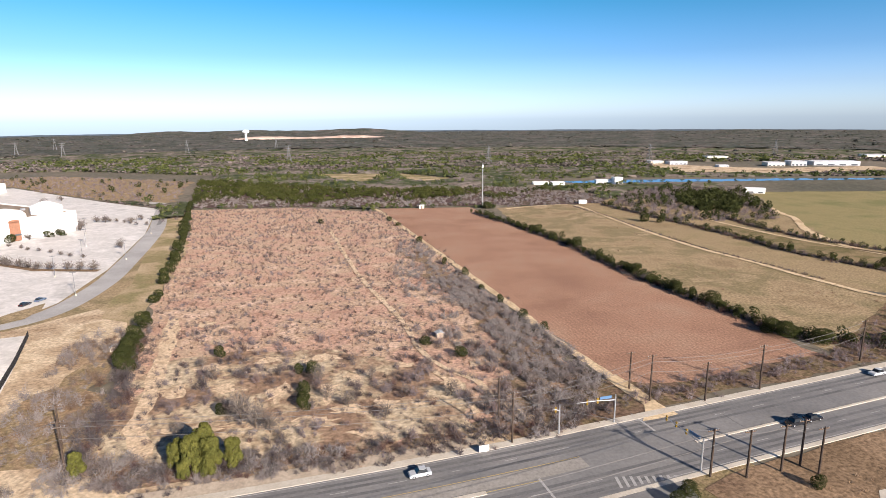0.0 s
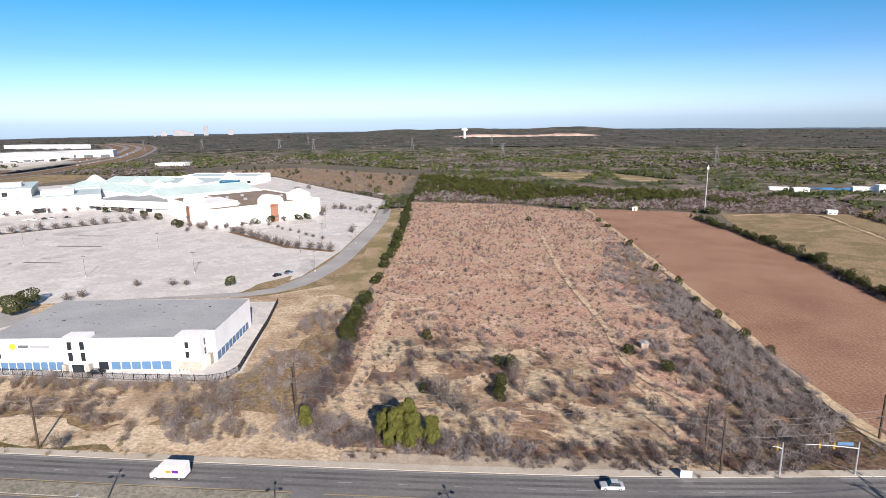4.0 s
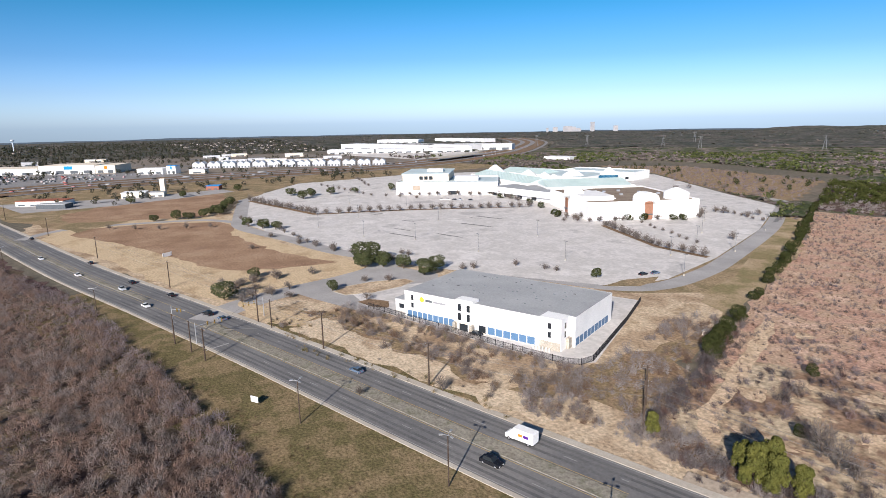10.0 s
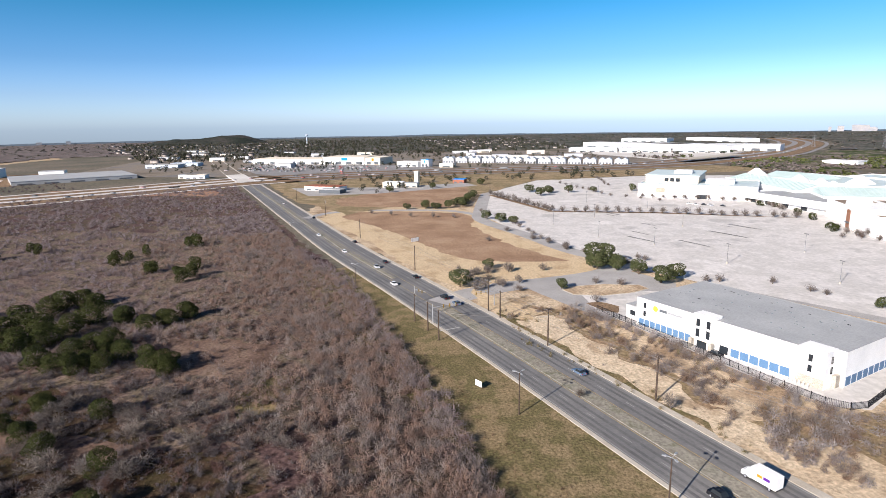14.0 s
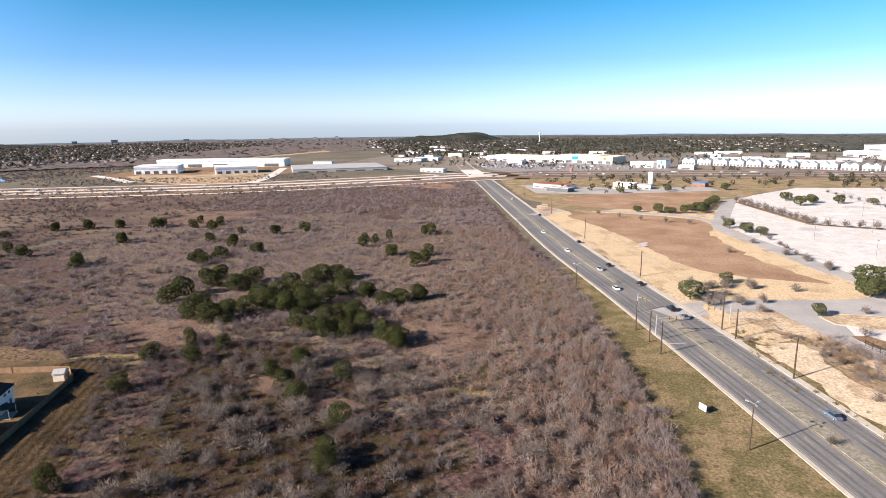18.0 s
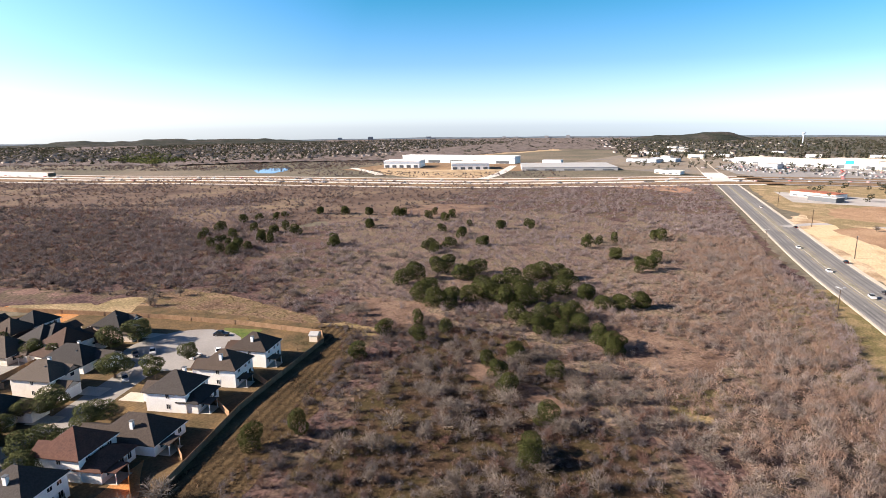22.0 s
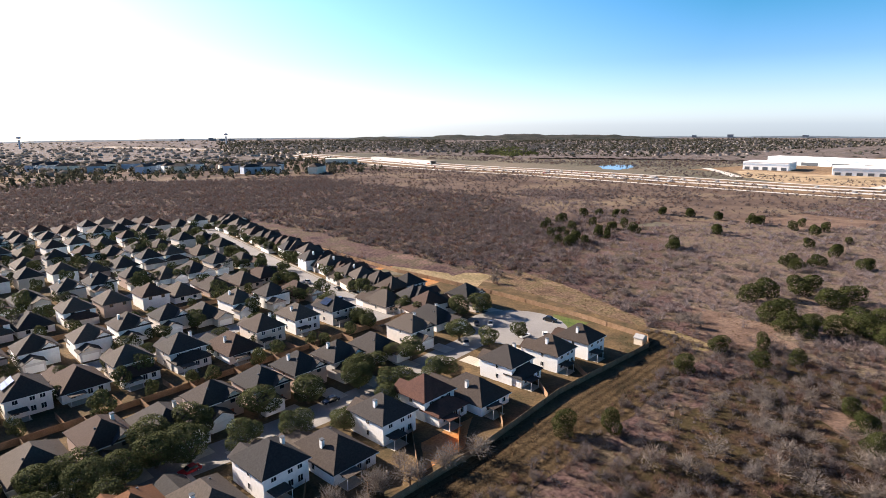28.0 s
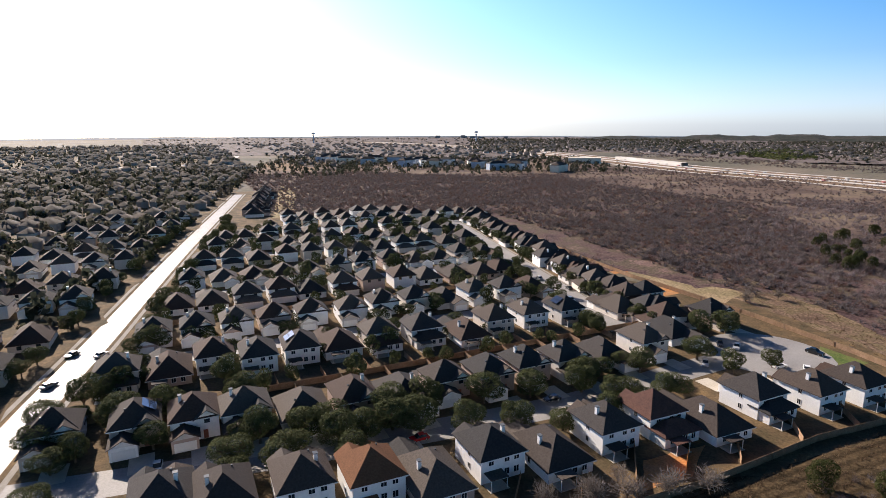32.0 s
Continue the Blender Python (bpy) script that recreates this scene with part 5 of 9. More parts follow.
for (x0, y0), (x1, y1), mm in (((-58, -121), (-50, -105), M_RFENCE), ((-71, -128), (-64, -110), M_FENCE), ((-44, -118), (-38, -98), M_FENCE), ((-88, -138), (-82, -118), M_FENCE), ((-31, -112), (-26, -93), M_FENCE), ((-17, -106), (-12, -88), M_FENCE), ((-103, -141), (-99, -124), M_FENCE)):
    board_fence([(x0, y0), (x1, y1)], mm, "orange new cedar fence between yards" if mm is M_RFENCE else "wooden fence between two yards")
LANE = [(-46, -469), (-66, -417), (-89, -359), (-108, -305), (-119, -269), (-130, -236), (-114, -222), (-105, -240), (-95, -263), (-84, -296), (-72, -334), (-63, -371), (-49, -408), (-36, -440)]
patch("back_lane", LANE, 0.06, M_GOLDGRASS, "mown tan grass behind the back fences", "verge", 1.0, 5)
board_fence([(-46, -408), (-60, -371), (-69, -334), (-81, -296), (-92, -263), (-98, -251)], M_FENCE, "weathered wooden fence behind the houses")
patch("bare_yard", [(-60, -118), (-52, -106), (-40, -101), (-44, -112)], 0.065, M_ORANGE, "bare orange soil in a back yard", "yard", 0.4, 2)
for v in (176, 214, 262, 300):
    patch("bare_yard", [UV(-190 - (v - 176) * 0.16, v), UV(-181 - (v - 176) * 0.16, v), UV(-183 - (v - 176) * 0.16, v + 11), UV(-192 - (v - 176) * 0.16, v + 11)], 0.065, M_ORANGE, "bare orange soil in a back yard", "yard", 0.4, 2)
patch("lawn", [(-124, -176), (-130, -163), (-118, -157), (-113, -160)], 0.065, M_LAWN, "small green lawn", "lawn", 0.4, 2)
patch("mown_strip", [(-140, -150), (-128, -131), (-60, -104), (-20, -88), (0, -78), (-20, -72), (-62, -88), (-126, -116), (-150, -140)], 0.06, M_MOWN, "mown strip with tyre ruts along the fence", "verge", 1.0, 4)
for p, r in zip(ROW_A + ROW_B, [0] * 13 + [1] * 15):
    d = 1 if r == 0 else -1
    a = [Vector(p) + VX * d * v + UX * u for u, v in ((-3.8, 9.5), (1.2, 9.5), (1.2, 17), (-3.8, 17))]
    patch("driveway", [(q.x, q.y) for q in a], 0.075, M_CONC, "concrete driveway", "driveway")


# ---- road markings ----
def marks(name, label, material, pieces):
    bm = bmesh.new()
    for line, d0, d1 in pieces:
        ribbon_bm(bm, line, d0, d1, 0.088)
    return thing(name, label, "road marking", kind="structure", mesh=bm_mesh(name, bm, material))


def dashes(line, d, on=3.0, every=12.0, w=0.16):
    out, run = [], 0.0
    fine_line = [Vector((p.x, p.y)) for p in resample(line, 1.5)]
    for a, b in zip(fine_line, fine_line[1:]):
        if run % every < on:
            out.append(([a, b], d - w / 2, d + w / 2))
        run += (b - a).length
    return out


E1 = stretch(ROAD, 36, 263)
W1 = stretch(ROAD, -560, 34)
for L in (E1, W1):
    marks("lane_dashes", "white dashed lane lines", M_PAINT_W, dashes(L, -6.2) + dashes(L, 6.2))
    marks("edge_lines", "worn white edge lines", M_PAINT_W, [(L, -10.6, -10.4), (L, 10.4, 10.6)])
marks("yellow_lines", "worn yellow lines beside the median", M_PAINT_Y, [(stretch(ROAD, -560, -62), -2.6, -2.4), (stretch(ROAD, -560, -62), 2.4, 2.6), (stretch(ROAD, -60, 30), -2.4, -2.2), (stretch(ROAD, -60, 22), 2.2, 2.4)])
thing("median_east", "narrow raised concrete median", "median", kind="structure", mesh=bm_mesh("median_east", ribbon(stretch(ROAD, 52, 263), 1.4, 2.1, 0.06, 0.22), M_CONC))
thing("median_nose", "low concrete median beside the turn lane", "median", kind="structure", mesh=bm_mesh("median_nose", ribbon(stretch(ROAD, -62, 8), 1.9, 3.0, 0.06, 0.2), M_CONC))
patch("pale_turn_lane", [(p.x, p.y) for p in offset_line(stretch(ROAD, -56, 34), -1.9)] + [(p.x, p.y) for p in reversed(offset_line(stretch(ROAD, -56, 34), 1.7))], 0.072, M_WORN, "worn pale turn lane", "road")


for k, d in enumerate((-9.0, -7.3, -4.8, 4.8, 7.3, 9.0)):
    strip("wheel_track", stretch(ROAD, -780, 250), d - 0.42, d + 0.42, 0.0795 + 0.0004 * k, None, M_WHEEL, "asphalt darkened by wheels", "road")


def stripe_set(name, label, origin, ang, n, step, w, l):
    ob = thing(name, label, "road marking", pose(*origin, 0.10, 0, 0, ang))
    for k in range(n):
        part("stripe", boxes((k * step, k * step + w, 0, l, -0.03, 0.004)), M_PAINT_W, ob)


stripe_set("crosswalk", "white zebra stripes of a crosswalk", (34, 100.5), 2, 9, 1.5, 0.6, 3.6)
stripe_set("stop_line", "worn white stop line across the lanes", (48, 121.5), 20, 1, 1, 0.5, 8.5)
stripe_set("stop_line", "worn white stop line across the lanes", (21, 96), 18, 1, 1, 0.5, 8)
stripe_set("stop_line", "worn white stop line across the lanes", (-189, 34), 16, 1, 1, 0.6, 8)
stripe_set("crosswalk", "white zebra stripes of a crosswalk", (-222, 48), 18, 7, 2.4, 0.6, 3)


def turn_arrow(x, y, ang):
    bm = bmesh.new()
    box(bm, -0.12, 0.12, 0, 2.4, 0, 0.01)
    vs = [bm.verts.new(p) for p in ((-0.5, 2.4, 0.01), (0.5, 2.4, 0.01), (0, 3.6, 0.01))]
    bm.faces.new(vs)
    box(bm, 0.12, 0.9, 1.0, 1.25, 0, 0.01)
    thing("turn_arrow", "white painted turn arrow", "road marking", pose(x, y, 0.094, 0, 0, ang), kind="structure", mesh=bm_mesh("turn_arrow", bm, M_PAINT_W))


turn_arrow(-4, 96.6, -72)
turn_arrow(-49, 84, -72)
patch("side_road", [(47, 104), (24, 97), (26, 76), (40, 60), (60, 64), (50, 84)], 0.068, M_ROAD, "side street mouth south of the road", "road")
patch("corner_ground", [(50, 100), (62, 82), (130, 100), (150, 135), (128, 132), (100, 121), (70, 110)], 0.05, M_TAN, "dry grass corner with utility poles", "verge", 0.8, 4)
patch("corner_path", [(79, 92), (83, 99), (96, 104), (104, 96), (92, 84)], 0.09, M_CONC, "curved concrete path", "path", 0.2, 2)
patch("north_drive", [(47, 126), (50, 134), (44, 150), (48, 152), (54, 135), (57, 129)], 0.065, M_DIRT, "short pale field driveway", "track", 0.3, 3)
FIELD_TRACKS = (("field_track", [(47, 148), (34, 185), (27, 212), (-6, 318), (-44, 439), (-58, 475)], 1.5), ("sandy_path", [(-64, 112), (-72, 124), (-76, 138), (-83, 159), (-87, 172), (-92, 186), (-98, 202)], 2.4), ("scrub_track", [(24, 124), (13.5, 137.5), (8.6, 149), (0.7, 156.5), (-7.4, 171), (-16, 201), (-40, 264), (-73, 373)], 1.0), ("scrub_track", [(8, 130), (6.4, 136), (1.8, 147), (-3, 155)], 0.7))
FAR_TRACKS = (("brush_path", [(-158, -62), (-144, -45), (-135, -35), (-128, -27), (-121, -19)], 0.5), ("grass_track", [(51, 463), (74, 476), (107, 481), (117, 437), (125, 386), (132, 348), (142, 309), (153, 282), (164, 248), (180, 218), (230, 190)], 1.5), ("pasture_track", [(262, 470), (252, 430), (250, 410), (234, 373), (228, 352), (224, 310), (240, 280)], 2.4), ("hedge_track", [(185, 410), (191, 388), (200, 356), (212, 326), (235, 290)], 1.2))
for name, pts, w in FIELD_TRACKS + FAR_TRACKS:
    ln = smooth_line(pts, 3)
    bm = bmesh.new()
    n = len(ln)
    va = [(p, w * (1 + 0.5 * noise.noise(Vector((p.x * 0.15, p.y * 0.15, 0))))) for p in ln]
    a = [bm.verts.new((*(q), 0.26)) for q in [offset_line(ln, 1)[i] * va[i][1] + ln[i] * (1 - va[i][1]) for i in range(n)]]
    b = [bm.verts.new((*(q), 0.26)) for q in [offset_line(ln, -1)[i] * va[i][1] + ln[i] * (1 - va[i][1]) for i in range(n)]]
    for i in range(n - 1):
        bm.faces.new((a[i], b[i], b[i + 1], a[i + 1]))
    thing(name, "pale worn dirt track", "track", kind="structure", mesh=bm_mesh(name, bm, M_OPEN if name == "brush_path" else M_BARESAND if name in ("sandy_path", "scrub_track") else M_DIRT))
SANDS = ((-67, 158, 8, 3), (-34, 165, 5.5, 3), (-25, 153, 4.5, 3.5), (-31, 143, 3.2, 8), (-44, 142, 3.2, 8), (-24, 132, 8, 4), (-44, 125.5, 9, 2.6), (-30, 126.5, 8, 2.6), (-60, 123.5, 8, 4.5), (-15, 135.5, 4, 3), (-16, 122.5, 6, 2), (-60, 146, 4, 3), (-38, 164, 5, 3),
         (-52, 163, 5, 3), (-57, 144, 5, 3), (-5, 137, 5, 2.5), (-46, 129, 5, 3), (2, 146, 3, 5), (-72, 142, 4, 6), (-12, 160, 3, 2.4), (10, 160, 3, 2), (-84, 196, 4, 5), (-74, 178, 4, 3), (8, 176, 3, 2))
for k, (x, y, a, b) in enumerate(SANDS):
    ring = [(x + a * math.cos(j * 0.524 + k) * (0.75 + 0.3 * math.sin(j * 2.1 + k)), y + b * math.sin(j * 0.524 + k) * (0.75 + 0.3 * math.cos(j * 1.7 + k * 2))) for j in range(12)]
    patch("bare_sand", ring, 0.09, M_BARESAND, "bare tan sand worn between the bushes", "ground", 1.4, 1.5)
patch("sandy_ground", [(-76, 112), (-60, 109), (-22, 113), (6, 124), (4, 146), (-12, 162), (-36, 172), (-60, 170), (-84, 166), (-82, 138)], 0.05, M_SANDMIX, "bare sandy ground among weeds and bushes", "ground", 3.2, 5)
SANDBAND = [(-196, 78), (-172, 81), (-150, 84), (-137, 87), (-124, 89), (-111, 92), (-100, 97), (-90, 101), (-86, 96), (-94, 88), (-110, 83), (-129, 79), (-147, 73), (-170, 68), (-193, 62)]
patch("kerb_grass", [(-204, 57), (-175, 63), (-150, 70), (-128, 76), (-104, 83), (-100, 88), (-126, 81.5), (-148, 76), (-172, 69), (-203, 62)], 0.05, M_VERGE, "olive winter grass above the kerb", "verge", 1.2, 4)
patch("sand_band", SANDBAND, 0.06, M_BANKSAND, "eroded pale sand of the bank", "ground", 2.2, 3)
patch("sand_band", [(-236, 58), (-216, 67), (-200, 76), (-193, 70), (-198, 60), (-214, 54)], 0.062, M_DIRT, "pale sand by the drive", "ground", 1.6, 3)
SLOPE = stretch(ROAD, -62, 14)
a, b = offset_line(SLOPE, -13.3), offset_line(SLOPE, -16.6)
bm = bmesh.new()
va, vb, vc = [bm.verts.new((p.x, p.y, 0.12)) for p in a], [bm.verts.new((p.x, p.y, 0.4)) for p in b], [bm.verts.new((p.x, p.y, 0.0)) for p in offset_line(SLOPE, -16.9)]
for i in range(len(SLOPE) - 1):
    bm.faces.new((va[i], va[i + 1], vb[i + 1], vb[i]))
    bm.faces.new((vb[i], vb[i + 1], vc[i + 1], vc[i]))
thing("concrete_slope", "sloping slab of stained concrete beside the kerb", "retaining slope", kind="structure", mesh=bm_mesh("concrete_slope", bm, M_SLAB))


# ---- poles, wires, lamps and signals ----
M_DARKPOLE = mat("creosoted_pole", [(0.05, 0.038, 0.03), (0.085, 0.062, 0.048)], 0.4, 4, fine=0.3)


def utility_pole(p, h=11.5, arms=1, turn=0, lean=0.0):
    ob = thing("utility_pole", "dark weathered wooden utility pole", "utility pole", pose(p[0], p[1], 0, lean, 0, turn), group="utility poles")
    part("pole", pipe([(0, 0, -0.1), (0, 0, h * 0.6), (0, 0, h)], [0.25, 0.22, 0.17], sides=8), M_DARKPOLE, ob)
    for k in range(arms):
        z = h - 0.5 - k * 1.1
        arm = part("crossarm", boxes((-1.3, 1.3, 0.14, 0.28, z - 0.08, z + 0.08)), M_WOOD, ob)
        for x in (-1.15, -0.5, 0.5, 1.15):
            part("insulator", pipe([(x, 0.21, z + 0.08), (x, 0.21, z + 0.32)], [0.06, 0.04]), M_STEEL, arm)
    return ob


NPOLES = [(122, 160), (83, 142), (52, 136), (15, 117), (-77, 106), (-125, 78), (-167, 65), (-206, 56), (-277, 38), (-368, 16), (-470, -6), (-580, -34)]
for i, p in enumerate(NPOLES):
    utility_pole(p, 12.2 if i > 2 else 12.6, 1 + (i % 3 == 1), 18)
for p in ((13, 128), (49, 143), (66, 136), (-84, 116), (53, 104), (60, 103.5), (68, 105.5), (73, 107.5), (75, 104.5), (-180, 32), (-190, 30), (-201, 27), (-197, 58)):
    utility_pole(p, 10.5, 1, 16)


def wire(a, b, sag=0.9):
    n = 8
    pts = []
    for k in range(n + 1):
        t = k / n
        q = Vector(a).lerp(Vector(b), t)
        q.z -= sag * 4 * t * (1 - t)
        pts.append(q)
    thing("overhead_wire", "thin dark overhead power line", "wire", group="power lines", mesh=bm_mesh("overhead_wire", pipe(pts, [0.035] * (n + 1), sides=4), M_WIRE))


for p, q in zip(NPOLES[:9], NPOLES[1:10]):
    for dx, z in ((-1.1, 11.3), (1.1, 11.3), (0.2, 8.2)):
        off = Vector((0.3, -0.95, 0)) * dx
        wire(Vector((*p, z)) + off, Vector((*q, z)) + off)
for a, b in (((53, 104, 10), (15, 117, 10.5)), ((60, 103.5, 10.2), (52, 136, 10.8)), ((68, 105.5, 9.8), (53, 104, 9.8)), ((75, 104.5, 10), (68, 105.5, 10)), ((53, 104, 9.6), (-30, 72, 9.8)), ((60, 103.5, 9.6), (-28, 70, 9.2)), ((-180, 32, 10), (-206, 56, 10)), ((-190, 30, 10), (-201, 27, 10)), ((-180, 32, 10), (-167, 65, 10))):
    wire(a, b)


def street_lamp(p, h=11.0, turn=0):
    ob = thing("street_lamp", "tall dark street lamp with three heads", "street lamp", pose(*p, 0, 0, 0, turn), group="street lamps")
    part("pole", pipe([(0, 0, -0.1), (0, 0, h * 0.5), (0, 0, h)], [0.18, 0.15, 0.11], sides=8), M_DARKPOLE, ob)
    for a in (0, 120, 240):
        c, s = math.cos(radians(a)), math.sin(radians(a))
        arm = part("arm", pipe([(0, 0, h), (0.7 * c, 0.7 * s, h + 0.25), (1.3 * c, 1.3 * s, h + 0.3)], [0.05, 0.045, 0.04]), M_STEEL, ob)
        part("lamp_head", box(bmesh.new(), 1.0, 1.75, -0.2, 0.2, h + 0.2, h + 0.42, m=pose(0, 0, 0, 0, 0, a)), M_STEEL, arm)
    return ob


for p in ((-126, 42), (-85, 57), (-52, 64), (-20, 74), (-250, 8), (-372, -26)):
    street_lamp(p)


def signal(p, turn, reach=9.0, heads=3, sign=False):
    ob = thing("traffic_signal", "steel mast arm with yellow traffic signals", "traffic signal", pose(*p, 0.1, 0, 0, turn), group="traffic signals")
    part("pole", pipe([(0, 0, 0), (0, 0, 3), (0, 0, 7.2)], [0.2, 0.17, 0.13], sides=8), M_STEEL, ob)
    part("arm", pipe([(0, 0, 5.8), (reach * 0.5, 0, 6.2), (reach, 0, 6.3)], [0.13, 0.1, 0.06], sides=6), M_STEEL, ob)
    for k in range(heads):
        x = reach * (0.45 + 0.27 * k)
        hd = part("signal_head", boxes((x - 0.2, x + 0.2, -0.35, -0.1, 5.4, 6.7), bevel=0.03), M_SIGNAL, ob)
        for j, lens_mat in enumerate((M_BLACK, M_BLACK, M_BLACK)):
            part("lens", pipe([(x, -0.35, 5.62 + j * 0.42), (x, -0.42, 5.62 + j * 0.42)], [0.13, 0.13], sides=10), lens_mat, hd)
    if sign:
        part("street_sign", boxes((1.0, 4.0, -0.12, -0.05, 6.3, 7.0)), M_BLUE, ob, "blue street-name sign without writing")


M_SIGNAL = mat("signal_yellow", [(0.26, 0.17, 0.03)], fine=0.1, rough=0.5)
signal((40, 125.5), 195, 10, 2, True)
signal((52, 106), 110, 11, 3, True)
signal((26, 120.5), 200, 2, 1)
signal((-197, 33), 100, 9, 3)
signal((-212, 60), 285, 8, 3)
signal((-222, 30), 30, 7, 2)


def small_sign(name, p, w, h, z, material, label, turn=0):
    ob = thing(name, label, "sign", pose(*p, 0, 0, 0, turn))
    part("panel", boxes((-w / 2, w / 2, -0.06, 0.06, z, z + h)), material, ob)
    for x in (-w * 0.4, w * 0.4):
        part("post", boxes((x - 0.06, x + 0.06, 0.06, 0.16, 0, z + h * 0.9)), M_WOOD, ob)


small_sign("yard_sign", (-142.5, 36), 2.4, 1.6, 0.6, M_TRIM, "blank white sign board on the verge", 30)
small_sign("field_sign", (8.5, 113), 2.2, 1.5, 0.4, M_TRIM, "white sign board by the road", 15)
small_sign("billboard", (-346, 48), 6.0, 2.2, 0.5, M_TRIM, "low white board on the dirt slope", -60)


M_BARNDOOR = mat("weathered_door_wood", [(0.20, 0.15, 0.12), (0.28, 0.22, 0.18)], 0.5, 3, fine=0.3)


def shed(p, turn, s=1.0, label="small weathered field shed", wall=None):
    ob = thing("shed", label, "shed", pose(*p, 0.03, 0, 0, turn))
    part("wall", boxes((-1.6 * s, 1.6 * s, -1.3 * s, 1.3 * s, 0, 2.2 * s)), wall or M_CREAM, ob)
    part("roof", gable_roof(-1.6 * s, 1.6 * s, -1.3 * s, 1.3 * s, 2.2 * s, 0.8 * s, 0.2), M_GREYROOF, ob)
    part("door", boxes((-0.5 * s, 0.5 * s, -1.34 * s, -1.3 * s, 0, 1.9 * s)), M_BARNDOOR, ob)


shed((-1.4, 182), 20, 0.75, wall=M_SLAB)
shed((-17, 470), 0, 1.2, "small white hut at the field's end")
shed((-132, -139), 24, 1.1, "small white garden shed in the fence corner")
shed((-103, 172), 10, 0.7, "little concrete utility hut")


# ---- vehicles ----
def car(colour, label, L=4.6, W=1.85, tall=1.45):
    ob = thing("car", label, "car", group="vehicles")
    hb = 0.62 * tall
    bm = bmesh.new()
    prof = [(-L / 2, 0.35), (-L / 2 + 0.05, hb * 0.95), (-L * 0.28, hb), (L * 0.22, hb), (L / 2 - 0.05, hb * 0.86), (L / 2, 0.4), (L / 2 - 0.1, 0.25), (-L / 2 + 0.1, 0.25)]
    sides = [[bm.verts.new((x, s * W / 2, z)) for x, z in prof] for s in (-1, 1)]
    bm.faces.new(sides[0])
    bm.faces.new(sides[1][::-1])
    for i in range(len(prof)):
        j = (i + 1) % len(prof)
        bm.faces.new((sides[0][j], sides[0][i], sides[1][i], sides[1][j]))
    bmesh.ops.recalc_face_normals(bm, faces=bm.faces)
    bmesh.ops.bevel(bm, geom=list(bm.edges), offset=0.06, segments=2, affect="EDGES")
    part("body", bm, colour, ob)
    bm = bmesh.new()
    low = [(-L * 0.34, hb), (L * 0.2, hb)]
    up = [(-L * 0.27, tall), (L * 0.06, tall)]
    vs = [bm.verts.new((x, s * W * k, z)) for (pts, k) in ((low, 0.46), (up, 0.38)) for x, z in pts for s in (-1, 1)]
    for f in ((0, 1, 5, 4), (2, 6, 7, 3), (0, 4, 6, 2), (1, 3, 7, 5), (4, 5, 7, 6)):
        bm.faces.new([vs[i] for i in f])
    bmesh.ops.recalc_face_normals(bm, faces=bm.faces)
    part("glazing", bm, M_GLASS, ob, "dark windows")
    part("roof", boxes((-L * 0.26, L * 0.05, -W * 0.37, W * 0.37, tall, tall + 0.05), bevel=0.02), colour, ob)
    for x in (-L * 0.31, L * 0.31):
        for s in (-1, 1):
            w = part("wheel", pipe([(x, s * (W / 2 - 0.2), 0.33), (x, s * (W / 2 + 0.02), 0.33)], [0.33, 0.33], sides=14), M_BLACK, ob)
            part("rim", pipe([(x, s * (W / 2 + 0.02), 0.33), (x, s * (W / 2 + 0.035), 0.33)], [0.2, 0.18], sides=10), M_STEEL, w)
    for s in (-1, 1):
        part("headlight", boxes((L / 2 - 0.06, L / 2 + 0.01, s * W * 0.36 - 0.18, s * W * 0.36 + 0.18, 0.55, 0.7)), M_TRIM, ob)
        part("tail_light", boxes((-L / 2 - 0.01, -L / 2 + 0.06, s * W * 0.38 - 0.15, s * W * 0.38 + 0.15, 0.6, 0.78)), M_RED, ob)
    return ob


def paint(name, c):
    return mat(name, [c], fine=0.0, rough=0.25, spec=0.6)


M_RED = paint("red_lens", (0.4, 0.02, 0.02))
CAR = {"black": car(paint("black_paint", (0.015, 0.015, 0.018)), "black car"), "white": car(paint("white_paint", (0.75, 0.75, 0.74)), "white car"), "silver": car(paint("silver_paint", (0.42, 0.44, 0.46)), "silver car", tall=1.65),
       "suv": car(paint("black_suv_paint", (0.012, 0.013, 0.016)), "large black car", 5.1, 2.0, 1.85), "blue": car(paint("blue_grey_paint", (0.10, 0.14, 0.20)), "dark blue car"), "red": car(paint("red_paint", (0.40, 0.03, 0.03)), "red car")}
for c in CAR.values():
    c["label"] = {"black car": "black saloon car on the asphalt", "white car": "white saloon car on the asphalt", "silver car": "silver estate car on the asphalt", "large black car": "large black off-road car on the road", "dark blue car": "dark blue saloon car on the asphalt", "red car": "red saloon car by the kerb"}[c["label"]]
ROAD_CARS = (("silver", -5, 105, 198), ("black", 87, 126, 18), ("suv", 82, 124, 18), ("silver", 120, 150.5, 199), ("blue", -145, 66, 196), ("suv", -86, 68.5, 16), ("white", -252, 25, 15), ("black", -262, 36, 196), ("silver", -286, 20, 15), ("blue", -217, 46, 195), ("suv", -226, 43, 195), ("black", -296, 25, 195), ("white", -328, 5, 15), ("black", -354, 12, 195), ("white", -384, -10, 15))
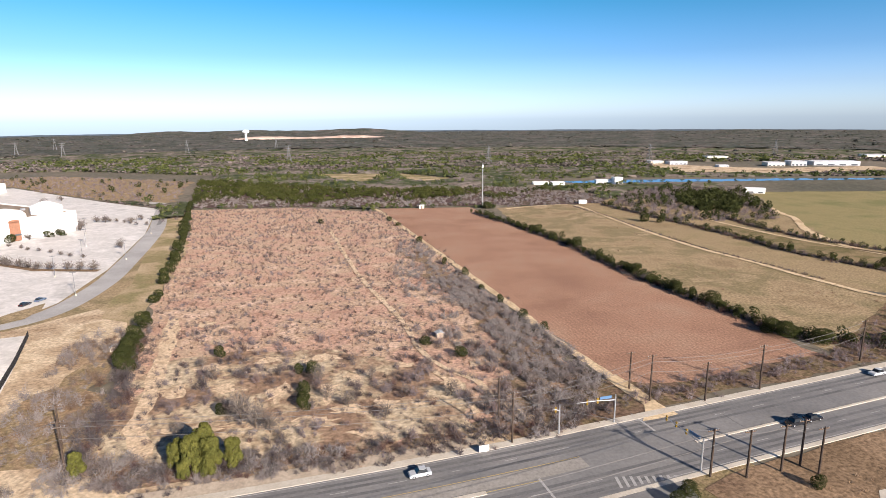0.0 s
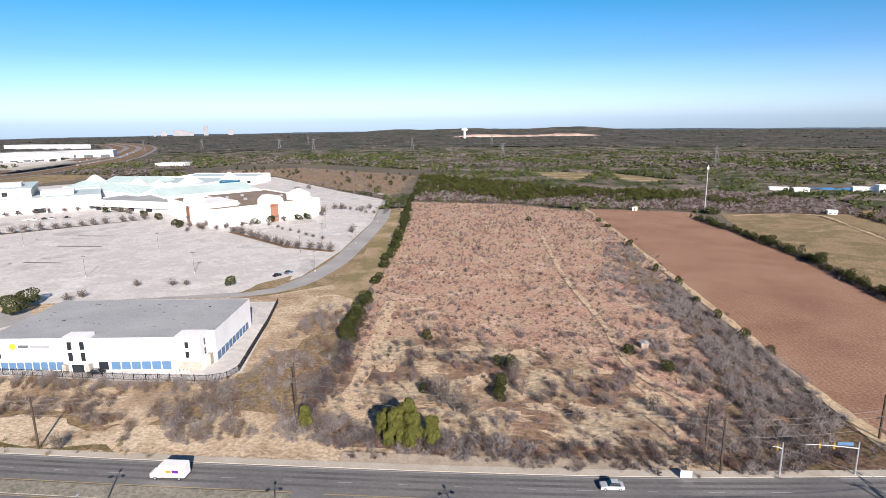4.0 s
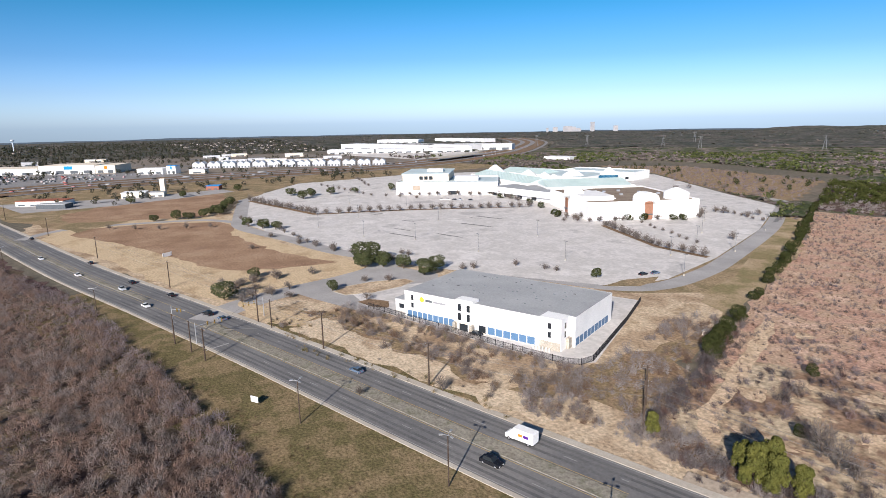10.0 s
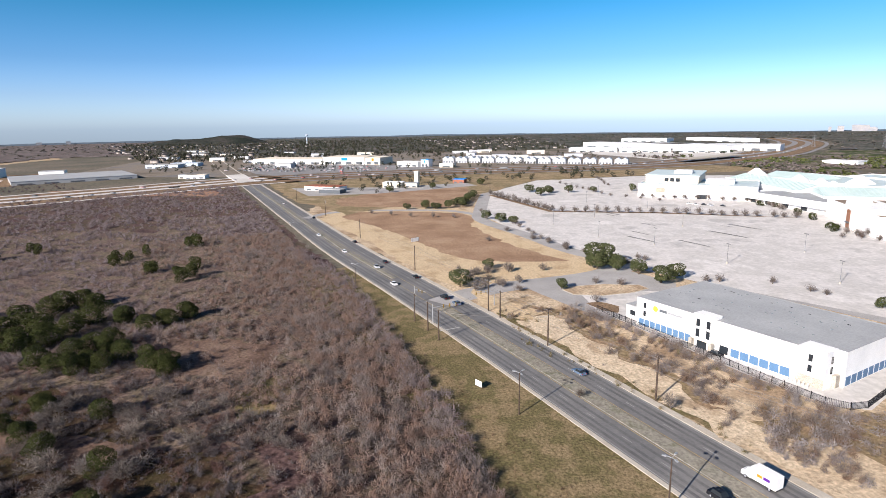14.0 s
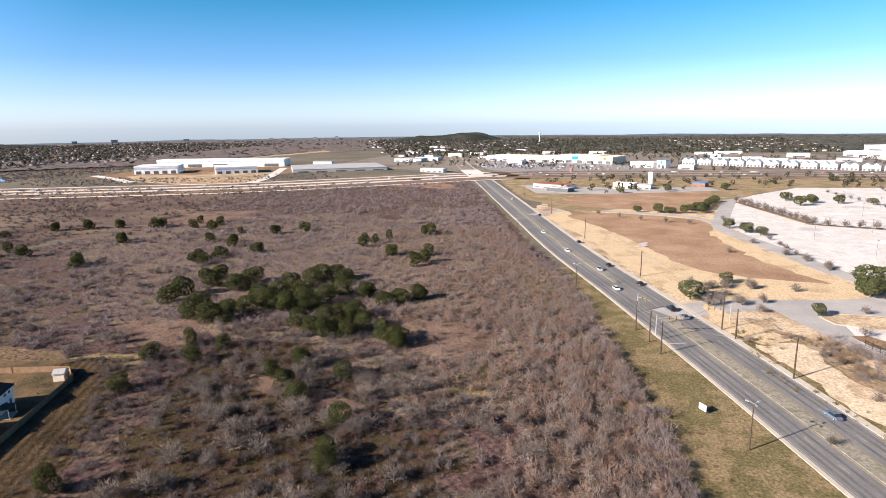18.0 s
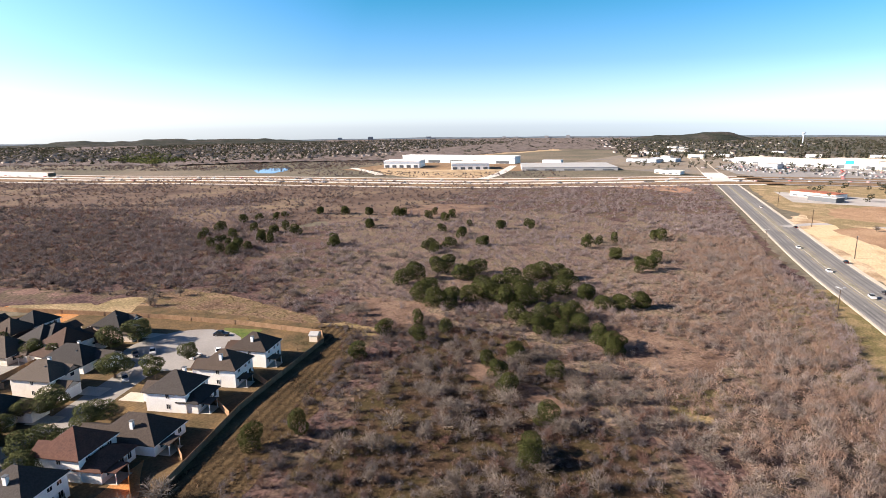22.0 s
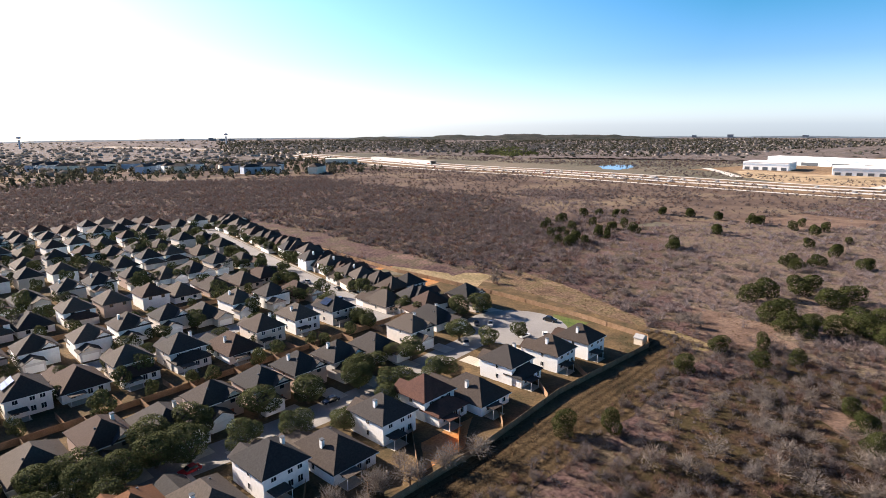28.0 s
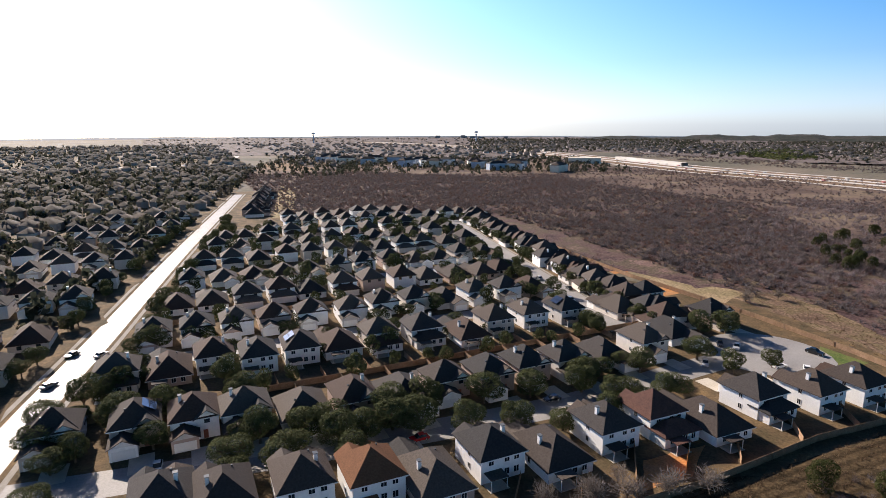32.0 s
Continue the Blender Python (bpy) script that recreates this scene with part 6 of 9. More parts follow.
LOT_CARS = (("black", -460, -15, 195), ("white", -560, -45, 194), ("black", -164, 219, 80), ("blue", -162, 225, 80), ("black", -148, 111.5, 20), ("white", -440, 300, 30), ("black", -436, 305, 30), ("silver", -432, 308, 30), ("black", -425, 315, 30), ("white", -445, 297, 30))
STREET_CARS = (("white", -101, -160, 200), ("white", -108, -158, 240), ("suv", -118, -170, 120), ("silver", -96, -175, 60), ("white", -88, -184, 70), ("black", -92, -178, 70), ("silver", -80, -162, 65), ("red", 4, -121, 25), ("black", -30, -140, 20), ("silver", 58, -110, 110), ("blue", 106, -150, 255), ("white", 104, -172, 255), ("black", 113, -172, 75), ("black", -58, -160, 24), ("white", -65, -222, 283), ("black", -58, -245, 283), ("silver", -48, -262, 283), ("white", -55, -228, 103), ("black", -40, -292, 103), ("white", -44, -300, 283), ("red", -34, -320, 283), ("silver", -28, -352, 283))
for name, x, y, a in ROAD_CARS + LOT_CARS + STREET_CARS:
    copy_thing(CAR[name], pose(x, y, 0.1, 0, 0, a))
done(list(CAR.values()))


def box_truck(p, a):
    ob = thing("delivery_truck", "white delivery truck with a purple and orange mark", "truck", pose(*p, 0.09, 0, 0, a))
    part("cargo_box", boxes((-3.6, 1.6, -1.2, 1.2, 0.7, 3.3), bevel=0.06), M_WHITE, ob)
    bm = bmesh.new()
    prof = [(1.6, 0.55), (1.6, 2.7), (2.3, 2.6), (2.9, 1.7), (3.7, 1.45), (3.75, 0.55)]
    sd = [[bm.verts.new((x, s * 1.1, z)) for x, z in prof] for s in (-1, 1)]
    bm.faces.new(sd[0])
    bm.faces.new(sd[1][::-1])
    for i in range(6):
        bm.faces.new((sd[0][(i + 1) % 6], sd[0][i], sd[1][i], sd[1][(i + 1) % 6]))
    bmesh.ops.recalc_face_normals(bm, faces=bm.faces)
    part("cab", bm, M_WHITE, ob)
    part("windscreen", box(bmesh.new(), -0.5, 0.5, -0.95, 0.95, 0, 0.03, m=pose(2.62, 0, 2.18, 0, 56, 0)), M_GLASS, ob)
    part("chassis", boxes((-3.5, 3.4, -0.9, 0.9, 0.4, 0.69)), M_BLACK, ob)
    for x in (-2.3, 2.7):
        for s in (-1, 1):
            w = part("wheel", pipe([(x, s * 0.85, 0.42), (x, s * 1.15, 0.42)], [0.42, 0.42], sides=14), M_BLACK, ob)
            part("rim", pipe([(x, s * 1.15, 0.42), (x, s * 1.17, 0.42)], [0.24, 0.22], sides=10), M_STEEL, w)
    for s in (-1, 1):
        part("purple_bar", boxes((-2.4 if s > 0 else -1.0, -1.0 if s > 0 else 0.4, s * 1.2 - 0.02, s * 1.2 + 0.02, 1.7, 2.4)), M_PURPLE, ob, "purple bar")
        part("orange_bar", boxes((-0.85 if s > 0 else -2.2, 0.3 if s > 0 else -1.15, s * 1.2 - 0.02, s * 1.2 + 0.02, 1.7, 2.35)), M_ORANGEP, ob, "orange bar")


M_PURPLE = paint("purple_mark", (0.09, 0.02, 0.22))
M_ORANGEP = paint("orange_mark", (0.7, 0.2, 0.02))
box_truck((-89, 79.5), 196)


# ---- parking lot furniture ----
def lot_lamp(p):
    ob = thing("lot_lamp", "tall steel parking-lot lamp", "street lamp", pose(*p, 0.06), group="parking-lot lamps")
    part("pole", pipe([(0, 0, 0), (0, 0, 10)], [0.13, 0.09]), M_PYLON, ob)
    part("base", pipe([(0, 0, 0), (0, 0, 0.8)], [0.35, 0.35], sides=10), M_CONC, ob)
    for s in (-1, 1):
        part("lamp_head", boxes((min(0, s * 1.2), max(0, s * 1.2), -0.25, 0.25, 9.9, 10.15)), M_PYLON, ob)


for p in ((-206, 212), (-262, 245), (-300, 180), (-250, 190), (-350, 230), (-330, 160), (-400, 190), (-206, 330), (-230, 370), (-180, 262), (-430, 250), (-480, 220), (-520, 250), (-560, 240), (-190, 300), (-380, 150), (-152, 232), (-165, 296), (-187, 368)):
    lot_lamp(p)
for pts, lab in (([(-560, 152), (-438, 169), (-409, 240), (-359, 324), (-356, 330), (-412, 246), (-441, 174), (-560, 158)], "grass island with a row of clipped trees"), ([(-262, 302), (-198, 273), (-166, 271), (-166, 275), (-198, 277), (-262, 306)], "planted island of the parking lot")):
    patch("lot_island", pts, 0.14, M_TAN, lab, "island")
for x0, y0, x1, y1, n in ((-300, 170, -220, 210, 24), (-330, 210, -230, 262, 30), (-360, 260, -270, 300, 26), (-230, 290, -180, 275, 14), (-250, 335, -196, 315, 16), (-480, 200, -420, 190, 18), (-520, 235, -440, 225, 24)):
    bm = bmesh.new()
    a, b = Vector((x0, y0, 0)), Vector((x1, y1, 0))
    for k in range(n):
        q = a.lerp(b, k / n)
        box(bm, -0.07, 0.07, -5.5, 5.5, -0.02, 0.004, m=pose(q.x, q.y, 0.085, 0, 0, math.degrees(math.atan2(y1 - y0, x1 - x0))))
    thing("bay_lines", "faded white parking bay lines", "road marking", kind="structure", mesh=bm_mesh("bay_lines", bm, M_PAINT_F))
for k in range(9):
    c = spots([(-430, 200), (-300, 170), (-240, 230), (-330, 270)], 1)[0]
    s = rng.uniform(2, 7)
    patch("tar_patch", [(c[0] - s * 2.2, c[1] - s * 0.3), (c[0] + s * 1.8, c[1] + s * 0.9), (c[0] + s * 1.9, c[1] + s * 1.2), (c[0] - s * 2.2, c[1] + 0.1 * s)], 0.085, M_ROAD, "dark repaired patch of asphalt", "parking lot", 0.3, 3)


patch("tar_patch", [(-198, 398), (-214, 439), (-211, 441), (-197, 403)], 0.12, M_ROAD, "fresh dark asphalt on the ring drive", "parking lot", 0.3, 3)
for pts in ([(-163, 190), (-163, 206), (-158, 222), (-154, 214), (-153, 202)], ):
    patch("lot_island", pts, 0.12, M_GOLDGRASS, "dry grass island beside the drive", "island", 0.5, 3)


# ---- plants ----
BUSH_NEAR = [puff(4, 96, 0.0098, 0.14, core=14, thick=0.028) for _ in range(9)]
BUSH_TALL = [puff(5, 90, 0.009, 0.15, lift=0.1, flat=1.25, core=12, thick=0.024) for _ in range(6)]
BUSH_LOW = [puff(3, 50, 0.0125, 0.16, core=10, thick=0.04) for _ in range(8)]
BUSH_BIG = [puff(10, 300, 0.0058, 0.10, lift=0.05, flat=1.1, core=26, thick=0.014) for _ in range(5)]
BUSH_MID = [puff(3, 64, 0.0135, 0.17, core=9, thick=0.045) for _ in range(7)]
BUSH_FAR = [puff(1, 28, 0.031, 0.2, core=7, thick=0.09) for _ in range(7)]
WEED = [bare_bush(7, 0, 1.0, 0.05) for _ in range(5)]
CLUMP = [crown(3, 15, 0.17, low=0.05) for _ in range(7)]
CLUMP_FAR = [crown(3, 17, 0.17, low=0.05) for _ in range(7)]
HEDGE_GREEN = [crown(6, 230, 0.048, low=0.02) for _ in range(5)]
WOODCROWN = [crown(6, 90, 0.075, low=0.03) for _ in range(5)]
SHRUB_GREEN = [crown(5, 64, 0.085, low=0.05) for _ in range(5)]


def grow(poly, n, lo, hi, clump, seed, least=0.05):
    P = spots(poly, n)
    keep = rng.uniform(0, 1, n) < np.clip((lumpy(P, clump, seed) * 0.7 + lumpy(P, clump * 0.35, seed + 2) * 0.3 - lo) / (hi - lo), least, 1)
    return P[keep]


def along(line, step, wobble):
    """Plan points along a line, scattered to both sides."""
    L = [Vector((p.x, p.y)) for p in resample(line, step)]
    return np.array([[p.x, p.y] for p in L]) + rng.normal(0, wobble, (len(L), 2))


def sizes(n, lo, hi):
    return lo + (hi - lo) * rng.uniform(0, 1, n) ** 1.6


# brushland across the road
P = grow(BRUSH, 21000, 0.2, 0.6, 13, 1.0, 0.22)
P = np.concatenate([P, grow([(-70, 52), (-160, 30), (-340, -20), (-482, -54), (-490, -90), (-330, -60), (-160, -5), (-80, 15)], 3600, 0.1, 0.5, 12, 4.0, 0.3)])
P = np.concatenate([P, grow([(-60, 50), (-160, 26), (-215, 0), (-215, -90), (-140, -150), (-40, -86), (-20, 0)], 5200, 0.1, 0.5, 8, 6.0, 0.45)])
P = np.concatenate([P, grow([(-140, -232), (-200, -262), (-300, -340), (-400, -520), (-340, -560), (-230, -420), (-150, -300)], 2600, 0.1, 0.5, 14, 6.0, 0.5)])
P = P[np.hypot(P[:, 0], P[:, 1]) > 60]
VERGE_X, VERGE_Y = (-482, -340, -272, -228, -192, -155, -131, -117, -100, -60), (-54, -21, 3, 11, 17, 22, 25, 27, 28, 28)
P = P[P[:, 1] < np.interp(P[:, 0], VERGE_X, VERGE_Y)]      # the mown verge stays open
MOWN = [(-140, -150), (-20, -98), (0, -84), (-20, -80), (-60, -94), (-126, -122), (-145, -140)]
P = P[~inside(P, MOWN)]
for poly in OPENINGS:
    P = P[~inside(P, poly) | (rng.uniform(0, 1, len(P)) < 0.12)]
R = np.hypot(P[:, 0], P[:, 1])
near, far = R < 215, R > 400
thin = far & (rng.uniform(0, 1, len(P)) < 0.45)
SAPS = np.interp(P[:, 0], (-482, -340, -215, -120, -84), (-125, -110, -55, -12, -4))     # young trees stand along the road
young = (P[:, 1] + rng.normal(0, 9, len(P)) > SAPS) & ~far
tall = near & ~young & (rng.uniform(0, 1, len(P)) < 0.3 * lumpy(P, 22, 5.0))
low = near & ~young & ~tall & (rng.uniform(0, 1, len(P)) < 0.8)
scatter("saplings", "thin pale leafless saplings along the road", "brush", BUSH_TALL, P[young & near], sizes((young & near).sum(), 2.8, 5.8), M_SAPLING)
scatter("saplings", "pale leafless saplings further along the road", "brush", BUSH_MID, P[young & ~near], sizes((young & ~near).sum(), 2.4, 5.4), M_SAPLING)
scatter("brush", "leafless grey-brown winter brush", "brush", BUSH_NEAR, P[low], sizes(low.sum(), 1.6, 4.8), M_TWIGD)
scatter("tall_brush", "taller grey winter brush", "brush", BUSH_BIG, P[tall], sizes(tall.sum(), 2.2, 5.0), M_TWIGD)
mid = ~near & ~far & ~young
scatter("brush", "leafless grey-brown winter brush further off", "brush", BUSH_MID, P[mid], sizes(mid.sum(), 2.0, 5.2), M_TWIG)
scatter("brush", "leafless brown brush near the highway", "brush", BUSH_FAR, P[far & ~thin], sizes((far & ~thin).sum(), 2.4, 5.6), M_TWIG)
P = along([(x, y - 3) for x, y in zip(VERGE_X[1:], VERGE_Y[1:])], 0.8, 2.4)
scatter("brush_edge", "tall leafless saplings at the edge of the brush", "brush", BUSH_TALL, P, sizes(len(P), 2.6, 5.4), M_TWIG)
P = spots([(-60, 50), (-160, 30), (-240, -10), (-240, -150), (-140, -150), (-30, -90), (-10, 0)], 9000)
P = np.concatenate([P, spots(OPENINGS[4], 700), spots([(-136, -140), (-30, -94), (-10, -80), (-60, -92), (-126, -120)], 1500)])
scatter("weeds", "dry brown weeds", "weeds", WEED, P, sizes(len(P), 0.4, 1.0), M_DARKWEED)

P = grow([(-135, -160), (-150, -145), (-190, -225), (-270, -335), (-200, -470), (-70, -440), (-98, -334), (-118, -255)], 4200, 0.05, 0.4, 14, 11.0, 0.4)
P = P[~inside(P, OPENINGS[4]) & ~inside(P, LANE)]
scatter("slope_brush", "leafless brown brush behind the houses", "brush", BUSH_MID, P, sizes(len(P), 2.2, 5.5), M_TWIGD)
P = spots([(-600, -560), (-770, -300), (-1000, -420), (-1100, -700), (-750, -1000)], 2200)
P = P[~inside(P, [(-740, -700), (-760, -480), (-900, -380), (-1080, -420), (-1080, -600), (-900, -720)])]
P = P[~inside(P, [(q.x, q.y) for q in offset_line(HWY_LINE, 75)] + [(q.x, q.y) for q in reversed(offset_line(HWY_LINE, -75))])]
scatter("far_brush", "brown brush beyond the highway", "brush", BUSH_FAR, P, sizes(len(P), 2.5, 6), M_TWIGD)
# dense leafless wood beyond the brushland and behind the houses
WOOD_S = [UV(-215, 160), UV(-185, 240), UV(-205, 430), UV(-120, 440), UV(-70, 445), UV(-80, 900), UV(-250, 880), UV(-480, 620), UV(-460, 330), UV(-330, 190)]
P = grow(WOOD_S, 12000, 0.0, 0.4, 25, 2.0, 0.6)
P = P[~inside(P, LANE)]
scatter("winter_wood", "dark leafless wood behind the houses", "wood", BUSH_FAR, P, sizes(len(P), 3.0, 7.0), M_TWIGD)
WOOD_T = [(110, -461), (165, -694), (176, -762), (133, -832), (-37, -864), (-190, -850), (-150, -560), (-60, -462), (24, -466), (75, -462)]
P = grow(WOOD_T, 5200, 0.0, 0.4, 25, 2.0, 0.5)
scatter("winter_wood", "dark leafless wood beyond the last houses", "wood", BUSH_FAR, P, sizes(len(P), 2.6, 6.0), M_TWIGD)
patch("wood_floor", WOOD_T, 0.027, M_BRUSH, "leaf litter under the leafless wood", "ground", 3.0)
patch("mown_clearing", [(126, -449), (183, -690), (166, -694), (111, -455)], 0.05, M_GREEN, "pale mown strip beside the wood", "ground", 1.5)
patch("wood_floor", WOOD_S, 0.025, M_BRUSH, "leaf litter under the leafless wood", "ground", 4.0)

# scrub field and its neighbours
P = grow(SCRUB, 11000, 0.3, 0.7, 14, 3.0, 0.26)
R = np.hypot(P[:, 0], P[:, 1])
near = R < 190
P2 = P[~near & (rng.uniform(0, 1, len(P)) < 0.75)]
scatter("scrub_bushes", "low leafless pinkish-grey bushes", "brush", BUSH_LOW, P[near], sizes(near.sum(), 0.7, 2.6), M_SAPLING)
scatter("scrub_bushes", "low leafless pinkish-grey bushes further off", "brush", BUSH_MID, P2, sizes(len(P2), 0.9, 2.8), M_SAPLING)
P = grow(SCRUB, 1500, 0.3, 0.7, 16, 8.0, 0.3)
scatter("scrub_clumps", "rounder grey bushes of the field", "brush", BUSH_NEAR, P, sizes(len(P), 1.8, 4.0), M_TWIG)
P = grow([(-72, 114), (-60, 109), (-22, 113), (20, 124), (24, 150), (4, 190), (-60, 186), (-80, 166)], 620, 0.35, 0.65, 12, 2.0, 0.12)
for x, y, a, b in SANDS:
    P = P[np.hypot((P[:, 0] - x) / a, (P[:, 1] - y) / b) > 1.0]
half = len(P) // 2
scatter("corner_bushes", "dark leafless bushes on the sandy ground", "brush", BUSH_BIG, P[:half], sizes(half, 2.4, 5.2), M_TWIGD)
scatter("corner_bushes", "pale grey leafless bushes on the sandy ground", "brush", BUSH_BIG, P[half:], sizes(len(P) - half, 2.4, 5.6), M_TWIG)
P = spots(SCRUB, 620)
scatter("dark_clumps", "dark brown bushes standing apart in the field", "brush", BUSH_NEAR, P, sizes(len(P), 1.8, 3.6), M_TWIGD)
P = np.concatenate([spots([(30, 124), (56, 138), (128, 164), (262, 216), (300, 240), (180, 215), (112, 163), (60, 148)], 420), along([(50, 137), (128, 165), (200, 193), (280, 224)], 0.55, 3.0)])
scatter("margin_brush", "leafless brush between road and fields", "brush", BUSH_TALL, P, sizes(len(P), 1.5, 4.2), M_TWIG)
P = spots(SCRUB, 12000)
scatter("field_weeds", "dry pinkish weeds of the field", "weeds", WEED, P, sizes(len(P), 0.35, 1.0), M_WEED)
P = np.concatenate([grow([(20, 118), (32, 124), (46, 150), (24, 214), (12, 250), (-4, 250), (10, 206), (18, 165), (24, 140)], 1000, 0.1, 0.5, 9, 6.0, 0.4), grow([(-14, 225), (14, 205), (12, 255), (-18, 345), (-26, 330), (-24, 270)], 420, 0.2, 0.6, 9, 6.0, 0.3), grow([(4, 120), (24, 122), (20, 160), (4, 205), (-6, 200), (8, 160)], 260, 0.3, 0.6, 8, 2.0, 0.2),
                    grow([(-80, 98), (-20, 106), (-22, 116), (-82, 110)], 260, 0.0, 0.4, 9, 6.0, 0.5)])
scatter("thicket", "grey leafless thicket by the field track", "brush", BUSH_NEAR, P, sizes(len(P), 2.4, 5.2), M_GREYTWIG)
BANKBRUSH = [(-76, 102), (-90, 150), (-100, 190), (-122, 188), (-112, 150), (-104, 122), (-109, 112), (-112, 90), (-95, 89)]
P = grow(BANKBRUSH, 1300, 0.3, 0.65, 9, 5.0, 0.1)
scatter("bank_brush", "russet and grey leafless brush on the bank", "brush", BUSH_TALL, P[:190], sizes(len(P[:190]), 2.2, 5.5), M_RUSSET)
scatter("bank_brush", "grey leafless brush beside the storage yard", "brush", BUSH_TALL, P[190:430], sizes(len(P[190:430]), 2.2, 5.8), M_GREYTWIG)
P = grow(BANK, 520, 0.3, 0.7, 8, 7.0, 0.08)
P = P[~inside(P, SANDBAND) | (rng.uniform(0, 1, len(P)) < 0.12)]
P = np.concatenate([P, along([(-204, 88), (-178, 97), (-134, 107), (-112, 113), (-105, 122)], 1.1, 2.0)])
half = len(P) // 2
scatter("bank_bushes", "russet bushes below the chain fence", "brush", BUSH_BIG, P[:half], sizes(half, 1.8, 5.0), M_RUSSET)
scatter("bank_bushes", "grey bushes below the chain fence", "brush", BUSH_BIG, P[half:], sizes(len(P) - half, 1.8, 5.2), M_GREYTWIG)
P = np.array([(-156, 81), (-181, 77), (-162, 74), (-150, 91), (-143, 95), (-119, 94), (-186, 80), (-158, 88), (-136, 99), (-149, 85), (-124, 87), (-192, 83), (-171, 84), (-130, 92), (-112, 98), (-106, 106), (-112, 90), (-102, 98), (-98, 110)], float)
P = np.concatenate([P, P + rng.normal(0, 3, P.shape)])
P = P[~inside(P, SANDBAND) | (rng.uniform(0, 1, len(P)) < 0.3)]
Q = along([(-182, 94), (-160, 99.5), (-134, 106), (-114, 112)], 4.2, 0.6)
scatter("fence_shrubs", "olive-grey shrubs in a row below the fence", "brush", BUSH_BIG, Q, sizes(len(Q), 2.4, 3.6), M_VERGE)
scatter("bank_thicket", "large rounded russet and grey bushes on the bank", "brush", BUSH_BIG, P, sizes(len(P), 4.0, 7.5), M_RUSSET)
P = np.concatenate([along([(-205, 62), (-170, 60), (-148, 71), (-123, 79), (-100, 86)], 1.6, 1.3), spots([(-204, 62), (-196, 72), (-185, 68), (-196, 60)], 14)])
scatter("verge_shrubs", "low olive-grey shrubs above the kerb", "brush", BUSH_NEAR, P, sizes(len(P), 1.2, 3.4), M_VERGE)
P = along([(-73, 104), (-78, 114), (-83, 136), (-89, 153), (-94, 167), (-99, 181)], 0.42, 1.7)
scatter("hedge_brush", "dark leafless hedge", "hedge", BUSH_TALL, P, sizes(len(P), 2.6, 5.5), M_TWIGD)
P = np.concatenate([along([(-66, 101), (-20, 110), (26, 123), (44, 134)], 0.5, 1.7), spots([(-66, 104), (-20, 110), (24, 123), (30, 134), (-20, 116), (-66, 110)], 60)])
scatter("roadside_thicket", "dark leafless thicket beside the road", "brush", BUSH_TALL, P, sizes(len(P), 1.8, 4.2), M_TWIGD)

P = spots([(-20, 62), (40, 92), (130, 120), (250, 165), (250, 140), (120, 80), (20, 40)], 900)
scatter("verge_tufts", "dry grass tufts of the road verge", "weeds", WEED, P, sizes(len(P), 0.4, 1.1), M_WEED)

# hedges between the fields
HEDGE2 = [(24, 442), (45, 398), (71, 331), (85, 266), (97, 229), (107, 200), (115, 178), (135, 172), (170, 180)]
HEDGE3 = [(134, 484), (145, 445), (156, 413), (167, 376), (176, 345), (182, 315), (190, 290), (210, 258), (260, 225)]
HEDGE4 = [(196, 430), (202, 408), (205, 383), (210, 356), (216, 333), (240, 300), (300, 268)]
HEDGE5 = [(107, 476), (119, 430), (127, 386), (134, 348), (144, 309), (155, 282), (168, 248)]
TRACK1 = [(30, 185), (12, 255), (-2, 300), (-20, 360), (-48, 440)]
for line, n, green in ((HEDGE2, 0.8, 1.0), (HEDGE3, 1.0, 0.5), (HEDGE4, 1.1, 0.4), (HEDGE5, 3.0, 0.0)):
    P = along(line, n * 0.32, 1.7 if green else 0.8)
    scatter("hedge", "overgrown leafless hedge between fields", "hedge", BUSH_MID, P, sizes(len(P), 1.5, 4.2 if green else 2.2), M_TWIGD)
    if green:
        P = along(line, n * 1.5 / green, 1.3)
        scatter("hedge_evergreens", "dark evergreen shrubs in the hedge", "hedge", HEDGE_GREEN, P, sizes(len(P), 2.0, 4.6), M_CEDAR)
P = np.concatenate([along(TRACK1, 2.5, 3.0)])
scatter("track_brush", "brush beside the field track", "brush", BUSH_MID, P, sizes(len(P), 1.0, 3.0), M_TWIGD)
COPSE = [(139, 484), (189, 574), (237, 603), (288, 577), (271, 488), (236, 403), (200, 395), (170, 400), (149, 434)]
P = spots(COPSE, 900)
green = inside(P, [(196, 480), (217, 550), (261, 551), (258, 488), (217, 429), (195, 443)]) | (rng.uniform(0, 1, len(P)) < 0.12)
scatter("copse", "dark evergreens in the middle of a copse", "trees", WOODCROWN, P[green], sizes(green.sum(), 3.5, 7.5), M_CEDAR)
scatter("copse_bare", "grey bare trees round the copse", "trees", BUSH_MID, P[~green], sizes((~green).sum(), 4.0, 7.5), M_TWIG)
P = grow(TAN, 1500, 0.4, 0.8, 10, 9.0, 0.1)
scatter("field_tufts", "tufts of dry grass", "weeds", WEED, P, sizes(len(P), 0.5, 1.4), M_WEED)

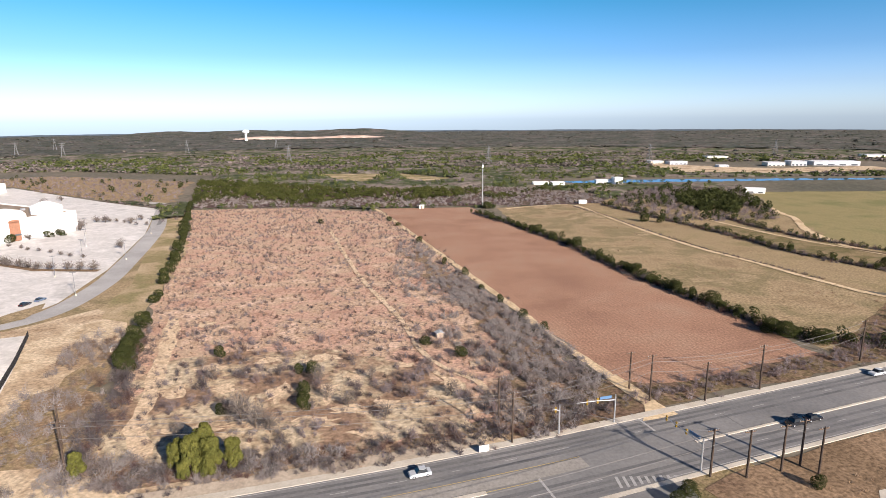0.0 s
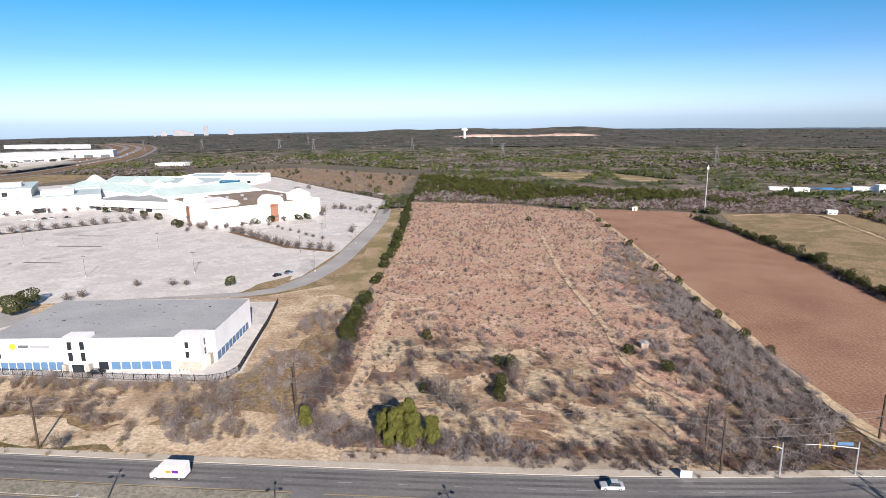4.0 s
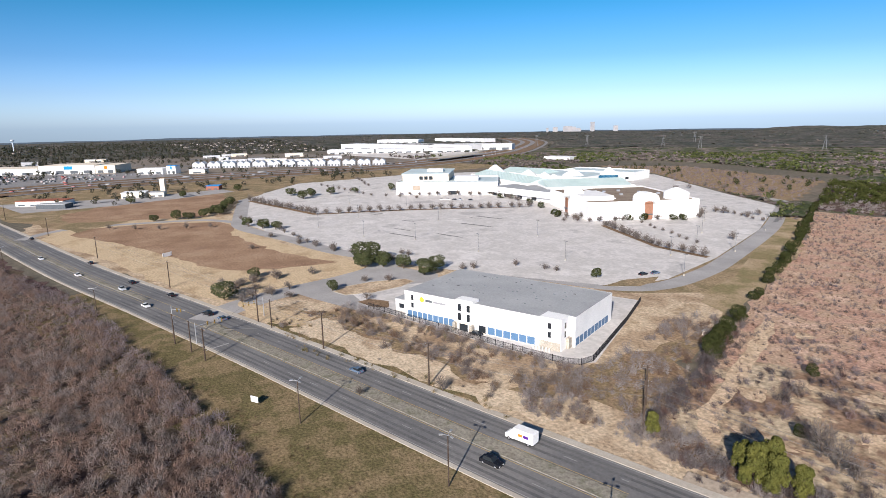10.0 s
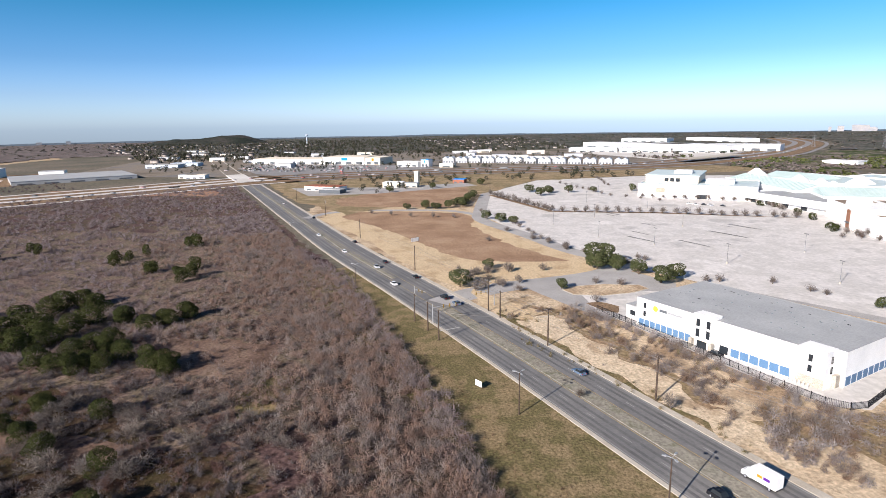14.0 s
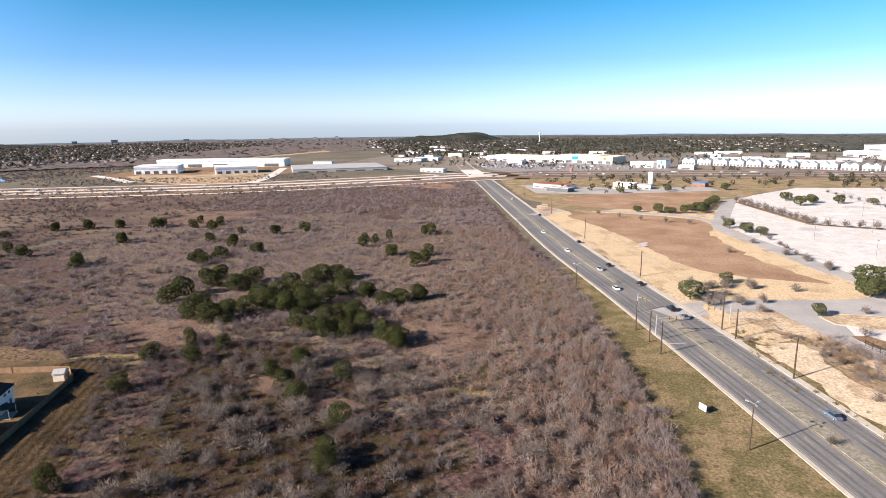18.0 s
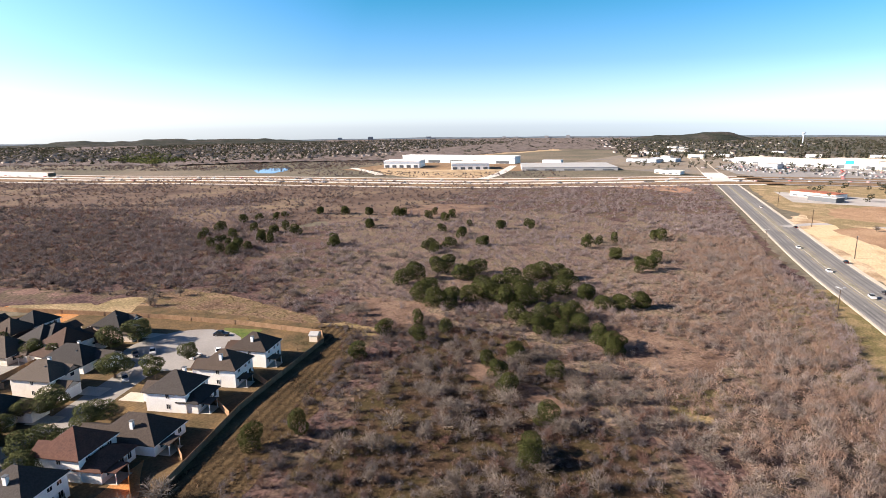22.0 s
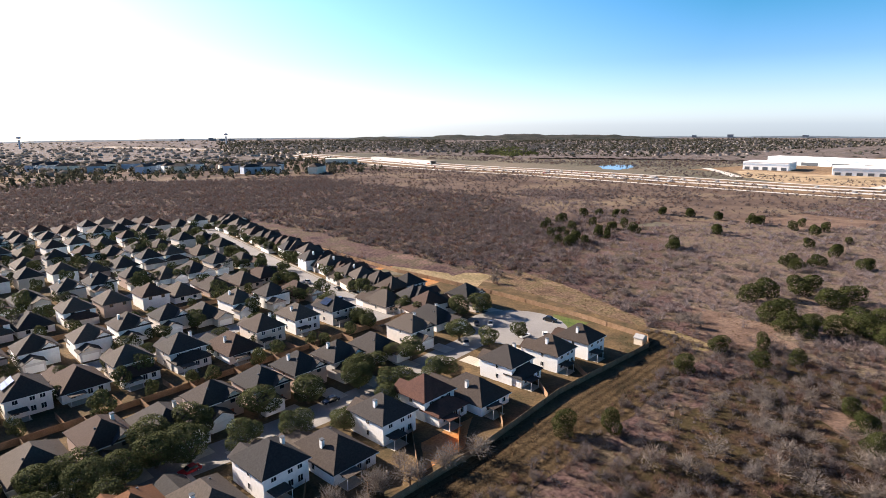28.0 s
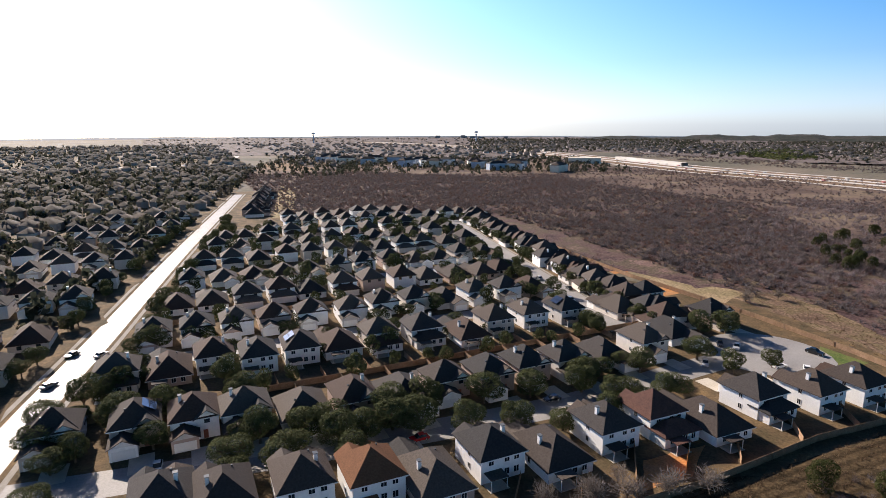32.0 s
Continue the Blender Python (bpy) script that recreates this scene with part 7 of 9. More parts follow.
# evergreen band behind the fields
BAND = [(-290, 700), (-150, 640), (-112, 605), (-54, 602), (10, 598), (40, 625), (94, 605), (142, 560), (139, 490), (107, 488), (75, 482), (25, 482), (-63, 478), (-140, 482), (-205, 480), (-240, 560)]
P = spots(BAND, 2900)
front = 0.6 * lumpy(P, 26, 1.0) + 0.4 * np.clip((P[:, 1] - 475) / 120, 0, 1) - 0.25 * (P[:, 0] > 20) + rng.normal(0, 0.1, len(P)) > 0.5
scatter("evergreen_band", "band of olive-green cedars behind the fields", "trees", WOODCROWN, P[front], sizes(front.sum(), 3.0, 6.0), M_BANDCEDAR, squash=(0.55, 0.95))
scatter("grey_band", "grey bare trees before the cedars", "trees", BUSH_FAR, P[~front], sizes((~front).sum(), 3.0, 6.0), M_GREYTWIG, squash=(0.6, 1.0))
patch("band_floor", BAND, 0.028, M_BRUSH, "leaf litter under the trees behind the fields", "ground", 3.0)

# far woods, all round, thinning with the distance
P = grow([(-255, -330), (-420, -300), (-560, -330), (-690, -240), (-640, -420), (-540, -740), (-330, -1000), (-120, -900), (-160, -600), (-180, -420)], 8000, 0.2, 0.6, 45, 3.0, 0.2)
scatter("meadow_brush", "sparse brown brush by the highway", "brush", BUSH_FAR, P, sizes(len(P), 2.5, 5.5), M_TWIGD)
CLEAR = [LOT, BAND, [(-440, -60), (-800, -160), (-900, -60), (-880, 480), (-640, 560), (-560, 150), (-430, 110)], [(-235, 500), (-230, 600), (-300, 770), (-520, 850), (-660, 840), (-700, 640), (-480, 650), (-310, 532)],
         [(120, 636), (140, 705), (700, 705), (700, 560), (310, 560), (300, 640)], COPSE, [(-1500, -400), (-800, -400), (-700, -60), (-560, 0), (-480, 120), (-700, 600), (-1100, 600), (-1500, 800)],
         [(-1700, -700), (-700, -800), (-560, -330), (-1700, -330)], [(-171, 788), (-112, 690), (-90, 680), (-71, 786)], [(-62, 790), (-40, 690), (-12, 680), (12, 720)], YARDS, BRUSH, WOOD_S, WOOD_T]
CLEAR += [[(-400, -1600), (-250, -950), (-560, -700), (-760, -200), (-900, -250), (-800, -800), (-500, -1500)],
         [(-255, -330), (-420, -300), (-560, -330), (-690, -240), (-790, -150), (-640, -420), (-540, -740), (-330, -1000), (-120, -900), (-160, -600), (-180, -420)],
         [(p.x, p.y) for p in offset_line(HWY_LINE, 75)] + [(p.x, p.y) for p in reversed(offset_line(HWY_LINE, -75))], [(-270, -335), (-130, -160), (-60, -400), (-40, -470), (-200, -470)],
         STRIPS, TAN, PLOUGH, SCRUB, [(228, 345), (238, 368), (252, 423), (262, 501), (300, 560), (560, 560), (560, 330), (300, 265), (236, 300)],
         [(180, 60), (-40, -60), (-30, -100), (130, -60), (220, -300), (120, -1400), (900, -1400), (900, 300), (300, 200)],
         [(310, 770), (320, 960), (700, 960), (700, 740), (424, 745)]]


def canopy(name, r0, r1, cell, a0, a1, lo, hi, label, material):
    """Continuous woods: a bumpy sheet of tree tops, open where the clearings are, low at its edges."""
    nr = int((r1 - r0) / cell)
    na = int(math.radians(a1 - a0) * (r0 + r1) / 2 / cell)
    rr = np.linspace(r0, r1, nr + 1)[:, None] + rng.uniform(-0.35, 0.35, (nr + 1, na + 1)) * cell
    aa = np.radians(90 + np.linspace(a0, a1, na + 1))[None] + rng.uniform(-0.35, 0.35, (nr + 1, na + 1)) * cell / rr
    P = np.stack([rr * np.cos(aa), rr * np.sin(aa)], -1).reshape(-1, 2)
    ok = np.ones(len(P), bool)
    for poly in CLEAR:
        ok &= ~inside(P, poly)
    G = ok.reshape(nr + 1, na + 1)
    deep = G.copy()
    deep[1:] &= G[:-1]
    deep[:-1] &= G[1:]
    deep[:, 1:] &= G[:, :-1]
    deep[:, :-1] &= G[:, 1:]
    tops = lo + (hi - lo) * (0.5 * lumpy(P, cell * 9, 2.0) + 0.5 * rng.uniform(0, 1, len(P)))
    V = np.column_stack([P, np.where(deep.reshape(-1), tops, 0.1)])
    k = (np.arange(nr)[:, None] * (na + 1) + np.arange(na)[None]).reshape(-1)
    F = np.stack([k, k + 1, k + na + 2, k + na + 1], -1)
    F = F[ok[F].all(1)]
    thing(name, label, "woods", kind="stuff", mesh=np_mesh(name, V, F, material))


canopy("woods_canopy", 470, 900, 5.0, -44, 42, 0.5, 3.2, "grey-green winter woods seen from above", M_FARWOOD)
canopy("woods_canopy", 900, 1500, 7, -44, 54, 0.6, 4.5, "grey-green winter woods further off", M_FARWOOD)
canopy("distant_canopy", 1500, 3500, 16, -44, 62, 1, 6, "distant winter woods", M_GREYWOOD)
canopy("distant_canopy", 1280, 3500, 16, 62, 105, 0.6, 5, "dark distant woods among the shops and houses", M_GREYWOOD)
canopy("distant_canopy", 1280, 3500, 18, 105, 206, 0.5, 4, "brown distant woods among the suburbs", M_BAREWOOD)


def wood_points(n, r0, r1, a0, a1):
    r = np.sqrt(rng.uniform(r0 ** 2, r1 ** 2, n))
    a = radians(90) + np.radians(rng.uniform(a0, a1, n))
    P = np.stack([r * np.cos(a), r * np.sin(a)], -1)
    ok = np.ones(n, bool)
    for poly in CLEAR:
        ok &= ~inside(P, poly)
    return P[ok]


# the nearer woods tree by tree: dark evergreens in drifts, grey bare trees between
WOODTREE = [crown(4, 30, 0.12, low=0.05) for _ in range(6)]
P = wood_points(17000, 460, 1250, -44, 62)
green = lumpy(P, 55, 4.0) * 0.7 + lumpy(P, 17, 1.0) * 0.3 + rng.normal(0, 0.13, len(P)) > 0.5
near = np.hypot(P[:, 0], P[:, 1]) < 850
scatter("woods", "dark green cedars of the winter woods", "woods", WOODTREE, P[near & green], sizes((near & green).sum(), 3.5, 8.0), M_PINEWOOD, squash=(0.6, 0.95))
scatter("woods", "grey bare trees of the winter woods", "woods", BUSH_FAR, P[near & ~green], sizes((near & ~green).sum(), 4.0, 8.5), M_TWIG, squash=(0.6, 0.95))
scatter("woods", "dark green cedars of the woods further off", "woods", CLUMP, P[~near & green], sizes((~near & green).sum(), 6, 11), M_PINEWOOD, squash=(0.4, 0.7))
scatter("woods", "grey bare trees of the woods further off", "woods", CLUMP, P[~near & ~green], sizes((~near & ~green).sum(), 6, 11), M_BAREWOOD, squash=(0.35, 0.6))
P = wood_points(7000, 1250, 3400, -44, 206)
scatter("distant_woods", "distant winter woods", "woods", CLUMP_FAR, P, sizes(len(P), 9, 17), M_GREYWOOD, squash=(0.3, 0.5))


# ---- single trees ----
def tree(name, label, crown_arrays, material, trunk_r, trunk_h, limbs=4, group=""):
    """A tree one metre high and wide: tapered trunk with limbs, and a crown of small leaf sprays."""
    ob = thing(name, label, "tree", group=group)
    bm = pipe([(0, 0, -0.01), (0.01, 0, trunk_h * 0.5), (0.0, 0.01, trunk_h + 0.2)], [trunk_r, trunk_r * 0.8, trunk_r * 0.35])
    for k in range(limbs):
        t = k * 2.4
        tube(bm, [(0, 0, trunk_h * 0.7), (0.12 * math.cos(t), 0.12 * math.sin(t), trunk_h + 0.12), (0.26 * math.cos(t), 0.26 * math.sin(t), trunk_h + 0.3)], [trunk_r * 0.6, trunk_r * 0.4, trunk_r * 0.15], 5)
    part("trunk", bm, M_BARK, ob)
    part("crown", np_mesh("crown", *crown_arrays, material), None, ob)
    return ob


def plant(kinds, spot, h, w=None):
    half = len(kinds) // 2          # sparse crowns for far trees
    if len(kinds) > 4:
        kinds = kinds[:half] if math.hypot(spot[0], spot[1]) < 235 else kinds[half:]
    o = copy_thing(kinds[int(rng.integers(0, len(kinds)))], Matrix.Identity(4))
    o.matrix_basis = pose(spot[0], spot[1], 0.03, 0, 0, float(rng.uniform(0, 360))) @ Matrix.Diagonal((w or h, w or h, h, 1))
    return o


CEDARS = [tree("cedar", "dark green rounded cedar among dry brush", crown(9, n, s, 0.03, 0.4, (0.27, 0.36)), M_CEDAR, 0.03, 0.2, group="cedars") for n, s in [(4200, 0.0145)] * 4 + [(1700, 0.023)] * 4]
ROAD_SHRUBS = ((43, 95), (46, 98), (40, 92), (72, 100))
for p in ROAD_SHRUBS:
    plant(CEDARS, p, rng.uniform(2.2, 3.2), rng.uniform(3, 4.5))
MALL_SHRUBS = ((-318, 314), (-308, 308), (-258, 343), (-246, 358), (-242, 363), (-266, 335), (-350, 330), (-372, 338), (-412, 352), (-420, 345))
for p in ((-206, -157), (-215, -157), (-199, -138), (-229, -154), (-242, -156), (-188, -120), (-185, -125), (-226, -138), (-239, -138), (-208, -118), (-203, -110), (-218, -114), (-229, -114), (-216, -103), (-243, -111), (-246, -106), (-249, -101), (-242, -93), (-214, -92), (-203, -95), (-199, -102), (-225, -90), (-190, -136), (-197, -117)):
    plant(CEDARS, p, rng.uniform(7, 9), rng.uniform(9.5, 13))
for p in ((-185, -90), (-181, -83), (-189, -82), (-198, -80), (-194, -74), (-200, -74), (-181, -75), (-179, -70), (-186, -67), (-177, -77), (-177, -57), (-176, -53), (-175, -50), (-224, -77), (-216, -68), (-219, -62), (-225, -56)):
    plant(CEDARS, p, rng.uniform(5.5, 7.5), rng.uniform(7, 9.5))
for p in ((-149, -109), (-162, -106), (-162, -118), (-149, -123), (-128, -117), (-154, -75), (-143, -79), (-137, -72), (-131, -66), (-147, -59), (-85, -97), (-76, -102), (-106, -48), (-121, -50)):
    plant(CEDARS, p, rng.uniform(4.8, 6.5), rng.uniform(5.0, 7.2))
for p in ((-171, -50), (-223, -78), (-222, -64), (-225, -55), (-153, -75), (-102, -46)):
    plant(CEDARS, p, rng.uniform(5, 6.5), rng.uniform(5.5, 7.5))
for p in ((-273, -191), (-289, -185), (-268, -182), (-314, -269), (-346, -350), (-358, -333), (-363, -311), (-369, -288), (-367, -239), (-356, -187), (-371, -173), (-324, -114), (-305, -91), (-290, -68), (-282, -71), (-370, -83), (-252, -245), (-205, -278), (-256, -356), (-239, -295), (-270, -297), (-289, -375), (-266, -314), (-370, -284), (-301, -170), (-314, -192)):
    plant(CEDARS, p, rng.uniform(5.5, 8), rng.uniform(6.5, 9.5))
for p in ((-235, -346), (-222, -315), (-222, -304), (-218, -289), (-218, -281), (-250, -352), (-239, -323), (-253, -312), (-252, -301), (-269, -316), (-264, -332), (-305, -356), (-321, -365), (-271, -299), (-348, -351), (-356, -331), (-316, -270), (-257, -248), (-375, -292), (-374, -284), (-372, -259), (-365, -311), (-325, -215), (-381, -250), (-399, -254)):
    plant(CEDARS, p, rng.uniform(4.5, 7.0), rng.uniform(5, 8.0))
for p in ((-225, -335), (-211, -306), (-203, -287), (-209, -284), (-219, -292), (-226, -315), (-284, -370), (-300, -370), (-317, -369), (-245, -301), (-241, -288), (-278, -316), (-259, -251), (-322, -276), (-361, -336), (-350, -354), (-340, -118), (-335, -110), (-348, -105), (-303, -90), (-296, -76), (-307, -70), (-369, -87), (-369, -169), (-359, -187), (-327, -199), (-386, -246), (-301, -168), (-282, -184), (-278, -191), (-358, -213), (-379, -290), (-392, -266)):   # evergreens of the far brush
    plant(CEDARS, p, rng.uniform(4.5, 7.0), rng.uniform(5, 8.0))
for p in ((-6, 176), (5, 165.5), (0.6, 281), (9.7, 259), (22, 217), (28.5, 200), (-13.6, 334), (-85, 401), (-30, 390), (-38, 411), (-37, 142), (-35, 133.5), (-54.5, 131), (-37, 154), (-41, 154), (-68, 166), (-36, 137.5), (34, 188), (16, 236)):
    plant(CEDARS, p, rng.uniform(2.5, 4.2), rng.uniform(3, 5))
for p in ((103, 214), (109, 183), (96, 232), (89, 262), (112, 180), (60, 365), (36, 465), (140, 400), (150, 395), (210, 268), (120, 175), (75, 320)):
    plant(CEDARS, p, rng.uniform(4.5, 6.5), rng.uniform(6, 9))
for p in along([(-232, 571), (-206, 470), (-168, 375), (-149, 323), (-128, 262), (-112, 215), (-104, 196)], 6.5, 0.9):
    if rng.uniform() < 0.78:
        plant(CEDARS, p, rng.uniform(3.2, 6.0), rng.uniform(4.0, 6.4))
for p in ((-99, 177), (-97, 170), (-94, 162), (-92, 156), (-104, 192)):
    plant(CEDARS, p, rng.uniform(6, 8), rng.uniform(6, 8))
for p in MALL_SHRUBS:
    plant(CEDARS, p, rng.uniform(3.5, 5.5), rng.uniform(6, 8))
done(CEDARS)
OLIVES = [tree("juniper", "yellow-green juniper by the road", crown(38, 6500, 0.016, 0.02, 0.3, (0.08, 0.19)), M_OLIVE, 0.03, 0.2) for _ in range(1)]
for q, hh, ww in (((-51, 106), 10, 7.5), ((-47, 106), 9.5, 7), ((-49.5, 109), 11, 7.5), ((-54.5, 107.5), 8, 6.5), ((-43.5, 108), 8, 6), ((-47, 104.5), 5.5, 4.5), ((-52, 104), 5, 4)):
    plant(OLIVES, q, hh, ww)
plant(OLIVES, (-74, 105), 6.5, 5)
done(OLIVES)
OAKS = [tree("live_oak", "broad evergreen live oak", crown(10, n, s, 0.18, 0.1, (0.2, 0.32)), M_OAK, 0.035, 0.28, group="live oaks") for n, s in [(5200, 0.0135)] * 4 + [(1900, 0.023)] * 4]
for p, h, w in (((-242, 53), 8, 12), ((-262, 128), 12, 17), ((-256, 124), 9, 12), ((-226, 140), 8, 13), ((-242, 138), 7, 10), ((-232, 150), 7, 10), ((-270, 73), 5, 7), ((-174, 199), 4.5, 6), ((-227, 94), 5, 6), ((-252, 132), 8, 10), ((-402, 118), 7, 10), ((-416, 112), 7, 9), ((-392, 124), 6, 9), ((-540, 200), 9, 14), ((-560, 215), 8, 12)):
    plant(OAKS, p, h, w)
for p in ((-486, 61), (-486, 77), (-482, 85), (-485, 97), (-498, 105), (-502, 111), (-512, 116), (-525, 122), (-540, 129), (-555, 135), (-490, 110), (-661, 171), (-556, 235), (-552, 260), (-556, 215), (-548, 300), (-575, 200), (-620, 60), (-640, 110)):
    plant(OAKS, p, rng.uniform(5.5, 8), rng.uniform(8, 12))
for p in ((45, -117), (42, -127), (32, -130), (23, -126), (33, -117), (12, -139), (3, -144), (-8, -131), (-19, -131), (-41, -153), (-49, -146), (-26, -150), (-13, -147), (53, -148), (61, -159), (95, -131), (92, -122), (94, -145), (95, -187), (-95, -199), (4, -132), (11, -133), (17, -129), (26, -133), (-43, -160), (-62, -166), (-84, -176), (70, -140), (80, -136), (-105, -200)):
    plant(OAKS, (p[0] * 0.945, p[1] * 0.945), rng.uniform(7.0, 9.0), rng.uniform(9.0, 12.0))
for line, step in ((STREET2, 9), (BRIGHT, 10)):
    for side in (-10.5, 10.5):
        L = offset_line(line, side * (1.3 if line is BRIGHT else 1))
        for p in resample([q for q in L if q.length < 460], step):
            if rng.uniform() < (0.62 if line is BRIGHT else 0.75):
                plant(OAKS, (p.x + rng.normal(0, 1.2), p.y + rng.normal(0, 1.2)), rng.uniform(4.5, 7.0), rng.uniform(5.5, 8.5))
for v in (188, 258, 330, 400):
    for side in (-8.5, 8.5):
        for u in np.arange(-135 - (v - 160) * 0.2, 25 - (v - 160) * 0.2, 11):
            if rng.uniform() < 0.62:
                plant(OAKS, UV(u + rng.normal(0, 2), v + side + rng.normal(0, 1)), rng.uniform(4.5, 7.0), rng.uniform(5.5, 8.5))
for side in (-9.5, 9.5):
    for q in resample(offset_line(STREET1, side), 11):
        if rng.uniform() < 0.3:
            plant(OAKS, (q.x + rng.normal(0, 1.5), q.y + rng.normal(0, 1.5)), rng.uniform(4.5, 7.5), rng.uniform(6, 9.5))
done(OAKS)
YARD_OAK = [crown(7, 1000, 0.028, 0.1, 0.1, (0.2, 0.32)) for _ in range(5)]
P = np.array([UV(u, v) for v in (152, 168, 200, 222, 244, 270, 292, 316, 342, 366, 392) for u in np.arange(-130 - (v - 160) * 0.2, 24 - (v - 160) * 0.2, 9.5) if rng.uniform() < 0.72])
P = P + rng.normal(0, 2.2, P.shape)
scatter("yard_oaks", "evergreen oaks standing between the houses", "trees", YARD_OAK, P, sizes(len(P), 4.5, 9.0), M_OAK)
BARE_V = [puff(14, 380, 0.0078, 0.13, lift=0.22, flat=1.3, core=16, thick=0.016) for _ in range(4)] + [puff(10, 300, 0.011, 0.13, lift=0.2, flat=1.3, core=22, thick=0.03) for _ in range(4)]


M_TREETWIG = mat("grey_tree_twigs", [(0.10, 0.082, 0.072), (0.155, 0.132, 0.116), (0.20, 0.172, 0.152), (0.135, 0.098, 0.08)], 0.16, 1.5, fine=0.35, spread=0.2, thin=0.28)


def bare_tree(k):
    ob = thing("bare_tree", "leafless winter tree with grey branches", "tree", group="bare trees")
    part("trunk", pipe([(0, 0, -0.02), (0.01, 0, 0.2), (0, 0, 0.42)], [0.026, 0.02, 0.008]), M_BARK, ob)
    part("crown", np_mesh("crown", *BARE_V[k], M_TREETWIG), None, ob)
    return ob


BARES = [bare_tree(k) for k in range(8)]
for p in ((-89, -78), (-84, -83), (-99, -80), (-36, -98), (-45, -101), (-53, -101), (-29, -98)):
    plant(BARES, p, rng.uniform(6, 7.5), rng.uniform(8, 10.5))
for p, h in (((-38, -98), 7), ((-30, -97), 7), ((-44, -100), 6), ((-25, -94), 6), ((-20, -97), 7), ((-36, -104), 6), ((-34, 147), 7), ((-48, 126), 10), ((-44, 124), 8.5), ((-40, 122), 7), ((-52, 130), 6), ((-30, 138), 6), ((-64, 150), 6), ((-70, 158), 5), ((-14, 128), 6), ((-24, 134), 6), ((2, 140), 6), ((10, 132), 6), ((-125, -225), 7), ((-140, -228), 7), ((-132, -235), 6), ((-120, 79), 6), ((-131, 60), 4), ((-110, -92), 6), ((-118, -95), 6), ((-60, 120), 5), ((-20, 150), 5), ((-10, 140), 5)):
    plant(BARES, p, h, h * 0.9)
for line, step, h in (([(-560, 155), (-438, 172), (-409, 242), (-359, 326)], 8.0, 7.4), ([(-259, 304), (-198, 275), (-168, 273)], 6.5, 6.8), ([(-250, 330), (-190, 300)], 9, 3.5), ([(-455, 118), (-390, 125), (-320, 124), (-262, 142)], 14, 5),
                      ([(-640, 260), (-520, 262), (-470, 285)], 14, 5), ([(-690, 330), (-600, 300)], 16, 5), ([(-240, 415), (-205, 400)], 7, 4), ([(-430, 90), (-445, 60), (-470, 30)], 16, 5)):
    for p in resample(line, step):
        plant(BARES, (p.x + rng.normal(0, 0.6), p.y + rng.normal(0, 0.6)), h * rng.uniform(0.85, 1.2), h * 1.15)
for q in along([(-284, 305), (-300, 309), (-308, 312)], 7, 0.8).tolist() + along([(-276, 306), (-264, 330)], 8, 0.8).tolist() + along([(-252, 352), (-238, 380)], 11, 0.8).tolist() + along([(-500, 284), (-445, 352)], 9, 1.0).tolist() + along([(-440, 352), (-380, 345)], 9, 1.5).tolist():
    plant(BARES, q, rng.uniform(5.5, 8), rng.uniform(6, 8.5))
for q in ((-260, 64), (-263, 71), (-237, 71), (-237, 63), (-241, 80), (-261, 81), (-234, 58)):
    plant(BARES, q, rng.uniform(5, 7), rng.uniform(6, 8.5))
for q in ((-291, 316), (-280, 315), (-278, 334), (-271, 340), (-246, 392), (-248, 413), (-241, 412), (-222, 411), (-220, 422), (-183, 325), (-276, 515), (-350, 534), (-354, 516), (-351, 562), (-328, 558)):
    plant(BARES, q, rng.uniform(6, 9), rng.uniform(7, 10))
for q in ((-265, 57), (-259, 61), (-260, 65), (-261, 71), (-263, 83), (-240, 70), (-246, 64), (-229, 76), (-260, 98), (-232, 112), (-226, 121), (-206, 100), (-334, 119), (-301, 127), (-366, 112), (-325, 126), (-337, 92), (-271, 154), (-266, 155), (-222, 159), (-221, 165), (-252, 60), (-250, 68)):
    plant(BARES, q, rng.uniform(4, 5.5), rng.uniform(5, 7))
for p in ((-306, 129), (-274, 135), (-213, 185), (-199, 191), (-193, 193), (-304, 128), (-334, 119), (-300, 330), (-290, 296), (-270, 330), (-264, 345), (-250, 388), (-246, 380)):
    plant(BARES, p, rng.uniform(4, 6), rng.uniform(4.5, 6.5))
for k in range(95):
    q = spots([(-60, -62), (-115, -90), (-150, -100), (-165, -60), (-140, -10), (-90, 10), (-60, -20)], 1)[0]
    plant(BARES, q, rng.uniform(3.5, 6.5), rng.uniform(5, 9.5))
for k in range(34):
    q = spots([(-140, -160), (-160, -140), (-260, -180), (-260, -260), (-190, -225)], 1)[0]
    plant(BARES, q, rng.uniform(3.5, 6.0), rng.uniform(5, 8.5))
done(BARES)


# ---- distance: grounds, highway, ponds ----
M_MEADOW = mat("brown_meadow", [(0.0795, 0.0562, 0.0474), (0.131, 0.094, 0.0749), (0.187, 0.143, 0.1)], 0.015, 0.35, fine=0.3)
M_COMM = mat("commercial_ground", [(0.15, 0.13, 0.105), (0.23, 0.195, 0.155), (0.18, 0.17, 0.16)], 0.012, 0.2, fine=0.25)
patch("highway_meadow", [(-255, -330), (-420, -300), (-560, -330), (-690, -240), (-790, -150), (-640, -420), (-540, -740), (-330, -1000), (-120, -900), (-160, -600), (-180, -420)], 0.02, M_MEADOW, "brown meadow beside the highway", "field", 6, 14)
patch("middle_field", [(-575, 3), (-630, 57), (-645, 150), (-556, 135), (-488, 97), (-506, 43), (-524, 5)], 0.05, M_PAD, "brown dry field between the drives", "field", 2.5)
CROSS = smooth_line([(-462, -22), (-483, -6), (-493, 16), (-486, 48), (-470, 92), (-440, 112)], 5)
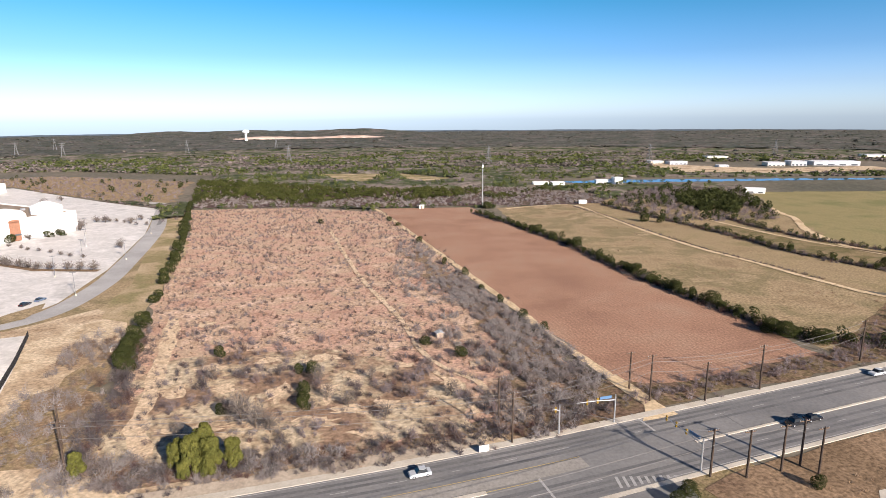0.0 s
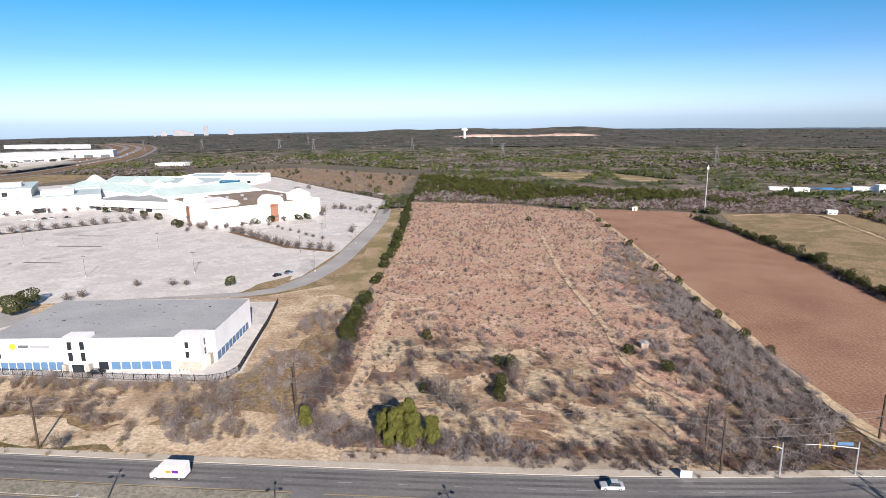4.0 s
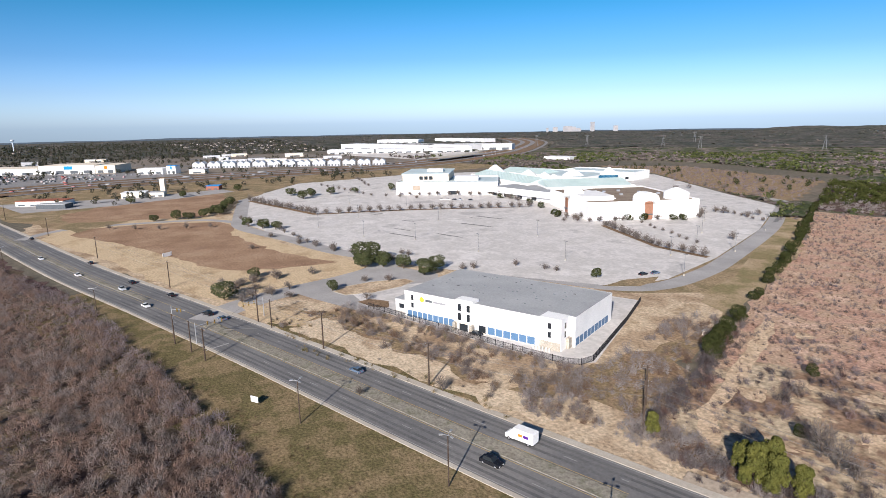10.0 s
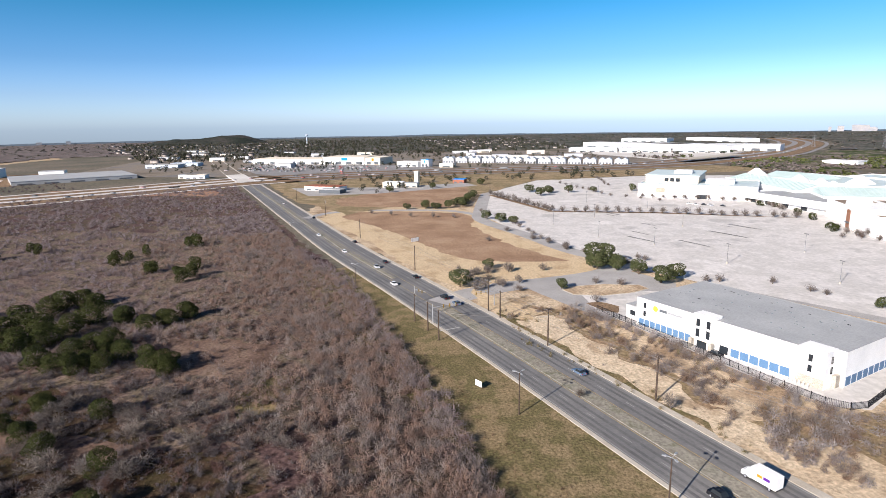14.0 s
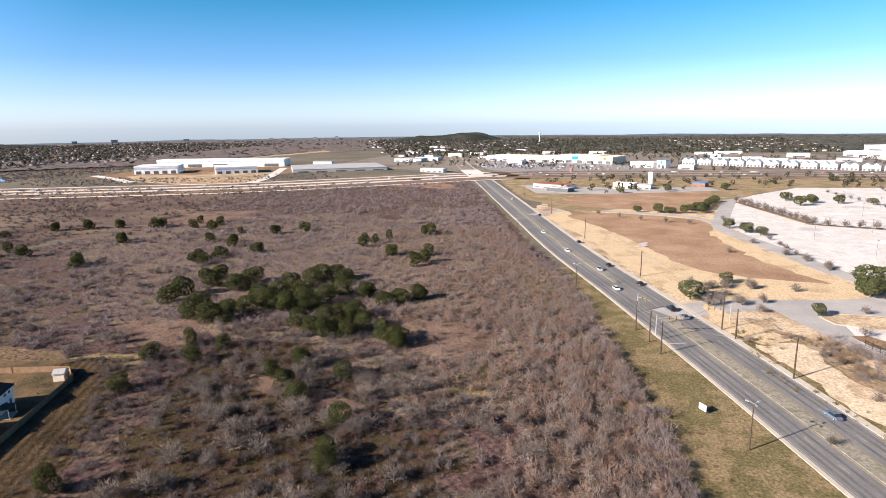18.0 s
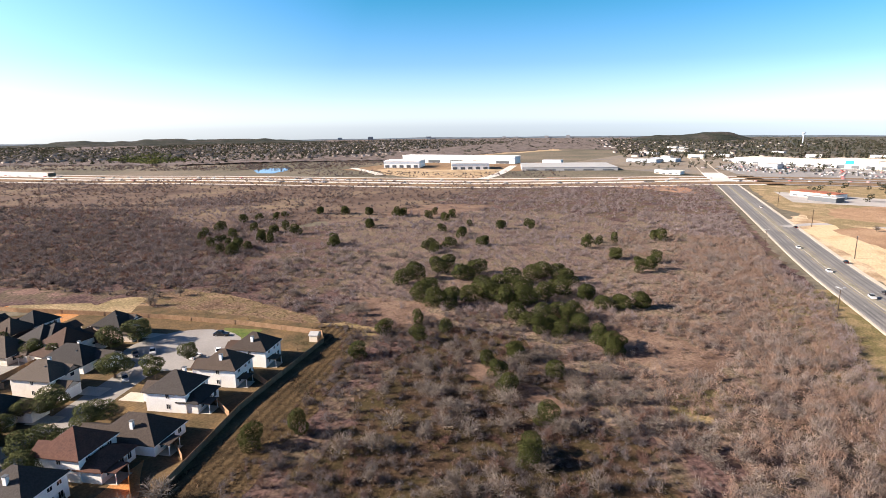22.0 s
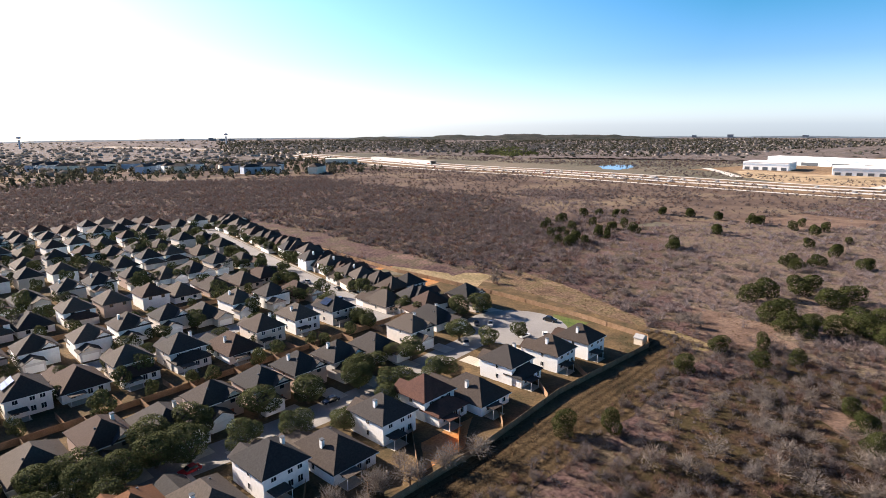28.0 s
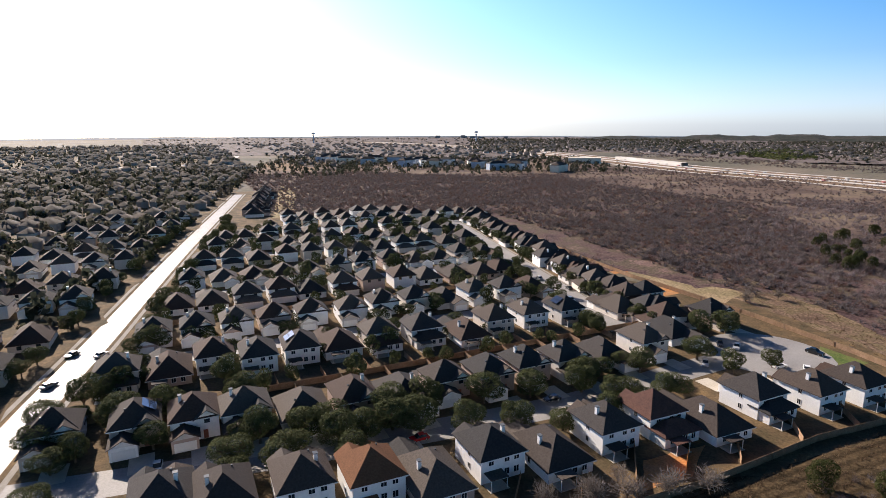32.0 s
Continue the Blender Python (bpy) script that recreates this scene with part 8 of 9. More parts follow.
strip("cross_drive", CROSS, -4, 4, 0.11, None, M_DRIVEWAY, "pale drive between the two brown fields")
MALLWAY = smooth_line([(-262, 143), (-300, 128), (-350, 120), (-413, 108), (-463, 119), (-576, 154), (-653, 181), (-730, 215)], 6)
strip("mall_drive", MALLWAY, -5.5, 5.5, 0.10, None, M_DRIVEWAY, "grey drive along the edge of the parking lot")
patch("roadside_grass", [(-470, 10), (-560, -30), (-790, -85), (-850, 40), (-850, 370), (-880, 560), (-720, 640), (-690, 250), (-576, 150), (-500, 115), (-520, 60)], 0.02, M_GOLDGRASS, "dry grass between the mall and the highway", "field", 4, 14)
patch("superstore_lot", [(-1190, -140), (-1060, 95), (-985, 165), (-905, 165), (-850, 120), (-850, -30), (-930, -110), (-1080, -160)], 0.05, M_STREET, "dark asphalt parking lot of the superstore", "parking lot")
patch("restaurant_lot", [(-700, -46), (-672, 60), (-690, 160), (-655, 165), (-630, 100), (-612, 46), (-612, -24)], 0.05, M_DRIVEWAY, "worn asphalt lot of the restaurants", "parking lot")
patch("junction_strip", [(-815, -221), (-806, -140), (-723, -122), (-700, -190)], 0.05, M_VERGE, "green grass strip by the junction", "verge", 2.0)
patch("warehouse_yards", [(-1290, 560), (-920, 600), (-990, 760), (-1130, 900), (-1400, 850), (-1560, 690)], 0.05, M_HWY, "pale concrete yards of the warehouses", "ground", 3)
patch("commercial_ground", [(-880, -120), (-890, 200), (-880, 480), (-960, 640), (-1300, 640), (-1600, 300), (-1500, -420), (-1000, -420)], 0.02, M_COMM, "lots and yards of a commercial strip", "ground", 6, 18)
patch("commercial_ground_far", [(-980, 640), (-1150, 560), (-1700, 620), (-2100, 1000), (-1500, 1300), (-1150, 1100)], 0.02, M_COMM, "yards of distant warehouses", "ground", 8, 20)
patch("red_scrub_far", [(-240, 515), (-300, 700), (-520, 780), (-620, 700), (-480, 650), (-310, 532)], 0.025, M_WEEDTAN, "reddish scrub behind the parking lot", "field", 5, 10)
patch("suburb_ground", [UV(70, 80), UV(46, 160), UV(8, 366), UV(-54, 665), UV(-110, 960), UV(-150, 2300), UV(900, 2300), UV(700, 500), UV(330, 120)], 0.02, M_YARD, "streets and yards of the wide suburb", "ground", 3, 12)
patch("valley_ground", [(-300, -860), (-37, -870), (133, -840), (190, -770), (300, -900), (360, -1500), (-330, -1500)], 0.022, M_MEADOW, "brown ground round the far apartments", "ground", 6, 16)
patch("pale_field", [(279, -949), (321, -1113), (289, -1134), (204, -999), (186, -924)], 0.05, M_TAN, "pale bare field in the suburb", "field", 4, 10)
for pts in ([(433, -1100), (407, -1137), (440, -1290), (522, -1584)], [(560, -1010), (479, -1050), (430, -1090)]):
    strip("far_road", smooth_line(pts, 12), -7, 7, 0.3, None, M_HWY, "pale road through the far suburb")
M_TANHILL = mat("tan_graded_earth", [(0.30, 0.225, 0.14), (0.40, 0.305, 0.20), (0.34, 0.24, 0.15)], 0.006, 0.06, bump=0.4, fine=0.35)
patch("warehouse_verge", [(-781, -646), (-695, -561), (-668, -471), (-669, -396), (-770, -405), (-891, -442), (-872, -479), (-823, -528), (-812, -640)], 0.06, M_TANHILL, "dry tan grass slope before the warehouses", "ground", 4, 10)
for pts in ([(-674, -391), (-774, -411), (-960, -478)], [(-789, -712), (-724, -612), (-689, -567)]):
    strip("warehouse_drive", smooth_line(pts, 10), -7, 7, 0.5, None, M_HWY, "pale concrete drive to the warehouses")
patch("hill_field", [(-1371, -1018), (-1150, -798), (-1308, -721), (-1612, -653), (-1960, -830), (-2032, -1122), (-1732, -1116)], 0.03, M_TANHILL, "tan graded hillside", "field", 10, 20)
patch("warehouse_yard", [(-740, -700), (-760, -480), (-900, -380), (-1080, -420), (-1080, -600), (-900, -720)], 0.035, M_TAN, "dry ground round the warehouses", "ground", 5, 14)
patch("green_strip", [(-640, -112), (-700, -130), (-790, -240), (-760, -330), (-690, -250)], 0.03, M_PLOUGH, "brown strip by the highway", "field", 3, 10)
patch("industrial_yard", [(321, 950), (352, 902), (459, 830), (620, 850), (620, 800), (424, 750), (304, 780), (294, 872)], 0.03, M_SANDY, "pale graded yards in the distance", "ground", 4, 10)
for pts in ([(-171, 788), (-112, 690), (-90, 680), (-71, 786)], [(-62, 790), (-40, 690), (-12, 680), (12, 720)]):
    patch("clearing", pts, 0.03, M_GREEN, "tan clearing in the woods", "field", 3, 8)
for pts in ([(134, 662), (148, 652), (217, 653), (304, 657), (417, 664), (640, 664), (660, 686), (439, 684), (348, 685), (238, 684), (157, 676)], [(-635, -745), (-690, -770), (-742, -822), (-716, -850), (-668, -830), (-630, -775)]):
    patch("pond", pts, 0.05, M_WATER, "blue pond", "water", 3, 8)
HWY = HWY_LINE
HWY_S = [p for p in HWY if p.y < -60]
HWY_N = [p for p in HWY if p.y >= -85]
for ln, m1 in ((HWY_S, M_HWY), (HWY_N, M_STREET)):
    for nm, d0, d1, lab in (("highway", -24, -9, "highway carriageway with light traffic"), ("highway", 9, 24, "highway carriageway with light traffic"), ("frontage_road", -64, -55, "frontage road beside the highway"), ("frontage_road", 52, 61, "frontage road beside the highway")):
        strip(nm, ln, d0, d1, 0.9 if nm == "highway" else 0.6, None, m1, ("pale concrete " if ln is HWY_S else "grey asphalt ") + lab)
strip("highway_verge", HWY, -52, 50, 0.5, None, M_TAN, "dry grass of the highway reserve", "verge")
WALL = [p for p in HWY if -1240 < p.y < -1000]
thing("highway_wall", "long white retaining wall of the highway ramp", "wall", kind="structure", mesh=bm_mesh("highway_wall", ribbon(WALL, 27, 40, 0, 6.0), M_HWY))
DECK = [p for p in HWY if 560 < p.y < 760]
thing("overpass", "pale concrete overpass of the highway", "bridge", kind="structure", mesh=bm_mesh("overpass", ribbon(DECK, -14, 14, 5.5, 7.0), M_CONC))
thing("junction_bridge", "pale bridge where the road crosses the highway", "bridge", kind="structure", mesh=bm_mesh("junction_bridge", ribbon(stretch(ROAD, -930, -790), -13, 13, 0.1, 1.2), M_HWY))

# distant traffic as one mesh
V, F = [], []
for line, d in ((HWY, -16), (HWY, -22), (HWY, 16), (HWY, 22)):
    L = [p for p in offset_line(line, d) if p.length < 1700]
    for p, q in zip(L, L[1:]):
        if rng.uniform() < 0.3:
            t = (q - p).normalized()
            n = Vector((-t.y, t.x))
            l, w, h = rng.uniform(2, 2.6) * (2.6 if rng.uniform() < 0.12 else 1), 0.95, rng.uniform(1.4, 1.9)
            k = len(V)
            for z in (1.1, h + 0.8):
                for sx, sy in ((-1, -1), (1, -1), (1, 1), (-1, 1)):
                    c = p + t * l * sx + n * w * sy
                    V.append((c.x, c.y, z))
            F += [[k, k + 1, k + 5, k + 4], [k + 1, k + 2, k + 6, k + 5], [k + 2, k + 3, k + 7, k + 6], [k + 3, k, k + 4, k + 7], [k + 4, k + 5, k + 6, k + 7]]
for k in range(170):
    row = k % 6
    q = Vector((-1150, -128)).lerp(Vector((-1010, 118)), rng.uniform(0.05, 1)) + Vector((0.88, -0.47)) * (18 + 22 * row)
    t = Vector((0.88, -0.47)) if rng.uniform() < 0.9 else Vector((0.47, 0.88))
    n, c = Vector((-t.y, t.x)), len(V)
    for z in (0.3, rng.uniform(1.4, 1.9)):
        V += [(*(q + t * 2.3 * sx + n * 0.95 * sy), z) for sx, sy in ((-1, -1), (1, -1), (1, 1), (-1, 1))]
    F += [[c, c + 1, c + 5, c + 4], [c + 1, c + 2, c + 6, c + 5], [c + 2, c + 3, c + 7, c + 6], [c + 3, c, c + 4, c + 7], [c + 4, c + 5, c + 6, c + 7]]
M_CARS = mat("far_cars", [], s2=1, fine=0, rough=0.4, island=[(0.02, 0.02, 0.02), (0.35, 0.35, 0.35), (0.10, 0.11, 0.12), (0.42, 0.42, 0.42), (0.3, 0.05, 0.04)])
thing("distant_traffic", "small distant cars on the highway and the lots", "traffic", kind="stuff", mesh=np_mesh("distant_traffic", V, F, M_CARS))


# ---- distant buildings ----
def hall(p, ang, L, D, H, wall_mat, roof_mat, label, category="building", doors=0, band=None, sign=None):
    ob = thing("building", label, category, pose(*p, 0.08, 0, 0, ang))
    part("wall", boxes((0, L, 0, D, 0, H)), wall_mat, ob)
    part("roof", boxes((-0.4, L + 0.4, -0.4, D + 0.4, H, H + 0.5)), roof_mat, ob)
    if band:
        part("band", boxes((0, L, -0.3, -0.02, H * 0.62, H * 0.86)), band, ob)
    doors = min(doors, 5)
    for k in range(doors):
        x = L * (k + 0.5) / doors
        part("dock_door", boxes((x - L / doors * 0.28, x + L / doors * 0.28, -0.2, 0.02, 0.4, H * 0.42)), M_LETTER, ob)
    if sign:
        part("sign", boxes((L * 0.45, L * 0.6, -0.6, -0.32, H * 0.55, H * 0.95)), sign, ob)
    return ob


M_BLUESIGN = mat("blue_sign", [(0.02, 0.22, 0.62)], fine=0.05, rough=0.4)
M_ORSIGN = mat("orange_sign", [(0.75, 0.18, 0.02)], fine=0.05, rough=0.4)
M_PALEBLUE = mat("pale_blue_siding", [(0.36, 0.44, 0.54), (0.52, 0.55, 0.58)], 0.1, 1, fine=0.1)
M_APART = mat("pale_grey_siding", [(0.44, 0.45, 0.47), (0.58, 0.58, 0.59)], 0.12, 1, fine=0.15)
W_L = "long white distribution warehouse with dock doors"
hall((-815, -661), 115, 64, 58, 12, M_WHITE, M_WHITE, W_L, "warehouse", 5, M_PALEBLUE)
hall((-826, -526), 123, 63, 60, 10.5, M_WHITE, M_WHITE, W_L, "warehouse", 5, M_PALEBLUE)
hall((-968, -735), 100, 238, 40, 13.5, M_WHITE, M_WHITE, "very long white distribution warehouse behind two others", "warehouse", 5, M_PALEBLUE)
hall((-858, -412), 117, 150, 120, 5, M_GREYROOF, M_GREYROOF, "low grey flat-roofed building", "building", 5)
hall((-1000, -440), 100, 34, 20, 9, M_WHITE, M_GREYROOF, "white office block behind the low building", "building", 4)
hall((-895, -215), 80, 26, 14, 5, M_CREAM, M_GREYROOF, "small cream roadside building", "building", 3)
hall((-1150, -330), 78, 60, 30, 6, M_PALEBLUE, M_GREYROOF, "pale blue shop building with flat roof", "building", 4)
hall((-1199, -147), 61.6, 150, 60, 9.5, M_WHITE, M_CREAM, "long white superstore with a flat roof", "store", 5)
hall((-1127, -13), 61.6, 84, 60, 13, M_WHITE, M_CREAM, "white superstore front with a blue sign", "store", 4, None, M_BLUESIGN)
hall((-1086, 62), 61.6, 30, 60, 12, M_CREAM, M_CREAM, "superstore end bay with an orange sign", "store", 2, None, M_ORSIGN)
hall((-1009, 112), 54, 40, 26, 8, M_WHITE, M_WHITE, "white shop with a grey flat roof", "store", 3)
hall((-984, 150), 54, 14, 16, 12, M_WHITE, M_BLUESIGN, "white shop with a tall blue sign", "store", 2, None, M_BLUESIGN)
hall((-1190, -297), 78, 52, 24, 6, M_PALEBLUE, M_PALEBLUE, "pale blue metal shop building", "store", 3)
hall((-884, -204), 82, 28, 18, 5, M_WHITE, M_CREAM, "white filling-station shop by the junction", "store", 3)
hall((-672, -30), 58, 44, 18, 4.5, M_WHITE, M_BRICK, "roadside restaurant with red roof trim", "restaurant", 4)
hall((-636, -14), 58, 26, 12, 4, M_LETTER, M_GREYROOF, "dark grey roadside restaurant with a flat roof", "restaurant", 3)
hall((-668, 57), 72, 22, 18, 5.5, M_CREAM, M_WHITE, "cream roadside restaurant with a flat roof", "restaurant", 3)
hall((-664, 82), 72, 14, 14, 4.5, M_CREAM, M_GREYROOF, "low cream annex of a restaurant", "restaurant", 2)
hall((-700, 98), 60, 5, 5, 15, M_CREAM, M_CREAM, "pale square sign tower beside a restaurant", "tower")
hall((-693, 144), 60, 14, 12, 4.5, M_BRICK, M_BLUESIGN, "small restaurant with a bright blue roof", "restaurant", 2)
for k in range(3):
    hall((-1330 + 70 * k, 560 + 95 * k), 58, 110, 60, 9, M_WHITE, M_WHITE, W_L, "warehouse", 5)
hall((-765, 728), 20, 48, 30, 7, M_WHITE, M_WHITE, "small white hall beyond the mall", "building", 3)
for x, y, a, l, d in ((-1540, 690, 22, 300, 60), (-1390, 780, 18, 240, 60), (-1819, 950, 38, 150, 60), (-1762, 1150, 10, 230, 60), (-1250, 860, 40, 160, 50)):
    hall((x, y), a, l, d, 14, M_WHITE, M_WHITE, W_L, "warehouse", 6)
for k in range(13):
    q = Vector((-1075, 205)).lerp(Vector((-905, 462)), k / 12)
    ob = hall((q.x, q.y), 56.5, 21.5, 14, 7.5, M_APART, M_GREYROOF, "white apartment block with grey gables", "apartments", 4)
    for x in (0, 10.75):
        part("gabled_roof", gable_roof(x + 0.6, x + 10.1, -0.6, 14, 7.9, 3.6, 0.4), M_PALEBLUE, ob)
        part("gable_wall", gable_wall(x + 0.6, x + 10.1, -0.62, 7.8, 3.2), M_APART, ob)
for k in range(22):
    LK = rng.uniform(22, 38)
    q = Vector((230, -1190)).lerp(Vector((-205, -905)), (k % 11) / 10) + Vector((rng.normal(0, 9), (-46 if k > 10 else 0) + rng.normal(0, 12)))
    ob = hall((q.x, q.y), rng.choice([-24, 10, 62]) + rng.normal(0, 5), LK, 15, 10.5, (M_PALEBLUE, M_TRIM, M_CREAM, M_PALEBLUE)[k % 4], M_GREYROOF, "blue-grey apartment block with hipped roof", "apartments", 3)
    part("pitched_roof", hip_roof(LK, 15, 10.9, 4), M_HROOF, ob)
hall((-250, -1110), 165, 60, 30, 10, M_CREAM, M_CREAM, "pale hall by the highway", "building", 4)
for x, y, a, l, d, h in ((97, 621, 0, 16, 9, 4), (116, 615, 5, 13, 9, 4.5), (169, 641, 0, 19, 9, 4), (187, 634, 10, 9, 9, 7), (288, 552, -20, 16, 10, 4), (115, 488, 0, 6, 4, 2.5)):
    hall((x, y), a, l, d, h, M_WHITE, M_WHITE, "white farm building among trees", "farm building", 2)
for x, y, a, l, d, h in ((477, 862, -8, 34, 22, 7), (514, 866, -8, 30, 24, 9), (550, 870, -8, 90, 30, 8), (350, 905, 5, 40, 16, 6), (330, 930, 10, 30, 14, 5), (400, 850, 0, 20, 12, 4), (720, 1000, -10, 120, 30, 9), (450, 1000, 0, 50, 20, 8)):
    hall((x, y), a, l * 0.7, d, h * 0.7, M_APART if x % 3 else M_CREAM, M_APART, "pale industrial shed in the distance", "industrial building", 4)
for k in range(34):
    c = spots([(-920, -240), (-1060, -60), (-1500, 100), (-1900, -400), (-1300, -420)], 1)[0] if k % 2 else spots([(-900, 120), (-900, 460), (-1250, 560), (-1500, 300)], 1)[0]
    hall(c, rng.uniform(60, 90), rng.uniform(15, 40), rng.uniform(10, 18), rng.uniform(4, 8), (M_CREAM, M_APART, M_APART)[k % 3], (M_APART, M_GREYROOF)[k % 2], "distant low shop by the highway", "store", 1)


# far roofs of the suburbs
def suburb(name, P, ang, label):
    VW, FW, VR, FR = [], [], [], []
    for (x, y) in P:
        a = radians(ang + rng.choice([0, 90]) + rng.normal(0, 6))
        c, s = math.cos(a), math.sin(a)
        l, d, h = rng.uniform(4.8, 6.2), rng.uniform(4.2, 5.2), rng.choice([3.2, 5.6])
        rot = lambda u, v: (x + u * c - v * s, y + u * s + v * c)
        k = len(VW)
        for z in (0, h):
            VW += [(*rot(sx * l, sy * d), z) for sx, sy in ((-1, -1), (1, -1), (1, 1), (-1, 1))]
        FW += [[k, k + 1, k + 5, k + 4], [k + 1, k + 2, k + 6, k + 5], [k + 2, k + 3, k + 7, k + 6], [k + 3, k, k + 4, k + 7]]
        k = len(VR)
        e = 1.08
        VR += [(*rot(sx * l * e, sy * d * e), h - 0.1) for sx, sy in ((-1, -1), (1, -1), (1, 1), (-1, 1))] + [(*rot(-l * 0.35, 0), h + 3), (*rot(l * 0.35, 0), h + 3)]
        FR += [[k, k + 1, k + 5, k + 4], [k + 2, k + 3, k + 4, k + 5], [k + 1, k + 2, k + 5, k + 5], [k + 3, k, k + 4, k + 4]]
    FR = [f if len(set(f)) == 4 else f[:3] + [f[0]] for f in FR]
    tri = [t for f in FR for t in ([f[:3], [f[0], f[2], f[3]]] if len(set(f)) == 4 else [f[:3]])]
    thing(name, label, "houses", kind="stuff", mesh=np_mesh(name, VW, FW, M_FWALL))
    thing(name + "_roofs", label.replace("houses", "house roofs"), "houses", kind="stuff", mesh=np_mesh(name, VR, tri, M_FROOF))


M_FWALL = mat("far_house_wall", [(0.20, 0.17, 0.15), (0.32, 0.28, 0.25), (0.50, 0.47, 0.44)], 0.03, 1, fine=0.1)
M_FROOF = mat("far_shingle", [(0.05, 0.048, 0.047), (0.085, 0.076, 0.068), (0.13, 0.11, 0.097)], 0.03, 1, fine=0.25, rough=0.9, spec=0.03)
rows = []
for j, v in enumerate(np.cumsum([470] + [30, 40] * 8)):
    u0 = float(np.interp(v, (366, 640, 1100), (0, -56, -146)))
    rows += [UV(u + rng.normal(0, 1.2), v + 0.05 * (u - u0) + rng.normal(0, 1.5)) for u in np.arange(u0 + 20, u0 + 480, 13.4) if rng.uniform() < 0.9]
for v in np.cumsum([120] + [30, 40] * 5):
    u0 = float(np.interp(v, (100, 159, 216, 366, 640), (48, 39, 28, 0, -56)))
    rows += [UV(u + rng.normal(0, 1.0), v + rng.normal(0, 1.5)) for u in np.arange(u0 + 89, u0 + 420, 13.4) if rng.uniform() < 0.9]
rows = np.array(rows)
rows = rows[(rows[:, 1] < -60)]
suburb("suburb_houses", rows, ANG + 79, "houses of the wide suburb")
# far shingle once more, its grey tinted for haze
M_FROOF = mat("hazy_shingle", [(0.046, 0.046, 0.05), (0.068, 0.064, 0.062), (0.095, 0.086, 0.08)], 0.03, 1, fine=0.2, rough=0.9, spec=0.03)
FARSUB = [UV(-110, 930), UV(-130, 2300), UV(1100, 2300), UV(700, 900), UV(120, 1000)]
suburb("distant_houses", spots(FARSUB, 1500), ANG, "distant suburb houses")
suburb("hillside_houses", np.concatenate([spots([(-900, -1050), (-780, -1300), (-1300, -2000), (-2500, -1900), (-2300, -1150), (-1500, -1120), (-1150, -900)], 900), spots([(-560, -1500), (-480, -1750), (-1100, -2200), (-1200, -1700), (-850, -1350)], 420)]), 40, "hillside houses in the distance")
suburb("west_houses", np.concatenate([spots([(-1300, -380), (-1400, -100), (-2600, 0), (-2600, -900)], 230), spots([(-1500, 330), (-1500, 640), (-2600, 900), (-2600, 400)], 260)]), 70, "distant houses among trees")
suburb("valley_houses", spots([(-480, -1650), (-120, -1600), (-180, -2700), (-1000, -2500), (-760, -1900)], 520), 20, "houses of the far valley")
suburb("south_houses", spots([(220, -1000), (-180, -1100), (-300, -1700), (200, -2300), (700, -2200)], 500), 10, "distant houses beyond the wood")
TREES_SUB = np.concatenate([spots([(-560, -1600), (-100, -1500), (-160, -3000), (-1300, -2900), (-900, -2000)], 2600), spots([UV(70, 100), UV(46, 200), UV(-54, 665), UV(-110, 960), UV(520, 1000), UV(520, 300), UV(300, 120)], 2900), spots([(-300, -880), (133, -850), (190, -780), (300, -900), (340, -1300), (-300, -1300)], 900), spots(FARSUB, 1800), spots([(-900, -1000), (-600, -1300), (-700, -2100), (-1500, -2400), (-2500, -1900), (-2300, -1150)], 4200), spots([(-1300, -380), (-1500, 640), (-2800, 900), (-2800, -900)], 4200)])
P = np.concatenate([spots([(-1000, -300), (-900, 460), (-1300, 600), (-1450, -350)], 300), spots([(-600, 10), (-830, -60), (-840, 360), (-700, 420), (-690, 200)], 90)])
scatter("strip_trees", "grey-green trees among shops and lots", "trees", SHRUB_GREEN, P, sizes(len(P), 5, 9), M_SUBTREE, squash=(0.7, 1.0))
scatter("suburb_trees", "dark trees among the distant houses", "trees", CLUMP_FAR, TREES_SUB, sizes(len(TREES_SUB), 5, 10), M_SUBTREE)
P = np.concatenate([grow([(-640, -870), (-560, -1030), (-430, -1390), (-560, -1560), (-700, -1390), (-670, -1140), (-960, -1100), (-1100, -880), (-960, -760), (-780, -740)], 4200, 0.3, 0.6, 40, 5.0, 0.25)])
scatter("far_brush", "dark brown brush between highway and houses", "brush", BUSH_FAR, P, sizes(len(P), 3, 7), M_TWIGD)
P = spots([(-711, -1389), (-668, -1147), (-790, -1196), (-992, -1629), (-914, -1653)], 900)
scatter("far_grove", "dark evergreen grove beyond the highway", "trees", CLUMP, P, sizes(len(P), 7, 11), M_PINEWOOD, squash=(0.5, 0.8))
P = spots([(-240, 515), (-300, 700), (-520, 780), (-620, 700), (-480, 650), (-310, 532)], 1100)
scatter("scrub_far", "grey and pink bushes behind the parking lot", "brush", BUSH_FAR, P, sizes(len(P), 2, 5), M_TWIG)
P = spots([(-240, 515), (-300, 700), (-620, 780), (-620, 700), (-480, 650), (-310, 532)], 60)
scatter("scrub_evergreens", "dark evergreens in the far scrub", "trees", WOODCROWN, P, sizes(len(P), 3, 6), M_CEDAR)
P = along([(-520, -400), (-493, -406), (-430, -440), (-366, -469), (-308, -526), (-260, -600)], 1.6, 5)
scatter("creek_brush", "dark leafless line of creek brush", "brush", BUSH_FAR, P, sizes(len(P), 3, 6), M_TWIGD)


